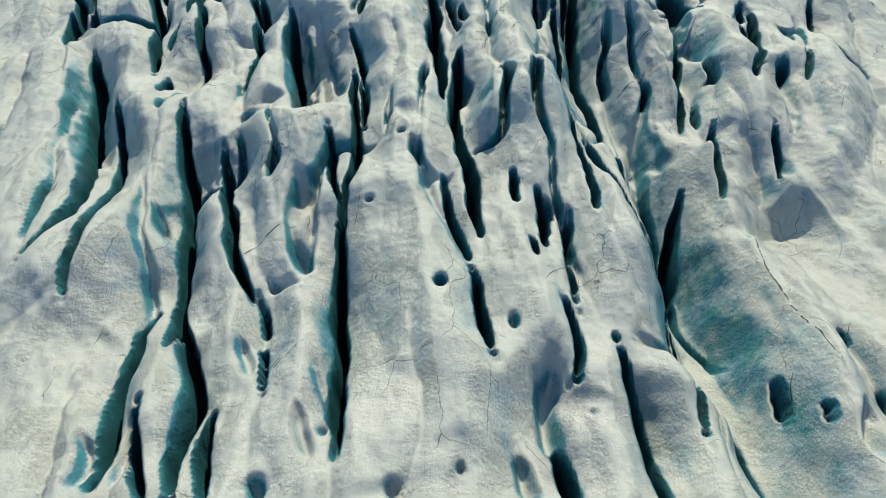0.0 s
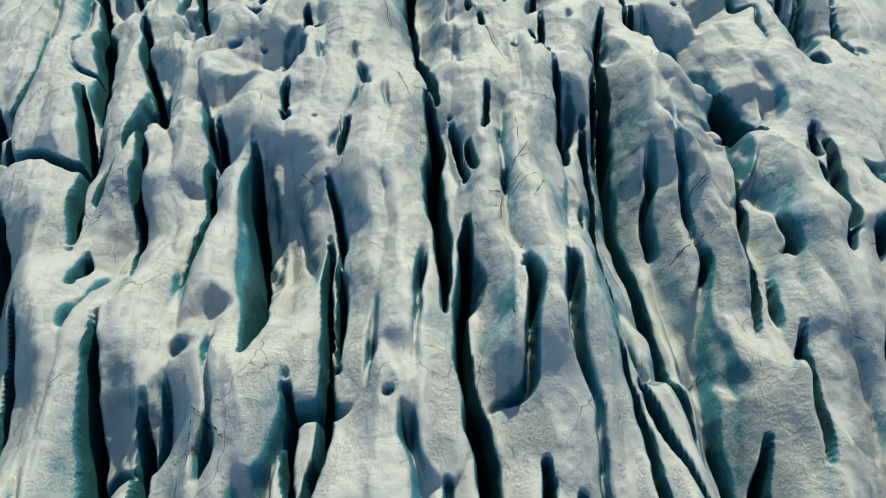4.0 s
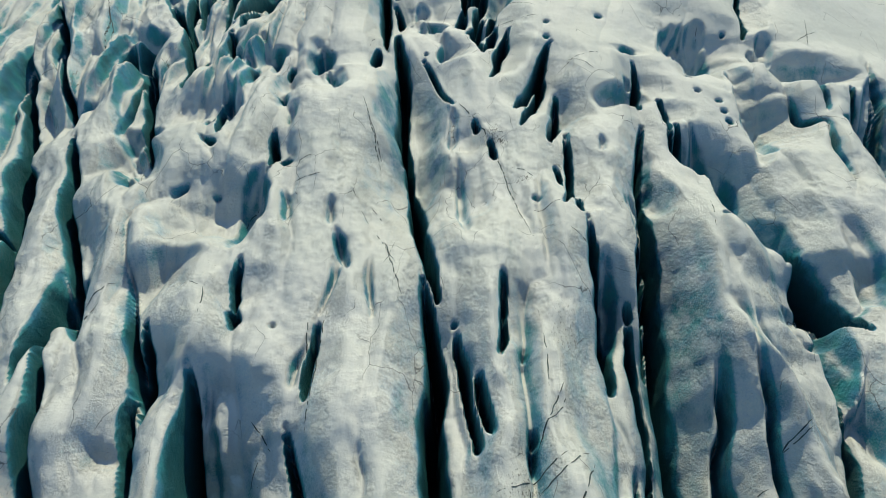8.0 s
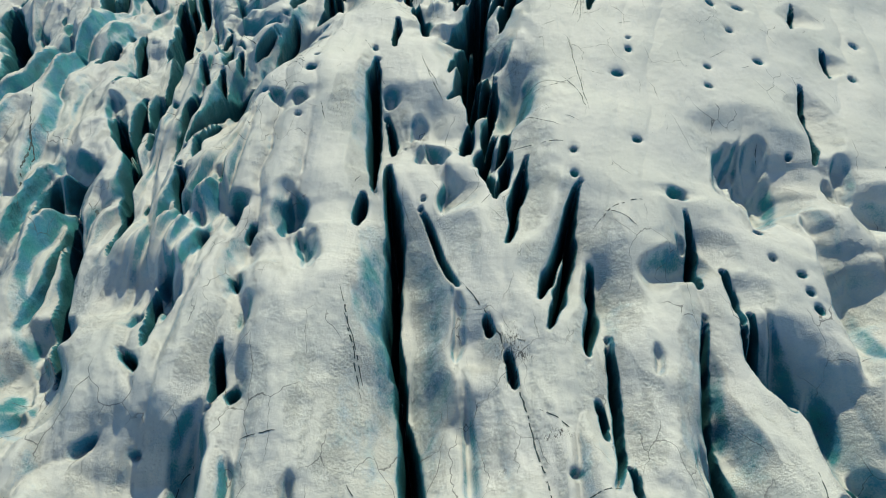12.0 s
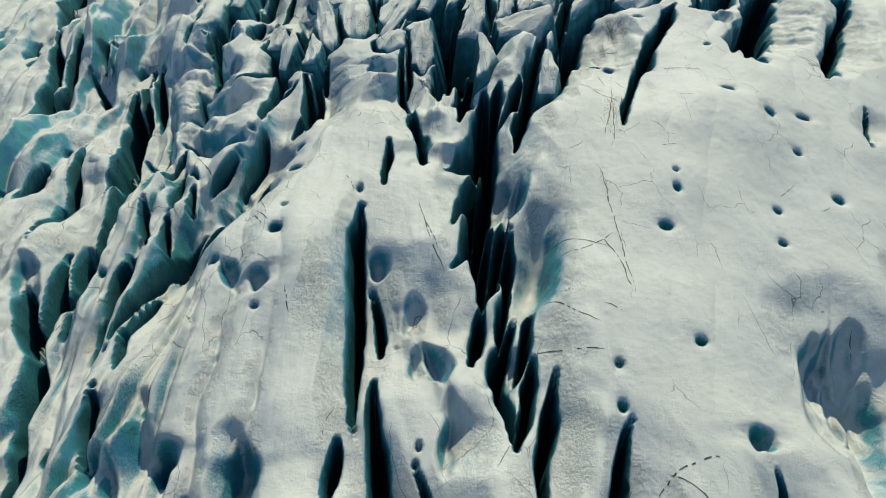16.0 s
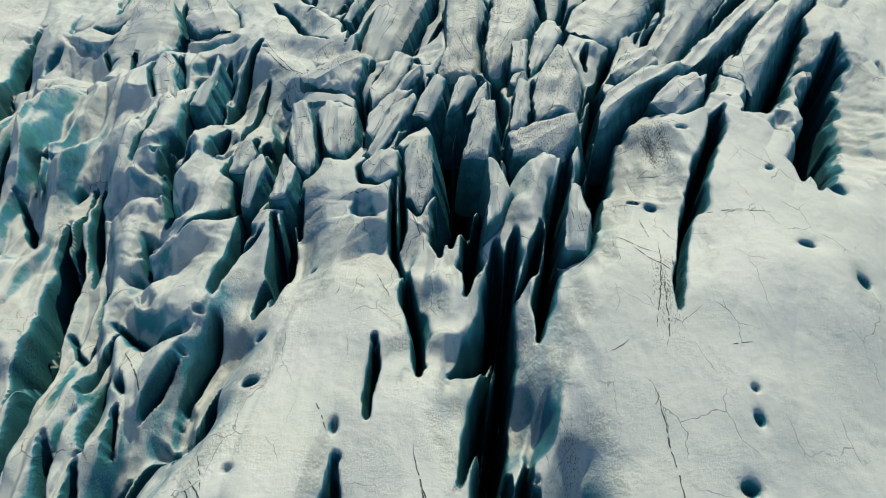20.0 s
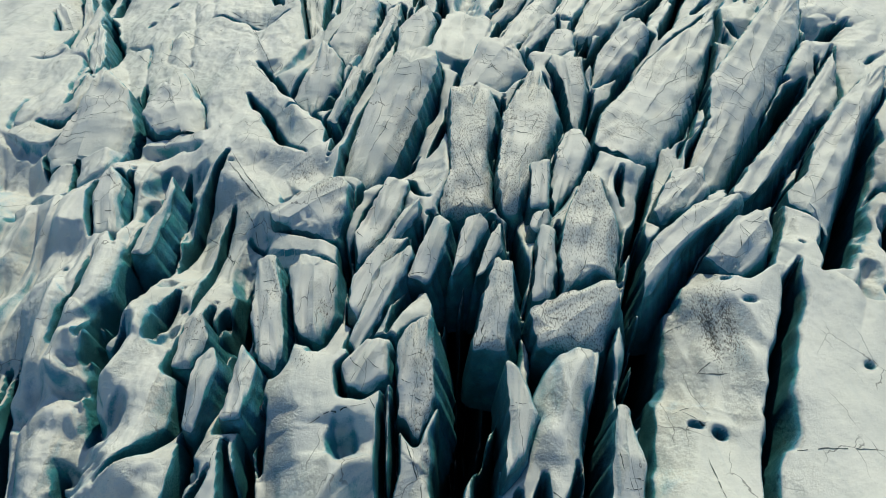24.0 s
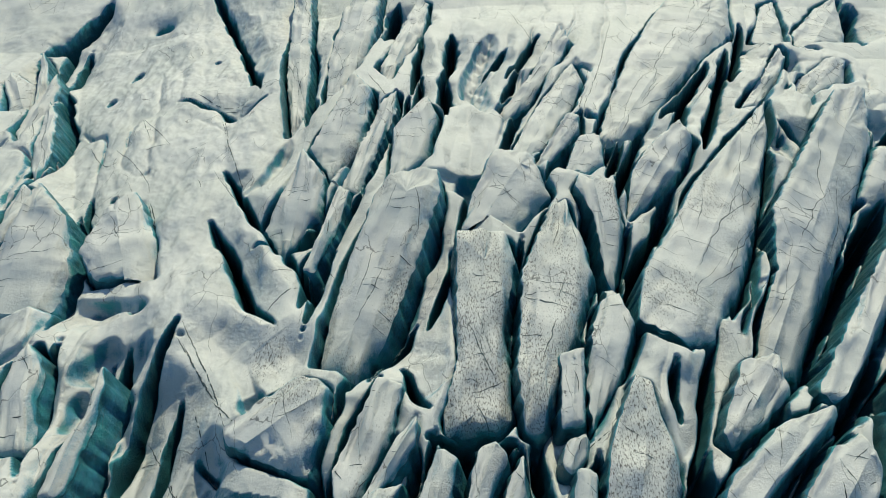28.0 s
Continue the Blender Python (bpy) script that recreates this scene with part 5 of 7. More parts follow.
scarp(2.7, 2.7, (-36.7, 287.6), (-35.9, 295.4), (-36.8, 302.6))
scarp(3.6, 2.9, (-27.7, 281.6), (-27.6, 285.6), (-25.1, 286.2))
scarp(3.5, 2.0, (-26.5, 300.1), (-22.0, 303.5), (-17.3, 307.2))
scarp(2.0, 2.0, (-56.8, 318.2), (-53.4, 316.5), (-43.4, 315.2))

# broad swellings and hollows
hump(42, 60, 12, 24, -5.0)
hump(27.5, 42, 5, 28, -5.0)
hump(31, 112, 5, 14, 4.0, -8)
hump(-20, 63, 4.5, 10, 4.0)
hump(12, 77, 5, 10, 4.5)
hump(-18, 203, 9, 13, 3.5)
hump(13, 203, 2.6, 9, -6.0, -15)
hump(31, 252, 7, 12, -2.5)
hump(47, 235, 11, 14, 2.2)
hump(-34, 273, 7, 10, 3.0)
hump(-37, 47, 7, 12, 2.5)
hump(-36, 28, 8, 9, -2.0)
hump(35, 36, 4.5, 14, 3.0, -12)
hump(-14, 160, 9, 12, 2.2)
hump(-3, 70, 6, 16, 1.5)
hump(36, 131, 5, 12, 1.6, -10)

# wedge-shaped cuts: width, line
cleft(4.0, (-19.1, 76.3), (-20.8, 86.4), (-22.7, 98.8), (-24.0, 111.3))
cleft(2.5, (2.0, 77.6), (2.5, 83.0), (2.4, 89.0))
cleft(2.6, (18.0, 110.1), (18.8, 118.8), (20.1, 127.7))
cleft(2.4, (10.6, 53.0), (11.6, 57.5))
cleft(2.1, (17.7, 109.9), (18.3, 115.9), (19.2, 125.6))
cleft(2.4, (40.3, 128.8), (40.0, 138.6), (38.6, 146.7), (37.5, 157.4))
cleft(4.3, (42.5, 127.0), (43.0, 132.2), (42.7, 138.3))
cleft(3.4, (40.9, 101.7), (43.1, 110.3), (44.6, 119.8), (46.4, 130.4))
cleft(2.1, (25.9, 124.0), (25.9, 130.9), (26.0, 141.1))
cleft(3.6, (-24.5, 126.2), (-24.1, 134.4), (-23.3, 144.0))
cleft(3.6, (-23.2, 96.0), (-23.7, 100.3), (-23.7, 105.1))
cleft(1.6, (-10.2, 121.8), (-11.7, 127.5), (-12.3, 130.5))
cleft(2.4, (37.8, 134.2), (37.9, 140.1), (36.8, 146.8), (36.5, 153.7))
cleft(2.2, (41.4, 137.8), (41.5, 142.8), (40.9, 148.4))
cleft(3.5, (-18.5, 168.6), (-19.2, 176.6))
cleft(2.2, (-15.7, 160.4), (-16.2, 164.3), (-17.5, 169.0))
cleft(3.4, (-30.3, 152.7), (-31.7, 158.7), (-33.3, 165.5))
cleft(1.7, (0.9, 173.3), (0.9, 177.6), (1.0, 181.6))
cleft(2.9, (0.7, 182.3), (-0.4, 186.0), (-2.0, 190.0))
cleft(3.3, (41.3, 179.9), (43.5, 185.8), (47.5, 192.6))
cleft(2.4, (31.4, 174.5), (33.1, 177.7))
cleft(2.2, (-23.2, 194.4), (-26.2, 200.2))
cleft(3.0, (-1.8, 223.6), (-2.2, 228.6), (-3.4, 235.2))
cleft(4.1, (0.7, 221.2), (4.0, 224.3), (6.7, 231.1), (8.5, 242.2))
cleft(3.3, (-10.0, 247.5), (-11.1, 254.0))
cleft(2.6, (8.7, 209.5), (10.5, 213.9), (12.6, 221.0))
cleft(3.7, (-26.4, 273.1), (-27.3, 281.0), (-26.9, 287.1))
cleft(3.7, (-41.8, 279.0), (-41.6, 288.9), (-41.9, 299.0))
cleft(2.6, (-30.1, 262.9), (-29.9, 267.5))
cleft(3.2, (-26.7, 281.8), (-26.4, 284.5), (-25.6, 286.2))
cleft(2.9, (-40.4, 288.2), (-40.0, 294.4), (-40.4, 301.4))

# holes, cracks and grit
# the steep ridges where the flight begins
hole(-0.7, 39.6, 0.66, 0.95)
hole(5.8, 36.6, 0.51, 1.38)
hole(11.8, 27.1, 0.30, 0.35)
hole(10.5, 30.8, 0.34, 0.35)
hole(-9.7, 25.0, 0.31, 0.79)
hole(0.5, 21.1, 0.33, 0.45)
hole(-8.1, 54.1, 0.56, 0.43)
crack(0.4, (37.6, 58.4), (36.3, 50.1), (35.7, 41.4), (35.6, 32.8))
crack(0.3, (20.4, 57.7), (21.4, 46.1), (21.8, 38.8))
crack(0.3, (-22.2, 46.5), (-18.8, 49.9), (-16.1, 51.8))
crack(0.2, (32.4, 33.9), (31.1, 30.0))
crack(0.2, (-15.4, 31.5), (-12.4, 34.0))
crack(0.2, (-15.6, 31.5), (-14.0, 33.4))
crack(0.2, (32.9, 29.6), (32.6, 27.8))
# long ridges
gritty(-39.2, 97.7, 1.9, 8.9, 0.3)
gritty(6.7, 96.1, 2.8, 2.8, 0.5)
hole(-5.5, 67.4, 0.57, 0.46)
hole(8.2, 82.7, 0.33, 0.58)
crack(0.7, (-12.2, 116.6), (-12.6, 108.6), (-12.8, 101.6))
crack(0.4, (-13.9, 115.8), (-13.7, 110.4), (-13.5, 106.5))
crack(0.4, (28.0, 92.3), (32.0, 95.0), (35.9, 96.7))
crack(0.3, (28.1, 93.0), (31.7, 94.6), (36.0, 96.4))
crack(0.3, (3.8, 95.3), (6.7, 96.1), (10.5, 98.5))
crack(0.3, (11.5, 106.4), (8.2, 99.3))
crack(0.3, (-22.6, 66.7), (-17.6, 61.5))
crack(0.3, (10.3, 112.3), (10.0, 105.4))
crack(0.3, (7.9, 95.2), (12.9, 98.8))
crack(0.3, (31.4, 101.0), (35.9, 104.4))
crack(0.3, (12.8, 97.7), (10.4, 93.1))
crack(0.3, (-23.0, 61.8), (-20.4, 62.2), (-17.8, 62.5))
crack(0.3, (31.9, 101.1), (35.7, 103.6))
crack(0.3, (-18.6, 104.6), (-15.8, 100.9))
crack(0.4, (-22.0, 65.4), (-21.4, 60.5))
crack(0.3, (7.3, 96.1), (6.6, 91.2))
crack(0.3, (5.3, 93.1), (7.6, 93.8))
# the two dark slots and the channelled flank
gritty(7.6, 149.8, 2.0, 4.0, 0.6)
gritty(12.9, 112.4, 3.3, 9.5, 0.4)
gritty(-38.2, 128.9, 3.0, 5.1, 0.4)
gritty(-42.6, 114.8, 2.2, 12.4, 0.3)
gritty(8.9, 148.7, 1.4, 0.9, 0.8)
gritty(11.2, 138.5, 1.8, 0.9, 0.7)
gritty(7.4, 146.3, 0.6, 1.4, 0.6)
hole(-29.3, 138.8, 0.60, 0.38)
hole(12.3, 134.4, 0.77, 0.42)
hole(35.4, 131.8, 0.85, 0.45)
hole(40.4, 119.3, 0.96, 2.21)
hole(-17.8, 114.6, 0.30, 0.40)
crack(0.4, (7.6, 150.4), (8.9, 137.4), (10.8, 127.8))
crack(0.3, (-9.7, 133.1), (-5.1, 123.0))
crack(0.4, (-6.8, 127.8), (-4.2, 117.8))
crack(0.3, (-10.5, 153.7), (-8.9, 149.4), (-8.0, 145.4))
crack(0.4, (-40.1, 117.8), (-37.0, 122.3))
crack(0.3, (10.9, 131.7), (13.6, 132.3), (16.3, 132.9))
crack(0.4, (-40.0, 115.6), (-37.4, 118.7))
crack(0.3, (14.9, 127.9), (18.6, 126.0))
crack(0.3, (-8.5, 134.5), (-6.5, 130.5))
crack(0.3, (9.6, 141.6), (12.8, 138.8))
crack(0.3, (-18.8, 138.6), (-15.2, 138.8))
crack(0.3, (-25.8, 119.4), (-25.2, 115.6))
# the split tongue
gritty(-43.2, 151.0, 1.4, 3.2, 0.5)
gritty(-48.1, 151.4, 1.0, 3.2, 0.4)
hole(18.7, 179.6, 0.58, 0.77)
hole(29.8, 187.8, 0.77, 0.65)
hole(41.8, 168.8, 0.68, 0.66)
hole(41.7, 163.9, 0.46, 0.61)
hole(44.6, 155.6, 0.62, 0.90)
hole(-4.8, 189.3, 0.30, 0.35)
hole(19.2, 184.8, 0.48, 0.55)
hole(-1.7, 175.9, 0.39, 0.63)
hole(5.4, 152.7, 0.37, 0.46)
hole(44.6, 161.7, 0.59, 0.57)
hole(54.1, 189.0, 0.52, 0.80)
hole(44.6, 158.6, 0.53, 0.76)
crack(0.5, (-57.3, 173.8), (-60.9, 194.5))
crack(0.4, (-11.0, 156.9), (-9.0, 148.9), (-8.1, 143.9))
crack(0.4, (2.8, 159.4), (5.1, 155.0), (6.6, 151.3), (7.0, 148.5))
crack(0.6, (71.7, 193.7), (67.4, 182.2))
crack(0.4, (19.8, 169.1), (23.3, 172.3), (27.9, 173.6))
crack(0.6, (11.0, 187.5), (14.9, 186.6), (18.8, 185.9))
crack(0.5, (65.4, 183.7), (72.2, 189.5))
crack(0.3, (15.2, 166.1), (18.8, 171.1))
crack(0.3, (7.4, 150.6), (9.7, 150.2))
# the smooth domes
gritty(28.6, 233.5, 1.1, 5.2, 0.8)
gritty(13.7, 211.9, 2.3, 7.5, 0.5)
gritty(27.9, 231.5, 2.7, 7.7, 0.5)
gritty(-14.2, 194.7, 3.0, 8.3, 0.4)
gritty(16.1, 195.7, 3.0, 2.8, 0.4)
gritty(3.1, 197.3, 2.0, 8.7, 0.3)
gritty(26.7, 228.8, 0.6, 3.1, 0.6)
gritty(-29.2, 223.2, 0.9, 1.6, 0.5)
hole(-28.7, 231.3, 0.74, 0.52)
hole(-20.4, 220.5, 1.12, 0.85)
hole(-20.7, 228.7, 0.85, 0.62)
hole(-19.2, 208.8, 0.50, 0.35)
hole(-10.0, 210.6, 0.50, 0.60)
hole(-19.7, 203.9, 0.89, 0.82)
hole(-30.8, 205.0, 0.30, 0.43)
hole(-42.1, 201.3, 0.51, 0.81)
hole(-27.1, 199.9, 1.00, 1.04)
hole(-10.6, 213.6, 0.45, 1.22)
hole(30.6, 207.2, 1.23, 0.70)
hole(33.9, 214.8, 0.55, 0.92)
hole(47.3, 211.3, 0.54, 0.60)
hole(45.5, 204.2, 0.69, 0.55)
hole(57.4, 213.9, 0.74, 0.94)
hole(80.8, 224.6, 0.60, 1.46)
hole(74.3, 211.7, 0.56, 1.40)
hole(54.0, 234.2, 0.91, 1.39)
hole(60.1, 234.6, 1.38, 0.81)
hole(55.2, 224.5, 0.71, 0.69)
hole(34.7, 218.4, 0.40, 0.38)
hole(-20.4, 192.2, 0.62, 0.37)
hole(-6.6, 191.1, 0.41, 1.13)
hole(-7.9, 196.9, 0.38, 0.82)
crack(0.3, (23.9, 219.7), (23.5, 200.6), (23.4, 194.2))
crack(0.6, (-66.6, 207.7), (-60.2, 190.4), (-58.2, 183.2))
crack(0.4, (30.2, 242.4), (27.9, 233.6), (25.7, 225.8))
crack(0.5, (28.8, 235.9), (27.4, 227.4), (26.2, 223.5))
crack(0.3, (-2.1, 212.1), (-0.7, 204.2), (1.3, 199.0))
crack(0.3, (21.0, 205.3), (22.6, 200.4), (23.0, 196.6), (23.5, 193.8))
crack(0.4, (-36.9, 226.8), (-33.5, 221.7), (-31.0, 217.8))
crack(0.5, (10.7, 195.9), (13.5, 194.5), (16.0, 191.8), (18.5, 189.8))
crack(0.3, (14.7, 202.8), (18.4, 202.0), (23.0, 205.3))
crack(0.3, (14.7, 207.0), (18.2, 204.4), (21.8, 202.8))
crack(0.3, (-1.4, 208.0), (0.3, 202.4))
crack(0.3, (-23.4, 211.0), (-21.2, 206.3))
crack(0.4, (-35.3, 220.3), (-36.3, 224.3))
crack(0.3, (-12.5, 216.9), (-10.9, 213.5))
crack(0.3, (-23.5, 207.2), (-21.6, 204.2))
crack(0.3, (-17.2, 194.1), (-16.3, 190.4))
crack(0.3, (-23.1, 207.7), (-20.9, 205.1))
# the streaked slope, the bowls and the slots
gritty(37.1, 267.4, 1.5, 8.9, 0.8)
gritty(17.3, 265.3, 2.9, 5.7, 0.5)
gritty(0.2, 248.9, 2.5, 6.7, 0.5)
gritty(20.5, 284.0, 2.6, 6.7, 0.5)
gritty(35.2, 266.9, 1.1, 6.8, 1.0)
gritty(35.0, 269.8, 4.6, 5.3, 0.6)
gritty(5.3, 256.8, 1.5, 8.4, 0.7)
gritty(35.0, 266.7, 0.8, 1.9, 0.8)
gritty(20.3, 283.2, 0.9, 3.6, 0.5)
gritty(17.1, 267.4, 1.2, 1.5, 0.6)
gritty(39.6, 272.1, 1.0, 0.8, 0.5)
gritty(29.3, 267.4, 1.2, 2.0, 0.6)
gritty(-14.3, 270.4, 1.2, 1.8, 0.6)
gritty(-21.1, 272.9, 0.8, 1.9, 0.5)
gritty(-55.7, 264.4, 1.5, 3.8, 0.5)
gritty(-20.4, 276.6, 1.9, 7.2, 0.5)
gritty(-15.9, 261.9, 2.0, 2.3, 0.5)
gritty(-34.5, 243.0, 1.0, 2.2, 0.4)
gritty(34.4, 265.6, 0.7, 4.9, 0.7)
gritty(30.0, 238.1, 1.2, 3.2, 0.6)
gritty(21.8, 285.4, 3.0, 7.5, 0.5)
gritty(35.1, 289.7, 3.1, 4.1, 0.4)
hole(29.4, 252.2, 1.11, 0.60)
hole(31.9, 251.2, 0.99, 0.98)
hole(52.2, 260.0, 0.60, 0.47)
hole(-33.7, 272.2, 0.52, 0.54)
hole(-36.3, 271.0, 0.80, 0.94)
hole(39.2, 274.8, 0.83, 0.55)
hole(40.6, 269.9, 1.24, 0.45)
hole(-53.4, 281.1, 0.56, 0.62)
hole(49.5, 241.3, 1.27, 0.84)
hole(61.3, 256.0, 1.42, 2.13)
hole(52.7, 282.4, 0.46, 0.45)
hole(1.3, 283.4, 0.44, 0.46)
hole(-16.6, 240.9, 0.48, 0.61)
crack(0.4, (-21.3, 277.6), (-19.0, 268.1), (-17.7, 264.4))
crack(0.6, (12.9, 266.9), (17.7, 270.7), (23.4, 273.7))
crack(0.5, (-21.2, 280.2), (-19.6, 273.6), (-18.2, 267.7))
crack(0.3, (-36.2, 292.1), (-32.8, 288.0), (-29.3, 283.0))
crack(0.4, (-24.1, 277.8), (-22.7, 272.4), (-20.7, 267.3))
crack(0.3, (36.6, 248.8), (41.9, 248.3), (47.3, 248.0))
crack(0.4, (-34.0, 290.8), (-31.3, 286.5), (-29.5, 282.4))
crack(0.5, (16.2, 268.5), (20.0, 271.2), (24.6, 273.4))
crack(0.4, (-7.4, 255.7), (-5.3, 251.3), (-4.5, 246.6))
crack(0.3, (-26.6, 250.8), (-22.6, 252.0), (-19.6, 252.5))
crack(0.3, (-3.2, 251.2), (-1.6, 245.9), (-1.3, 243.5))
crack(0.3, (15.9, 263.2), (19.6, 265.0), (23.2, 265.9))
crack(0.4, (26.2, 240.6), (28.5, 237.5), (30.9, 235.5))
crack(0.3, (-14.1, 253.0), (-10.5, 254.3), (-7.4, 254.9))
crack(0.3, (35.5, 262.4), (32.2, 260.7), (36.1, 259.9))
crack(0.3, (24.1, 243.0), (27.6, 240.4), (29.4, 239.6))
crack(0.4, (-7.9, 239.0), (-5.4, 232.9))
crack(0.4, (31.2, 239.1), (29.5, 233.0))
crack(0.3, (28.7, 255.1), (30.3, 252.2), (31.2, 251.2))
crack(0.4, (27.0, 266.8), (33.2, 268.8))
crack(0.5, (37.5, 280.6), (37.8, 277.2), (38.9, 274.8))
crack(0.4, (20.9, 268.7), (22.2, 264.1))
crack(0.3, (29.1, 248.1), (29.3, 243.2))
crack(0.4, (18.4, 238.4), (21.7, 240.6))
crack(0.3, (27.3, 254.7), (30.2, 255.9))
crack(0.3, (6.3, 252.4), (10.0, 253.0))
crack(0.5, (11.8, 269.9), (15.2, 270.2))
crack(0.5, (14.6, 287.5), (17.9, 287.9))
crack(0.4, (16.9, 286.2), (19.8, 288.3))
crack(0.3, (-21.2, 288.8), (-19.3, 285.9))
crack(0.3, (10.7, 245.8), (13.1, 243.0))
# the broken blocks
gritty(6.7, 299.8, 4.3, 8.6, 0.7)
gritty(32.0, 307.8, 4.6, 6.4, 0.4)
gritty(7.5, 299.2, 1.8, 3.0, 0.9)
gritty(8.6, 292.3, 1.2, 2.3, 0.8)
gritty(-18.1, 292.6, 1.7, 1.6, 0.5)
gritty(-7.8, 334.7, 1.0, 5.9, 0.6)
gritty(-3.2, 370.4, 1.6, 3.6, 0.6)
gritty(35.6, 308.0, 1.1, 2.0, 0.6)
gritty(28.0, 330.8, 1.3, 2.8, 0.5)
gritty(25.1, 374.5, 2.1, 6.2, 0.5)
gritty(-13.0, 312.5, 1.4, 5.4, 0.4)
gritty(-26.2, 321.0, 1.8, 1.9, 0.5)
gritty(3.1, 314.4, 1.1, 3.9, 0.5)
gritty(8.5, 301.5, 2.2, 4.9, 0.5)
gritty(8.5, 298.1, 4.5, 7.9, 1.0)
gritty(5.4, 293.2, 4.3, 5.8, 0.7)
gritty(-3.0, 371.4, 5.6, 9.8, 0.6)
gritty(-21.6, 301.4, 3.5, 5.1, 0.6)
gritty(34.7, 310.1, 2.5, 3.9, 0.5)
gritty(28.7, 328.4, 2.8, 7.9, 0.5)
gritty(-16.9, 294.9, 4.4, 4.5, 0.5)
gritty(-12.1, 300.8, 4.6, 6.7, 0.4)
gritty(41.8, 329.9, 8.7, 10.8, 0.4)
hole(35.7, 360.1, 1.29, 2.01)
hole(50.1, 293.7, 0.56, 0.78)
hole(-84.8, 318.2, 1.63, 4.37)
hole(-78.3, 435.4, 3.26, 3.49)
hole(-75.0, 402.6, 1.28, 4.56)
hole(-77.0, 389.1, 1.20, 2.71)
hole(-49.9, 314.3, 2.07, 0.77)
hole(-43.1, 312.6, 1.59, 1.16)
hole(-44.5, 320.6, 0.69, 0.66)
hole(-38.9, 301.1, 0.53, 0.40)
hole(-34.2, 305.6, 0.82, 0.36)
hole(-53.6, 401.3, 0.76, 1.22)
hole(-7.1, 324.8, 0.94, 0.49)
hole(-12.0, 305.8, 0.61, 0.86)
hole(33.5, 305.9, 0.54, 0.57)
hole(4.8, 324.1, 0.47, 0.77)
hole(-57.2, 341.5, 0.72, 1.07)
hole(-85.8, 315.9, 1.49, 4.29)
crack(0.6, (44.7, 409.1), (36.1, 380.1), (28.7, 359.3))
crack(0.7, (42.4, 386.4), (56.8, 401.1), (77.6, 420.4))
crack(0.8, (20.2, 420.2), (22.5, 401.6), (25.6, 393.7), (38.2, 404.9))
crack(0.9, (-59.9, 436.9), (-51.3, 420.0), (-45.1, 399.9))
crack(1.0, (-107.8, 400.2), (-95.7, 383.8), (-86.8, 371.5))
crack(0.6, (48.4, 400.8), (40.3, 377.1), (35.6, 366.4))
crack(0.6, (-43.9, 368.2), (-37.4, 351.0), (-32.6, 339.0))
crack(0.8, (-56.1, 346.5), (-51.4, 337.6), (-46.4, 326.8), (-43.2, 320.2))
crack(0.6, (55.4, 329.2), (66.3, 340.3), (76.4, 347.2))
crack(0.5, (-61.6, 340.6), (-54.4, 332.7), (-48.9, 325.9), (-43.2, 319.8))
crack(0.6, (43.2, 389.7), (50.5, 383.4), (65.6, 394.2))
crack(0.7, (51.2, 400.8), (62.1, 409.6), (71.1, 414.9))
crack(0.6, (-50.6, 341.1), (-44.4, 327.0), (-42.0, 319.9))
crack(1.0, (33.9, 379.6), (29.6, 364.5), (27.5, 357.3))
crack(0.6, (40.3, 334.5), (49.2, 341.5), (59.5, 347.5))
crack(0.5, (-64.4, 361.2), (-53.8, 348.2), (-50.7, 342.0))
crack(0.6, (52.2, 364.3), (64.8, 384.2))
crack(0.5, (34.5, 319.3), (42.4, 326.1), (51.2, 333.7))
crack(0.9, (-46.7, 375.3), (-42.5, 365.9), (-39.0, 355.8))
crack(0.6, (42.6, 371.6), (50.2, 369.2), (60.1, 377.9))
crack(0.5, (-34.4, 308.0), (-28.5, 298.1), (-24.4, 290.3))
crack(0.5, (-54.0, 342.6), (-49.8, 335.1), (-45.5, 325.5))
crack(0.9, (-53.8, 381.2), (-45.3, 374.9), (-37.5, 376.1))
crack(0.6, (67.5, 354.1), (74.7, 350.7), (85.2, 353.9))
crack(0.6, (-62.7, 373.2), (-51.6, 358.1))
crack(0.7, (-55.9, 379.6), (-46.7, 374.3), (-39.2, 373.8))
crack(0.6, (-50.7, 340.7), (-47.1, 332.6), (-43.5, 324.5))
crack(0.6, (-72.3, 365.7), (-64.0, 354.5), (-61.2, 355.9))
crack(0.6, (51.6, 339.9), (57.7, 335.2), (63.8, 340.6))
crack(0.7, (-14.4, 381.8), (-8.7, 366.9))
crack(0.6, (-39.2, 345.4), (-34.3, 337.6), (-30.2, 332.2))
crack(0.7, (47.2, 413.6), (48.8, 396.9))
crack(0.4, (-12.5, 321.8), (-5.9, 326.8), (-0.6, 330.9))
crack(0.6, (-92.7, 383.2), (-85.8, 369.8))
crack(0.5, (32.0, 312.3), (38.9, 316.4), (44.4, 317.6))
crack(0.6, (34.3, 377.2), (43.6, 366.4))
crack(0.6, (-62.7, 373.2), (-56.8, 361.6))
crack(0.4, (-33.5, 304.2), (-29.6, 298.3), (-26.6, 294.6))
crack(0.4, (-34.5, 305.3), (-30.8, 300.2), (-27.5, 295.5))
crack(0.5, (35.3, 322.8), (41.0, 319.0), (43.6, 316.6))
crack(0.5, (-60.3, 295.4), (-59.3, 299.8), (-54.7, 300.5))
crack(0.5, (-24.3, 307.5), (-21.1, 311.6), (-18.2, 313.6))
crack(0.3, (-27.3, 294.7), (-22.9, 290.4), (-21.2, 288.8))
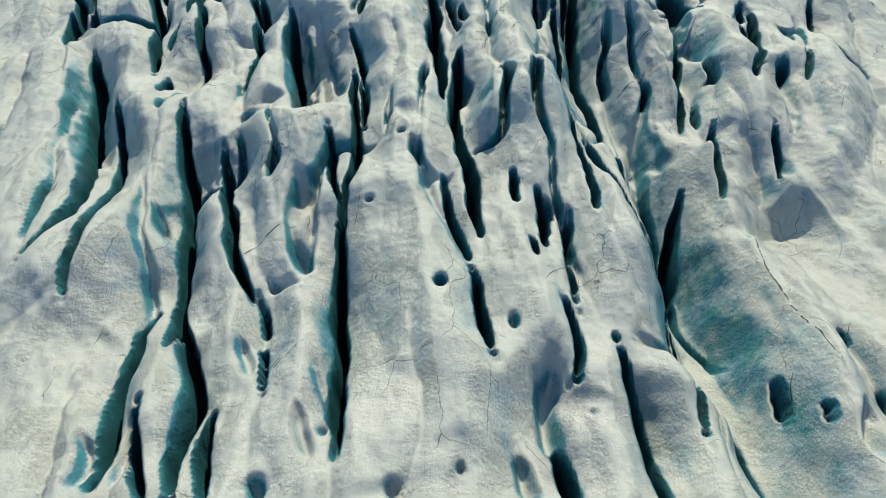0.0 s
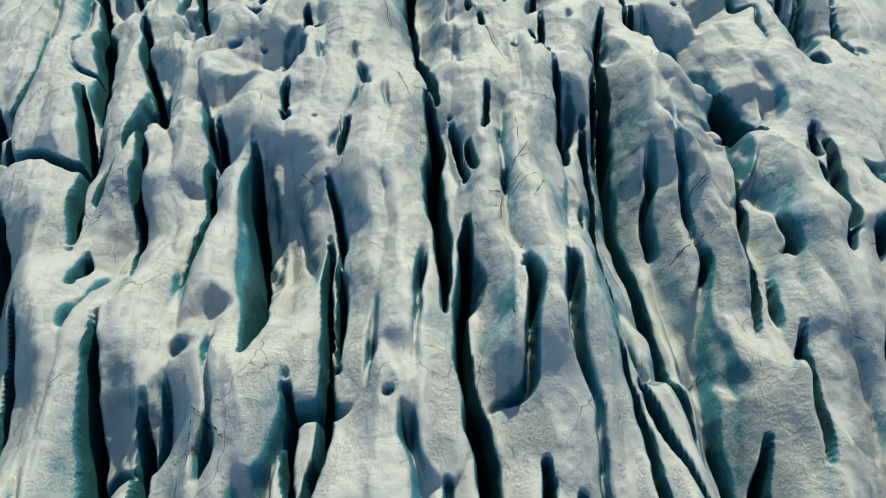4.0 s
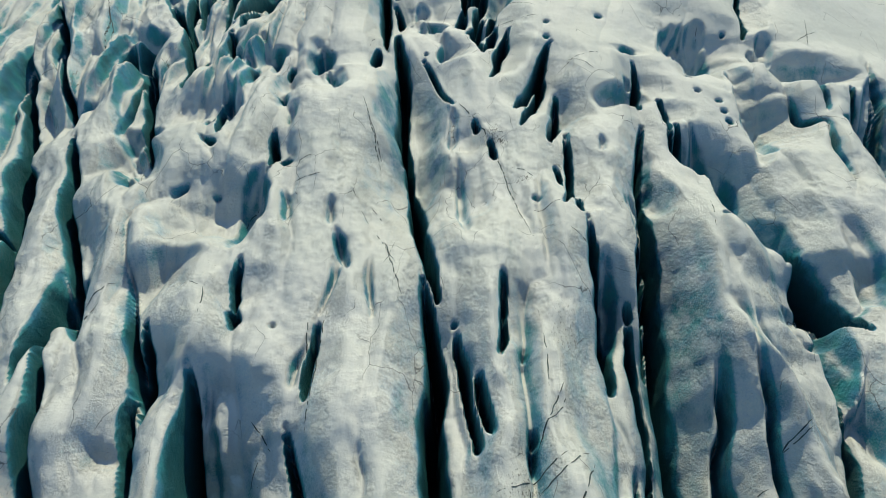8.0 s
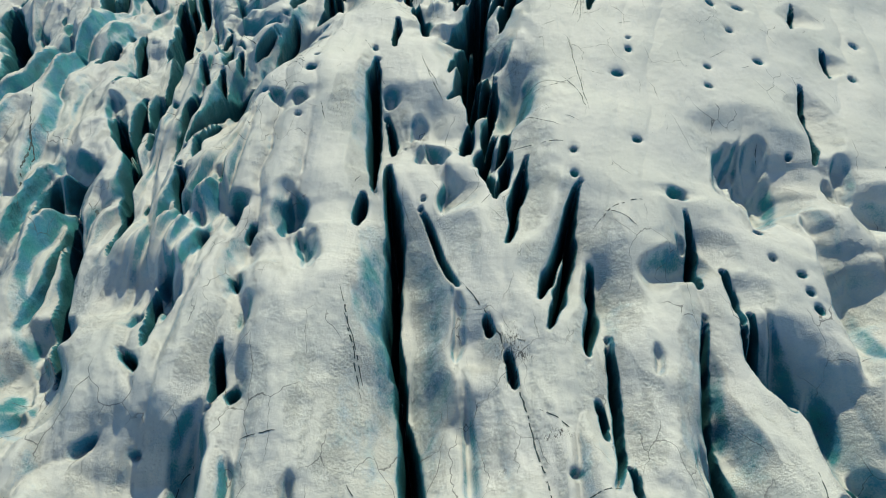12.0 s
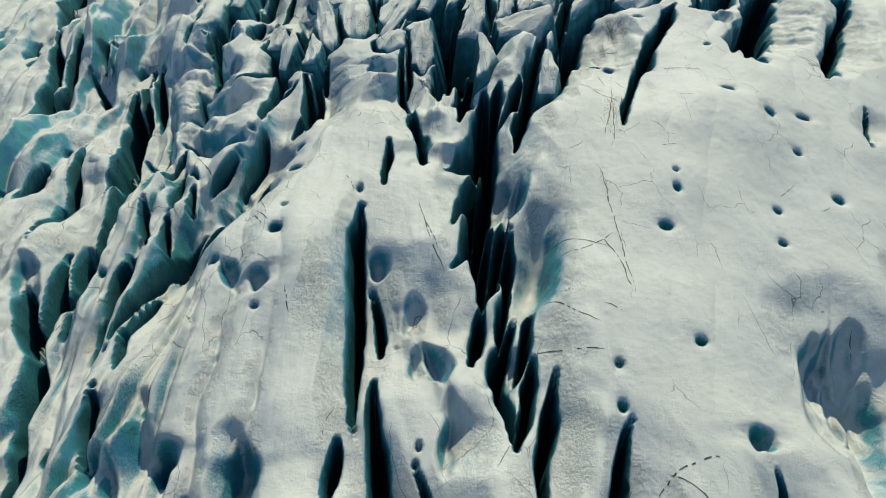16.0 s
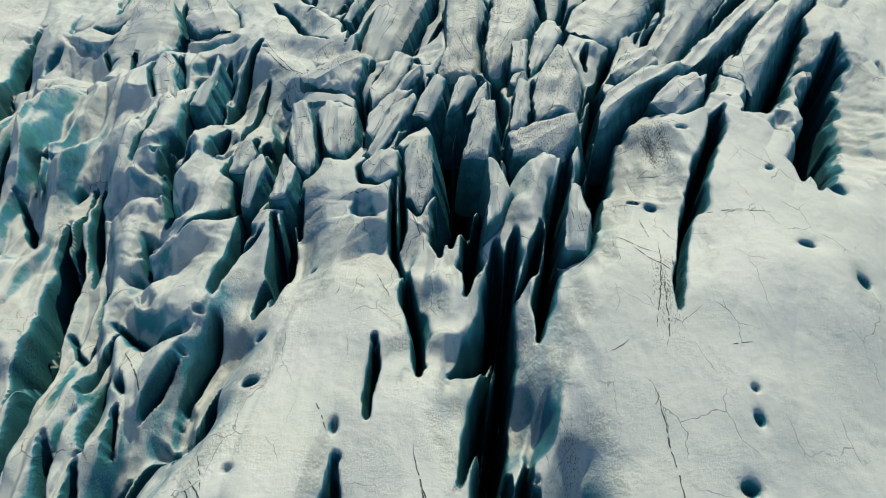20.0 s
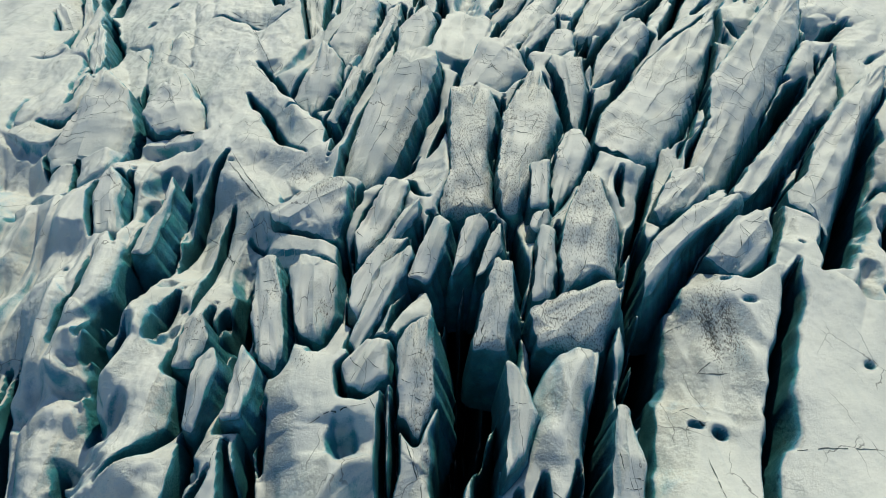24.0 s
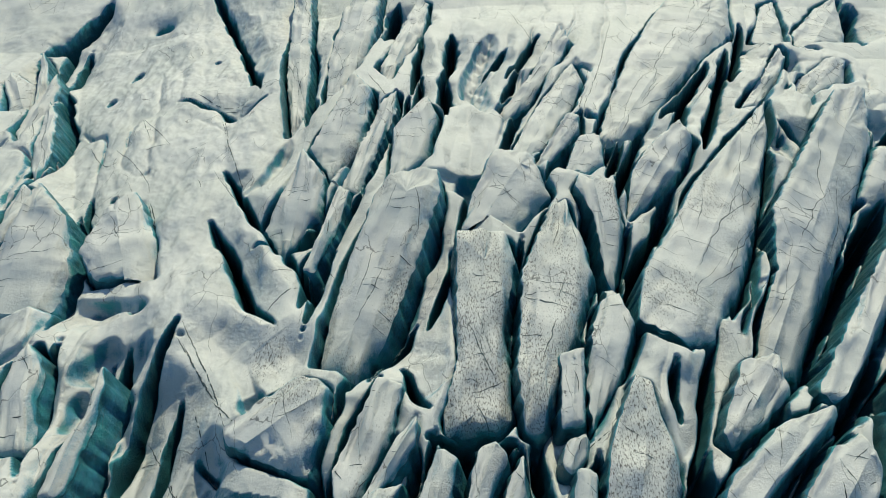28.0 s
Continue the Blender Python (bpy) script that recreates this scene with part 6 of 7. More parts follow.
crack(0.3, (-30.1, 294.9), (-27.7, 290.0), (-26.6, 287.0))
crack(0.6, (-6.3, 336.0), (2.2, 337.1))
crack(0.5, (59.8, 332.0), (61.9, 325.3))
crack(0.5, (-70.4, 339.0), (-63.4, 337.6))
crack(0.6, (-57.0, 357.1), (-51.6, 358.1))
crack(0.5, (-23.6, 316.4), (-19.6, 317.3))

# blocks that stand free between the crevasses: rise, grit, outline
ice_slab(0.3, 0.0, (-6.8, 335.6), (1.0, 337.0), (1.7, 332.2), (-2.2, 317.8), (-6.2, 305.0), (-9.9, 297.7), (-15.4, 299.3), (-14.9, 305.6), (-12.9, 317.1), (-9.6, 330.9))
ice_slab(0.2, 0.0, (-22.8, 350.4), (-16.3, 376.2), (-11.8, 370.2), (-13.1, 351.4), (-17.8, 341.3))
ice_slab(0.0, 0.0, (-27.6, 329.3), (-23.0, 348.0), (-18.2, 340.2), (-18.0, 331.8), (-23.4, 321.5))
ice_slab(0.6, 0.2, (3.2, 320.8), (10.8, 321.7), (12.1, 317.1), (9.5, 304.2), (9.8, 290.7), (7.6, 288.7), (1.0, 288.4), (0.7, 290.5), (2.7, 298.2), (2.9, 308.5))
ice_slab(0.9, 0.2, (12.4, 313.9), (18.2, 328.1), (21.2, 330.5), (22.8, 320.1), (22.9, 313.7), (18.3, 301.4), (12.3, 288.1), (10.2, 288.3), (9.8, 295.6))
ice_slab(0.2, 0.0, (10.5, 343.6), (17.7, 342.3), (19.5, 332.9), (12.9, 324.1), (8.4, 329.4), (3.8, 323.3), (5.7, 331.5))
ice_slab(0.2, 0.0, (24.1, 336.4), (30.0, 333.5), (29.8, 324.8), (26.0, 312.2), (24.7, 313.7), (24.8, 326.6), (22.7, 333.6))
ice_slab(0.4, 0.0, (42.6, 334.5), (66.8, 364.7), (63.6, 353.4), (51.8, 327.6), (43.1, 311.0), (36.7, 302.1), (32.0, 300.4), (26.0, 304.1), (29.2, 313.7), (35.8, 323.5))
ice_slab(0.5, 0.0, (61.8, 340.3), (76.9, 361.1), (85.9, 364.7), (80.4, 349.2), (66.8, 326.9), (56.0, 311.6), (47.7, 298.4), (43.8, 297.0), (39.5, 296.0), (45.3, 308.3), (49.9, 315.8), (53.0, 327.7))
ice_slab(0.3, 0.0, (84.2, 341.8), (80.5, 329.3), (74.6, 316.9), (69.5, 315.6), (60.8, 305.0), (54.0, 297.5), (48.8, 292.7), (46.4, 294.0), (52.7, 302.0), (67.8, 320.2))
ice_slab(0.2, 0.0, (31.3, 282.1), (39.6, 288.9), (47.2, 291.2), (47.0, 289.7), (40.3, 284.4), (34.2, 279.0), (29.1, 272.5), (27.1, 271.0), (28.6, 277.1))
ice_slab(0.3, 0.2, (19.1, 286.0), (23.6, 294.9), (25.6, 294.1), (27.1, 284.1), (25.0, 275.0), (21.7, 274.7), (16.8, 271.1), (17.2, 278.8))
ice_slab(0.1, 0.0, (15.0, 283.1), (17.4, 283.0), (16.6, 275.5), (15.2, 270.8), (12.5, 270.1), (13.9, 277.2))
ice_slab(0.0, 0.0, (14.5, 286.9), (17.0, 287.6), (16.9, 284.7), (14.6, 282.5), (13.7, 283.5))
ice_slab(0.0, 0.0, (15.6, 298.8), (18.9, 299.9), (17.6, 289.2), (14.3, 288.3))
ice_slab(0.1, 0.0, (21.9, 307.7), (25.4, 309.6), (26.5, 303.9), (22.9, 295.6), (18.0, 288.4), (18.2, 294.3), (19.9, 301.4))
ice_slab(0.1, 0.0, (-11.4, 284.0), (-9.4, 288.9), (-6.8, 295.9), (-3.5, 295.7), (-4.9, 287.9), (-8.6, 279.9), (-10.5, 278.3))
ice_slab(0.0, 0.0, (-8.5, 279.5), (-4.8, 286.5), (-1.8, 290.6), (-1.9, 286.6), (-4.6, 282.9), (-7.8, 278.3))
ice_slab(0.1, 0.0, (-10.9, 274.7), (-7.4, 281.1), (-3.1, 282.5), (-5.2, 277.7), (-7.9, 270.4), (-9.5, 267.6), (-10.9, 269.5))
ice_slab(0.1, 0.0, (-3.6, 275.2), (0.2, 286.1), (2.7, 285.0), (1.6, 279.1), (-0.3, 274.5), (-1.4, 273.7))
ice_slab(0.2, 0.0, (-20.6, 293.7), (-16.3, 296.5), (-12.4, 295.1), (-12.4, 289.3), (-14.0, 283.6), (-17.5, 284.7), (-23.7, 287.8), (-25.0, 289.8))
ice_slab(-0.4, 0.0, (4.7, 286.1), (6.8, 287.0), (8.4, 285.6), (5.0, 278.4), (2.3, 275.2), (3.4, 280.8))
ice_slab(-0.3, 0.0, (7.9, 282.3), (9.9, 285.8), (9.8, 280.6), (6.9, 275.9), (5.5, 275.1))
ice_slab(0.0, 0.2, (8.2, 276.3), (10.7, 275.5), (10.6, 269.6), (8.8, 262.5), (4.3, 262.6), (6.3, 269.5))
ice_slab(0.2, 0.2, (11.9, 268.7), (17.8, 271.4), (23.8, 273.3), (24.2, 269.5), (22.9, 266.7), (20.7, 262.4), (12.4, 262.5))
ice_slab(0.2, 0.0, (-69.5, 331.3), (-68.5, 342.2), (-60.5, 333.1), (-56.5, 321.7), (-56.8, 314.1), (-64.7, 312.6), (-69.5, 310.8), (-72.3, 316.1), (-70.3, 324.2))
ice_slab(0.0, 0.0, (-82.7, 360.5), (-90.1, 387.5), (-84.9, 380.0), (-78.5, 362.3), (-77.4, 351.9))
ice_slab(0.0, 0.0, (37.8, 345.3), (45.3, 352.9), (47.2, 348.0), (42.3, 339.1), (34.8, 330.8), (29.9, 325.5), (33.3, 338.5))
ice_slab(0.0, 0.0, (20.0, 361.3), (31.4, 383.8), (32.5, 374.2), (21.7, 348.3), (14.5, 339.8), (13.9, 345.8))
ice_slab(0.0, 0.0, (-7.4, 355.4), (-0.9, 366.2), (1.5, 359.9), (-0.6, 345.4), (-7.7, 337.2))
ice_slab(0.1, 0.0, (-16.0, 339.0), (-13.2, 352.5), (-9.8, 367.0), (-7.0, 370.6), (-6.9, 362.9), (-9.8, 351.0), (-12.7, 336.3), (-13.9, 337.1))
ice_slab(-0.4, 0.0, (-19.7, 317.3), (-17.9, 323.6), (-15.9, 337.8), (-13.7, 336.7), (-14.9, 328.3), (-17.9, 317.2))
ice_slab(0.2, 0.0, (-12.1, 384.6), (-9.1, 402.2), (-4.0, 429.6), (-0.5, 428.2), (-1.5, 409.2), (-6.6, 390.3), (-9.2, 377.9))
ice_slab(0.2, 0.0, (-22.8, 369.1), (-24.7, 394.1), (-23.5, 419.7), (-18.6, 437.0), (-13.5, 432.8), (-13.9, 407.5), (-16.2, 388.7), (-19.8, 373.9))
ice_slab(0.0, 0.0, (-33.4, 385.9), (-36.3, 414.1), (-38.3, 437.9), (-33.6, 436.8), (-30.6, 412.2), (-27.6, 384.5), (-26.8, 367.2), (-27.9, 357.9))
ice_slab(0.2, 0.0, (12.6, 362.3), (21.1, 377.6), (29.4, 397.2), (31.4, 397.1), (31.8, 391.6), (26.9, 380.3), (19.8, 366.8), (14.1, 359.8))
ice_slab(0.1, 0.0, (17.4, 341.4), (24.9, 356.0), (27.6, 355.9), (27.2, 351.7), (23.4, 345.9), (18.6, 339.7))
ice_slab(0.3, 0.0, (29.6, 349.6), (33.5, 361.5), (43.7, 386.4), (54.8, 409.2), (65.9, 427.7), (82.0, 428.8), (74.0, 402.5), (61.9, 387.2), (50.9, 371.8), (41.3, 357.0), (35.5, 350.6))
ice_slab(0.1, 0.0, (25.9, 348.7), (30.8, 350.6), (30.0, 341.2), (25.9, 337.8), (22.4, 339.5))
ice_slab(0.0, 0.0, (60.7, 362.4), (71.7, 378.9), (81.9, 394.3), (81.8, 389.2), (74.4, 376.3), (64.2, 362.6))
ice_slab(0.1, 0.0, (75.8, 373.8), (89.6, 387.2), (94.6, 386.5), (90.6, 377.1), (79.8, 369.1), (74.2, 367.2))
ice_slab(0.2, 0.0, (89.2, 404.6), (103.6, 423.2), (113.4, 431.8), (108.2, 413.9), (102.7, 400.0), (95.8, 400.1), (86.3, 394.9))
ice_slab(0.1, 0.0, (76.9, 399.0), (89.3, 424.6), (94.7, 428.6), (89.5, 408.7), (86.5, 398.5), (81.2, 396.0))
ice_slab(0.0, 0.0, (-108.8, 401.4), (-108.9, 407.2), (-100.2, 401.3), (-96.5, 389.2), (-101.8, 387.7))
ice_slab(0.0, 0.0, (-96.5, 389.2), (-106.9, 420.1), (-102.6, 413.3), (-97.6, 401.2), (-94.6, 387.0))
ice_slab(0.0, 0.0, (-94.9, 376.9), (-95.7, 389.0), (-96.1, 405.0), (-92.3, 397.7), (-89.2, 381.9), (-89.0, 368.4))
ice_slab(0.0, 0.0, (-77.0, 341.3), (-76.3, 347.5), (-73.8, 346.0), (-73.3, 340.5), (-74.1, 334.9), (-75.9, 335.2))
ice_slab(0.2, 0.0, (-55.4, 297.9), (-55.3, 302.5), (-54.2, 305.1), (-52.1, 303.1), (-50.5, 300.1), (-50.2, 296.5), (-47.8, 289.8), (-48.5, 288.4), (-52.1, 288.7))
ice_slab(0.1, 0.0, (-43.7, 282.5), (-43.5, 288.0), (-41.9, 292.5), (-42.0, 300.2), (-40.8, 297.4), (-40.7, 289.3), (-41.0, 283.6), (-41.7, 282.2))
ice_slab(0.1, 0.0, (32.4, 287.8), (38.2, 298.2), (43.9, 299.7), (43.8, 294.3), (38.1, 289.0), (33.4, 286.0))
ice_slab(0.0, 0.0, (-10.6, 264.6), (-6.9, 276.3), (-2.9, 280.3), (-2.4, 278.5), (-5.8, 270.0), (-9.6, 261.8))
ice_slab(0.0, 0.0, (-56.5, 325.1), (-55.2, 334.4), (-51.3, 340.1), (-44.3, 327.6), (-41.5, 317.9), (-47.3, 319.4), (-52.3, 319.4))
ice_slab(0.3, 0.0, (55.5, 294.5), (60.8, 299.4), (65.5, 308.0), (75.3, 320.5), (86.1, 330.8), (91.4, 334.1), (87.4, 326.6), (78.1, 315.0), (67.8, 300.0), (59.1, 285.3), (57.3, 289.0), (55.1, 292.3))
ice_slab(0.2, 0.0, (37.2, 278.3), (42.9, 285.0), (48.1, 287.8), (49.5, 283.5), (46.4, 277.5), (42.0, 275.1))
ice_slab(0.0, 0.0, (-11.1, 260.6), (-8.0, 263.9), (-5.2, 263.8), (-5.0, 258.7), (-8.1, 256.5), (-10.1, 257.3))
ice_slab(0.1, 0.2, (-4.2, 254.1), (-4.5, 262.9), (-1.9, 266.8), (0.2, 267.2), (0.2, 256.2), (-1.7, 251.1))
ice_slab(-0.1, 0.0, (-24.2, 278.4), (-21.6, 279.4), (-20.0, 274.2), (-18.4, 264.4), (-19.2, 261.0), (-21.4, 262.0), (-23.4, 268.4))
ice_slab(0.0, 0.0, (-19.7, 276.4), (-17.7, 279.6), (-12.8, 278.1), (-12.4, 269.7), (-14.3, 265.1), (-17.3, 266.2))
ice_slab(-0.1, 0.0, (-24.2, 253.5), (-23.2, 263.8), (-20.9, 261.1), (-20.9, 257.8), (-21.7, 253.7))
ice_slab(-0.1, 0.0, (-28.5, 257.5), (-28.2, 261.6), (-26.1, 263.1), (-25.2, 260.5), (-26.0, 255.8), (-27.0, 252.2), (-28.5, 253.0))
ice_slab(-0.1, 0.0, (-32.4, 261.9), (-31.6, 269.1), (-29.6, 269.9), (-28.2, 266.0), (-29.6, 261.7))
ice_slab(0.2, 0.0, (7.1, 245.1), (8.2, 252.5), (8.2, 259.4), (9.8, 258.6), (11.5, 253.1), (9.7, 248.0))
ice_slab(-0.1, 0.0, (20.0, 253.7), (21.2, 253.7), (22.0, 246.2), (20.2, 240.5), (17.4, 241.6), (18.8, 248.6))

# where the ice is furrowed, and where it is smooth
ruffle(-42, 70, 26, 60, 0.32)
ruffle(-55, 160, 28, 55, 0.95)
ruffle(-24, 155, 8, 30, 0.45)
ruffle(-50, 232, 24, 58, 0.7)
ruffle(-84, 235, 26, 75, 0.75)
ruffle(60, 70, 28, 50, 0.6)
ruffle(75, 150, 25, 30, 0.6)
ruffle(8, 112, 10, 34, 0.6)
ruffle(10, 262, 14, 26, 0.7)
ruffle(60, 350, 50, 62, 0.6)
ruffle(-75, 330, 30, 60, 0.4)
ruffle(0, 75, 55, 70, 0.40)

# The lie of the glacier: it falls away from where the flight begins.
U, V = np.clip(GX / 60, -1.6, 1.6), np.clip((GY - 200) / 150, -1.4, 1.5)
BED = 2.2 - 9.41 * V - 1.14 * V**2 - 3.36 * V**3 + U * (0.62 + 2.10 * V + U * (-3.81 + 0.86 * V))
STEEP_COUNTRY = np.clip((165 - GY) / 25, 0, 1) + np.clip((GY - 150) / 20, 0, 1) * np.clip((-22 - GX) / 12, 0, 1)
ROUGH = (0.5 + 1.0 * np.clip(STEEP_COUNTRY, 0, 1)) * ripple(GX, GY / 2.5, 7.0, 21) + 0.9 * ripple(GX + 0.3 * GY, GY - 0.3 * GX, 19.0, 71) + 0.35 * ripple(GX - 0.5 * GY, GY + 0.5 * GX, 9.0, 72) + (0.07 + 0.25 * STEEP_COUNTRY) * ripple(GX, GY / 2.0, 2.6, 22) + (0.04 + 0.08 * STEEP_COUNTRY) * ripple(GX, GY / 1.5, 1.1, 23) + (0.02 + 0.03 * STEEP_COUNTRY) * ripple(GX, GY, 0.55, 24)
# Furrows that follow the openings round them: rounded backs with creases between.
flow_x, flow_y, flow_turn, flow_long = np.array(FLOW).T
coarse_x, coarse_y = np.meshgrid(np.linspace(-120, 120, 49), np.linspace(0, 440, 89))
pull = flow_long / ((coarse_x[..., None] - flow_x) ** 2 + ((coarse_y[..., None] - flow_y) * 0.7) ** 2 + 30) ** 1.5
half_turn = np.where(np.abs(flow_turn) > np.pi / 2, flow_turn - np.sign(flow_turn) * np.pi, flow_turn)
coarse_turn = (pull * half_turn).sum(-1) / pull.sum(-1)
ix, iy = np.clip((GX + 120) / 5, 0, 47.999), np.clip(GY / 5, 0, 87.999)
jx, jy = ix.astype(int), iy.astype(int)
fx, fy = ix - jx, iy - jy
TURN = (coarse_turn[jy, jx] * (1 - fx) + coarse_turn[jy, jx + 1] * fx) * (1 - fy) + (coarse_turn[jy + 1, jx] * (1 - fx) + coarse_turn[jy + 1, jx + 1] * fx) * fy
CREASE, FURROW, FINE = np.zeros_like(GX), np.zeros_like(GX), np.zeros_like(GX)
for k, deg in enumerate(range(-60, 61, 15)):
    share = np.clip(1 - np.abs(np.degrees(TURN) - deg) / 15, 0, 1)
    if deg in (-60, 60):
        share = np.where(np.sign(deg) * np.degrees(TURN) > 60, 1, share)
    c, s = math.cos(radians(deg)), math.sin(radians(deg))
    across, down = WX * c - WY * s, WX * s + WY * c
    CREASE += share * np.abs(ripple(across + 0.8 * ripple(across, down, 9.0, 36), down / 5.0, 5.2, 31))
    FURROW += share * np.abs(ripple(across, down / 5.0, 2.4, 32))
    FINE += share * (np.abs(ripple(across, down / 3.5, 0.9, 33)) + 0.6 * ripple(across, down / 3.0, 0.5, 34))
# Close-set slanting ridges, each with its steep face towards the middle of the glacier.
LEAN = GX - np.interp(GX, (-75, -50, -37, -26), (-0.10, -0.10, 0.0, 0.15)) * (GY - 210) - 2.5 * ripple(GX, GY / 2, 34.0, 61)
PHASE = LEAN / 4.4 + 0.55 * ripple(LEAN, GY / 4, 6.0, 62) + 0.25 * ripple(LEAN, GY / 3, 2.4, 63)
SAW = PHASE - np.floor(PHASE)
SAW = np.where(SAW < 0.66, SAW / 0.66, (1 - SAW) / 0.34) * np.clip(0.55 + 0.9 * ripple(LEAN, GY / 4, 7.0, 64), 0.05, 1.2)
STRIPED = np.clip((RUFFLED - 0.55) / 0.3, 0, 1) * np.clip((-20 - GX) / 8, 0, 1) * np.clip((GY - 152) / 22, 0, 1) * np.clip((330 - GY) / 30, 0, 1)
SOFT = SHOULDER ** (1 / BLEND)
SOFT = 14.0 * np.tanh(SOFT / 14.0)
gate = np.clip((RUFFLED - 0.30) / 0.35, 0, 1) * np.clip(0.6 + 1.6 * ripple(GX, GY, 13.0, 35), 0, 1)
SLOT = 11.0 * gate * np.clip(1 - CREASE / 0.085, 0, 1)
OWNER[SLOT > OPEN] = 0
OPEN = np.maximum(OPEN, SLOT)
for _ in range(2):
    SINK[1:-1, 1:-1] = (SINK[1:-1, :-2] + 2 * SINK[1:-1, 1:-1] + SINK[1:-1, 2:]) / 4
    SINK[1:-1, 1:-1] = (SINK[:-2, 1:-1] + 2 * SINK[1:-1, 1:-1] + SINK[2:, 1:-1]) / 4
for _ in range(1):
    OPEN[1:-1, 1:-1] = (OPEN[1:-1, :-2] + 2 * OPEN[1:-1, 1:-1] + OPEN[1:-1, 2:]) / 4
    OPEN[1:-1, 1:-1] = (OPEN[:-2, 1:-1] + 2 * OPEN[1:-1, 1:-1] + OPEN[2:, 1:-1]) / 4
# Melt water runs along the ridges and wears their backs smooth that way.
FORM = RISE - SOFT - FACES ** (1 / 3)
down = np.clip((GY - 215) / 25, 0, 1)
SMOOTH = FORM.copy()
for k in range(1, 13):
    SMOOTH[12:-12] += math.exp(-((k / 2.5) ** 2)) * (FORM[12 + k : len(FORM) - 12 + k] + FORM[12 - k : len(FORM) - 12 - k])
SMOOTH[12:-12] /= 1 + 2 * sum(math.exp(-((k / 2.5) ** 2)) for k in range(1, 13))
FORM = SMOOTH * (1 - down) + FORM * down
Z = BED - SINK + FORM + 2.9 * STRIPED * (SAW - 0.5) + ROUGH * 0.7 + RUFFLED * (3.6 * np.minimum(CREASE, 0.75) ** 0.8 + 0.45 * FURROW + 0.08 * FINE) + 0.012 * FINE + (0.015 + 0.03 * STEEP_COUNTRY) * ripple(WX, WY / 1.6, 1.5, 27) - OPEN * (1 + 0.10 * ripple(GX, GY, 1.4, 25)) + 0.25 * np.clip(OPEN, 0, 2) * ripple(GX, GY / 3, 1.0, 26)

gx, gy = np.gradient(Z, axis=1) / np.gradient(GX, axis=1), np.gradient(Z, axis=0) / np.gradient(GY, axis=0)
NORMAL = np.stack([-gx, -gy, np.ones_like(Z)], -1)
NORMAL /= np.linalg.norm(NORMAL, axis=-1, keepdims=True)
COORDS = np.stack([GX, GY, Z], -1).reshape(-1, 3).astype(np.float32)
NORMAL = NORMAL.reshape(-1, 3).astype(np.float32)
GRIT_FLAT = GRIT.ravel().astype(np.float32)

rows_n, cols_n = GX.shape
corner = (np.arange(rows_n - 1)[:, None] * cols_n + np.arange(cols_n - 1)[None, :]).ravel()
QUADS = np.stack([corner, corner + 1, corner + cols_n + 1, corner + cols_n], -1)
open_flat, owner_flat = OPEN.ravel()[QUADS], OWNER.ravel()[QUADS]
deepest = open_flat.argmax(1)
FACE_OWNER = np.where(open_flat.mean(1) > 0.30, owner_flat[np.arange(len(QUADS)), deepest], 0)


def sheet_mesh(name, quads):
    used, local = np.unique(quads, return_inverse=True)
    mesh = bpy.data.meshes.new(name)
    mesh.vertices.add(len(used))
    mesh.vertices.foreach_set("co", COORDS[used].ravel())
    mesh.loops.add(quads.size)
    mesh.loops.foreach_set("vertex_index", local.ravel().astype(np.int32))
    mesh.polygons.add(len(quads))
    mesh.polygons.foreach_set("loop_start", np.arange(0, quads.size, 4, dtype=np.int32))
    mesh.polygons.foreach_set("use_smooth", np.ones(len(quads), bool))
    mesh.update(calc_edges=True)
    mesh.attributes.new("grit", "FLOAT", "POINT").data.foreach_set("value", GRIT_FLAT[used])
    mesh.attributes.new("custom_normal", "FLOAT_VECTOR", "POINT").data.foreach_set("vector", NORMAL[used].ravel())
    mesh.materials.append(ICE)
    return mesh


glacier = tagged(new("ground"), "crevassed white glacier with blue-green ice in its cracks", "glacier", kind="structure")
order = np.argsort(FACE_OWNER, kind="stable")
bounds = np.searchsorted(FACE_OWNER[order], np.arange(len(OPENINGS) + 1))
for k, (name, label) in enumerate(OPENINGS):
    faces = QUADS[order[bounds[k] : bounds[k + 1]]]
    if not len(faces):
        continue
    piece = new(name, sheet_mesh(name, faces))
    piece.parent = glacier
    if label:
        tagged(piece, label)


def height(x, y):
    """The surface's height at a place."""
    i, j = int(np.searchsorted(XS, x)) - 1, int(np.searchsorted(YS, y)) - 1
    fx, fy = (x - XS[i]) / (XS[i + 1] - XS[i]), (y - YS[j]) / (YS[j + 1] - YS[j])
    return (Z[j, i] * (1 - fx) + Z[j, i + 1] * fx) * (1 - fy) + (Z[j + 1, i] * (1 - fx) + Z[j + 1, i + 1] * fx) * fy


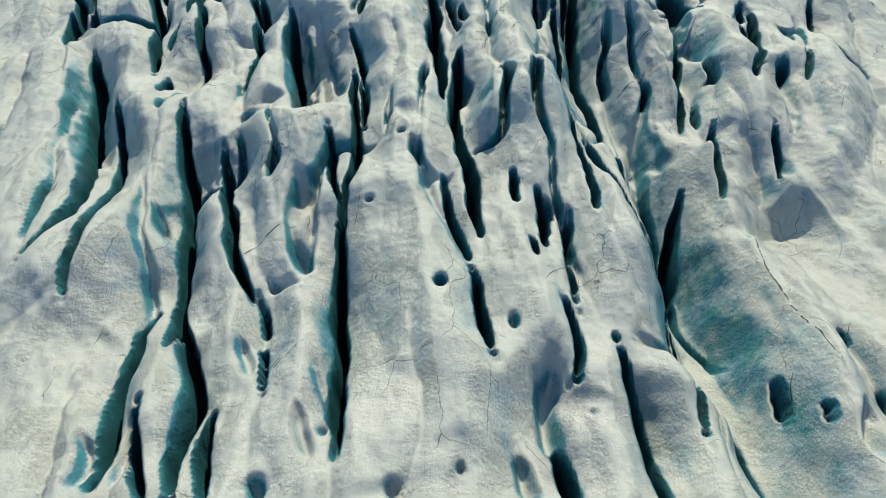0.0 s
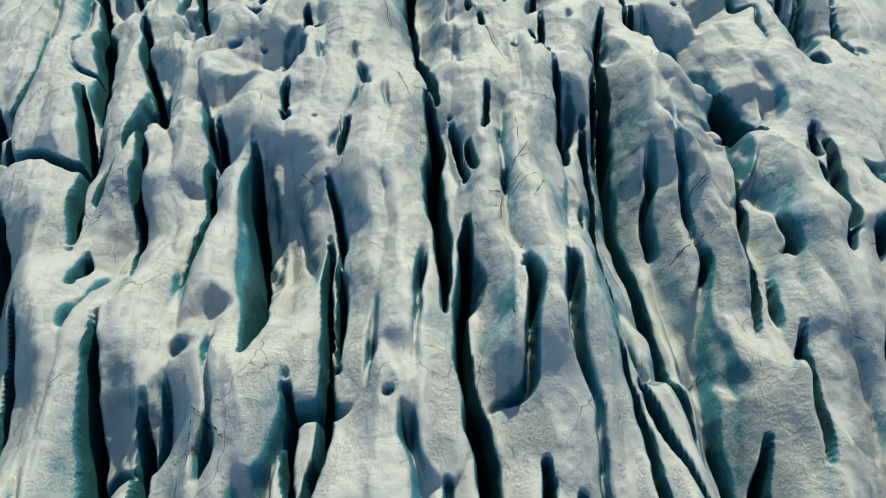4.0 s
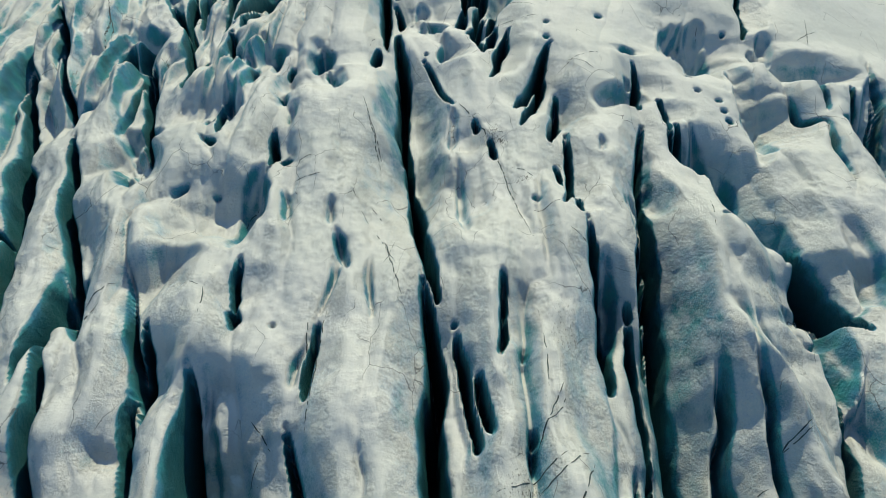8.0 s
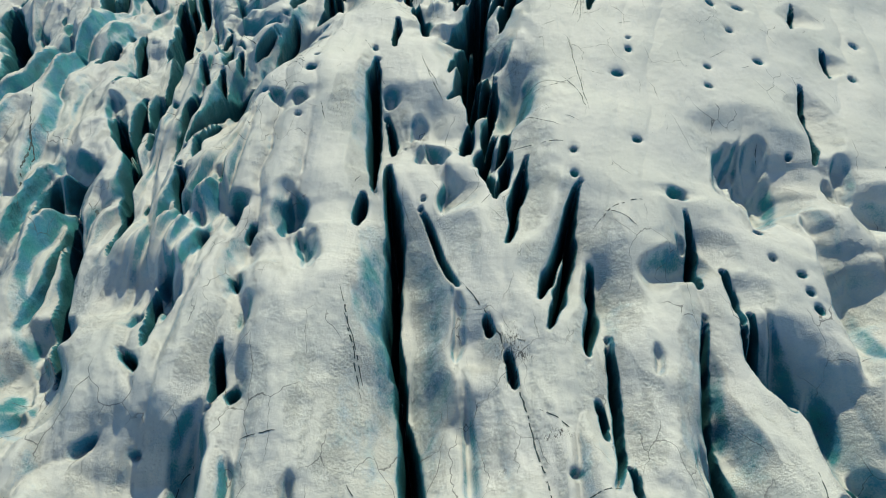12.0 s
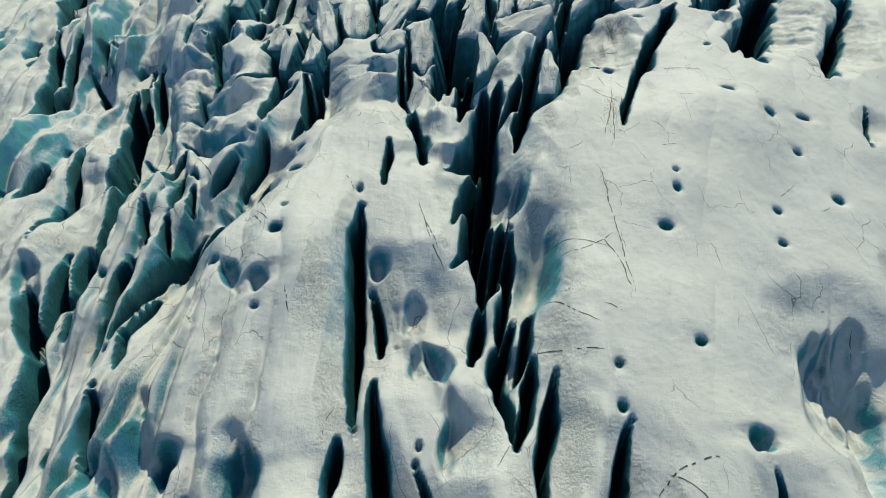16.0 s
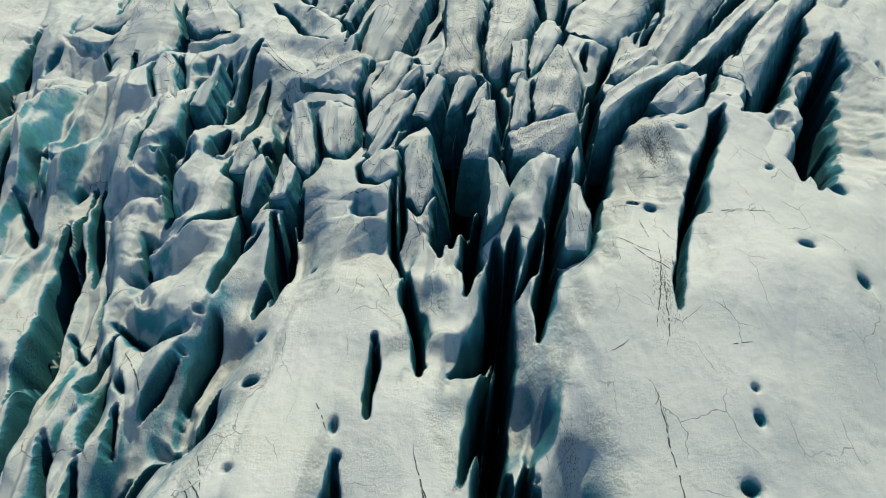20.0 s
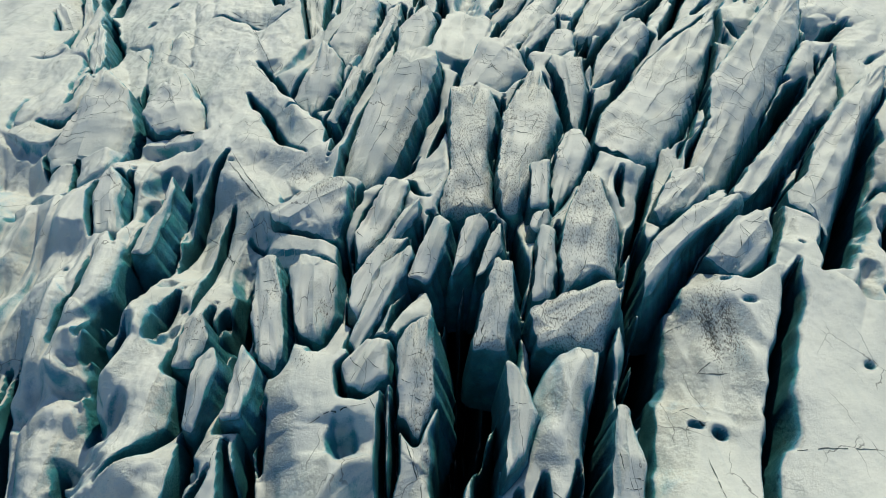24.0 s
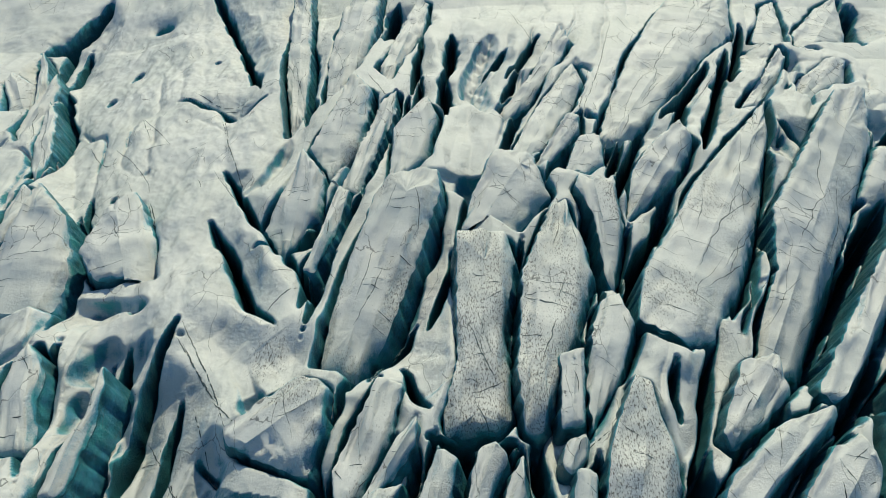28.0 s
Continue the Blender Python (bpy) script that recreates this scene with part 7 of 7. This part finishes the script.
def crack_strip(width, pts, seed):
    """A jagged, tapering strip of dark fracture that follows the surface."""
    rng = random.Random(seed)
    total, line = sum(math.dist(a, b) for a, b in zip(pts, pts[1:])), []
    for (ax, ay), (bx, by) in zip(pts, pts[1:]):
        steps = max(1, int(math.dist((ax, ay), (bx, by)) / 0.4))
        line += [(ax + (bx - ax) * k / steps, ay + (by - ay) * k / steps) for k in range(steps)]
    line.append(pts[-1])
    bm, last, drift = bmesh.new(), None, 0.0
    for k, (x, y) in enumerate(line):
        (px, py), (qx, qy) = line[max(k - 1, 0)], line[min(k + 1, len(line) - 1)]
        size = math.hypot(qx - px, qy - py) or 1.0
        nx, ny = -(qy - py) / size, (qx - px) / size
        drift = 0.8 * drift + rng.uniform(-0.08, 0.08)
        half = width / 2 * min(1.0, 5 * k / len(line), 5 * (len(line) - 1 - k) / len(line)) * rng.uniform(0.5, 1.3) + 0.01
        row = []
        for off in (-half, half):
            vx, vy = x + nx * (drift + off), y + ny * (drift + off)
            row.append(bm.verts.new((vx, vy, height(vx, vy) + 0.035)))
        if last and rng.random() > 0.22:
            bm.faces.new((last[0], last[1], row[1], row[0]))
        last = row
    mesh = bpy.data.meshes.new("crack")
    bm.to_mesh(mesh)
    bm.free()
    mesh.materials.append(CRACK_ICE)
    strip = new("crack", mesh)
    strip.parent = glacier
    return tagged(strip, "thin dark fracture in the white crust")


# Short hair cracks lie all over the crust.
scatter = random.Random(77)
for _ in range(110):
    x, y = scatter.uniform(-62, 62), scatter.uniform(20, 360)
    turn, long = (0.0 if scatter.random() < 0.5 else 1.3) + scatter.gauss(0.1, 0.35), scatter.uniform(1.5, 6.0)
    bend = scatter.uniform(-0.15, 0.15)
    CRACKS.append((scatter.uniform(0.04, 0.09), [(x + long * k / 3 * math.sin(turn + bend * k), y + long * k / 3 * math.cos(turn + bend * k)) for k in range(4)]))
for seed, (width, pts) in enumerate(CRACKS):
    crack_strip(width, pts, seed)


def bed(x, y):
    u, v = max(-1.6, min(x / 60, 1.6)), max(-1.4, min((y - 200) / 150, 1.5))
    return 2.2 - 9.41 * v - 1.14 * v**2 - 3.36 * v**3 + u * (0.62 + 2.10 * v + u * (-3.81 + 0.86 * v))


def slab_mesh(rise, grit, outline, seed):
    """A block with a gently crowned top, worn edges and fluted, battered walls."""
    rng = random.Random(seed)
    cx, cy = sum(p[0] for p in outline) / len(outline), sum(p[1] for p in outline) / len(outline)
    if sum(a[0] * b[1] - b[0] * a[1] for a, b in zip(outline, outline[1:] + outline[:1])) < 0:
        outline = outline[::-1]
    ring = []
    for a, b in zip(outline, outline[1:] + outline[:1]):
        steps = max(2, int(math.dist(a, b) / 0.45))
        ring += [(a[0] + (b[0] - a[0]) * k / steps, a[1] + (b[1] - a[1]) * k / steps) for k in range(steps)]
    for _ in range(1):
        ring = [tuple((p + 2 * q + r) / 4 for p, q, r in zip(ring[k - 1], ring[k], ring[(k + 1) % len(ring)])) for k in range(len(ring))]
    ring = [(x + (cx - x) * 0.03, y + (cy - y) * 0.02) for x, y in ring]
    spread = np.array(ring) - (cx, cy)
    axis = np.linalg.svd(spread, full_matrices=False)[2][0]
    reach = 0.62 * np.abs(spread @ axis).max()
    wide = np.abs(spread @ (-axis[1], axis[0])).max()
    n = len(ring)
    rough = [noise.noise(Vector((x * 0.8, y * 0.8, seed))) * 0.60 + noise.noise(Vector((x * 2.1, y * 2.1, seed + 9))) * 0.07 for x, y in ring]
    outward = []
    for k in range(n):
        (ax, ay), (bx, by) = ring[k - 1], ring[(k + 1) % n]
        size = math.hypot(bx - ax, by - ay) or 1.0
        outward.append(((by - ay) / size, -(bx - ax) / size))
    tilt_x, tilt_y = rng.uniform(-0.18, 0.10), rng.uniform(0.05, 0.24)
    lift = rng.uniform(-0.3, 0.9)
    crown = min(0.10 * wide, 0.45)

    def top(x, y):
        u, v = (x - cx) * axis[0] + (y - cy) * axis[1], (y - cy) * axis[0] - (x - cx) * axis[1]
        groove = 0.5 * abs(noise.noise(Vector((v * 0.42, u * 0.07, seed)))) + 0.22 * abs(noise.noise(Vector((v * 1.1, u * 0.16, seed + 4.0))))
        lump = 0.45 * noise.noise(Vector((x * 0.22, y * 0.18, 3.0))) + 0.05 * noise.noise(Vector((x * 2.6, y * 1.6, 7.0)))
        return bed(x, y) + rise + lift + tilt_x * (x - cx) + tilt_y * (y - cy) + lump - 2.6 * groove

    # Melt has rounded the side that leans out over the next crevasse.
    worn = [max(0.0, 0.88 * ox - 0.47 * oy) ** 0.7 for ox, oy in outward]
    worn = [sum(worn[(k + d) % n] for d in range(-3, 4)) / 7 for k in range(n)]
    roll = min(0.42 * wide, 1.9)
    levels = []  # (out of the outline, share towards the spine, drop from the top, drop more where it is worn)
    for out, share, drop, more in (
        (1.1, 0, 11.0, 1), (0.75, 0, 7.0, 1), (0.40, 0, 4.0, 1), (0.18, 0, 2.0, 1), (0.06, 0, 0.9, 1.05), (0.0, 0.0, 0.42, 1), (0, 0.04, 0.12, 0.85),
        (0, 0.11, -0.05, 0.6), (0, 0.20, -0.2, 0.36), (0, 0.30, -0.38, 0.18), (0, 0.42, -0.5, 0.06), (0, 0.52, -0.62, 0), (0, 0.72, -0.85, 0), (0, 1.0, -1.0, 0)
    ):
        row = []
        for k, (x, y) in enumerate(ring):
            fl = rough[k] * (1.0 if drop > 0.5 else 0.5 if drop > 0.1 else 0.0)
            flare = out * (1 + 1.3 * worn[k]) + fl
            px, py = x + outward[k][0] * flare, y + outward[k][1] * flare
            if share:
                s = max(-reach, min(reach, float((x - cx) * axis[0] + (y - cy) * axis[1])))
                sx, sy = cx + axis[0] * s, cy + axis[1] * s
                px, py = px + (sx - px) * share, py + (sy - py) * share
            edge = top(px, py) if drop <= 0.5 else top(x, y)
            row.append((px, py, edge - drop * (crown if drop < 0 else 1.0) - roll * more * worn[k]))
        levels.append(row)
    verts = [(x - cx, y - cy, z) for row in levels for x, y, z in row]
    faces = [(a * n + k, a * n + (k + 1) % n, (a + 1) * n + (k + 1) % n, (a + 1) * n + k) for a in range(len(levels) - 1) for k in range(n)]
    cut = 6 * n
    tree = BVHTree.FromPolygons(verts, faces)
    return verts[: cut + n], faces[:cut], verts[cut:], [tuple(i - cut for i in f) for f in faces[cut:]], cx, cy, tree, axis, reach, wide


def block_part(name, verts, faces, grit, cx, cy):
    mesh = bpy.data.meshes.new(name)
    mesh.from_pydata(verts, [], faces)
    mesh.polygons.foreach_set("use_smooth", np.ones(len(faces), bool))
    mesh.attributes.new("grit", "FLOAT", "POINT").data.foreach_set("value", np.array([min(0.55, max(0.0, grit + 0.30 * noise.noise(Vector((x * 0.22, y * 0.09, z * 0.1 + grit))) + float(GRIT[np.searchsorted(YS, y + cy), np.searchsorted(XS, x + cx)]))) for x, y, z in verts], np.float32))
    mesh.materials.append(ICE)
    return new(name, mesh)


def fracture(crust, tree, start, turn, length, width, rng):
    """A thin jagged crack across the top of a block."""
    verts, faces, (x, y), bend = [], [], start, 0.0
    steps = max(4, int(length / 0.35))
    for k in range(steps + 1):
        bend = 0.6 * bend + rng.uniform(-0.22, 0.22)
        c, s = math.cos(turn + bend), math.sin(turn + bend)
        half = 0.5 * width * math.sin(math.pi * (k + 0.3) / (steps + 0.6)) * rng.uniform(0.4, 1.4)
        pair = []
        for side in (-half, half):
            spot = tree.ray_cast(Vector((x - s * side, y + c * side, 90.0)), Vector((0, 0, -1)))[0]
            if spot is None:
                break
            pair.append((spot.x, spot.y, spot.z + 0.02))
        if len(pair) < 2 or (verts and abs(verts[-1][2] - pair[0][2]) > 0.5):
            break
        verts += pair
        x, y = x + 0.35 * c, y + 0.35 * s
    if len(verts) < 6:
        return
    faces = [(k, k + 1, k + 3, k + 2) for k in range(0, len(verts) - 2, 2)]
    mesh = bpy.data.meshes.new("fracture")
    mesh.from_pydata(verts, [], faces)
    mesh.materials.append(CRACK_ICE)
    piece = new("fracture", mesh)
    piece.parent = block


for seed, (rise, grit, outline) in enumerate(SLABS):
    wall_verts, wall_faces, top_verts, top_faces, cx, cy, tree, axis, reach, wide = slab_mesh(rise, grit, list(outline), seed)
    block = new("serac")
    block.location = (cx, cy, 0)
    wall = block_part("wall", wall_verts, wall_faces, 0.0, cx, cy)
    crust = block_part("crust", top_verts, top_faces, 1.7 * grit + 0.06, cx, cy)
    wall.parent = crust.parent = block
    tagged(wall, "steep blue-green ice wall")
    text = "rounded ice block with black grit on top, between crevasses" if grit else "long white ice block with blue-green walls between crevasses"
    tagged(block, text, "serac", "free-standing ice blocks")
    rng = random.Random(500 + seed)
    main = math.atan2(axis[1], axis[0])
    for k in range(int(3 + reach * wide * 0.15)):
        u, v = rng.uniform(-1.2, 1.2) * reach, rng.uniform(-0.75, 0.35) * wide
        start = (u * axis[0] - v * axis[1], u * axis[1] + v * axis[0])
        across = rng.random() < 0.65
        turn = main + (math.pi / 2 if across else 0.0) + rng.gauss(0, 0.25)
        fracture(crust, tree, start, turn, rng.uniform(0.5, 1.5) * wide if across else rng.uniform(0.3, 0.9) * reach, rng.uniform(0.06, 0.14), rng)
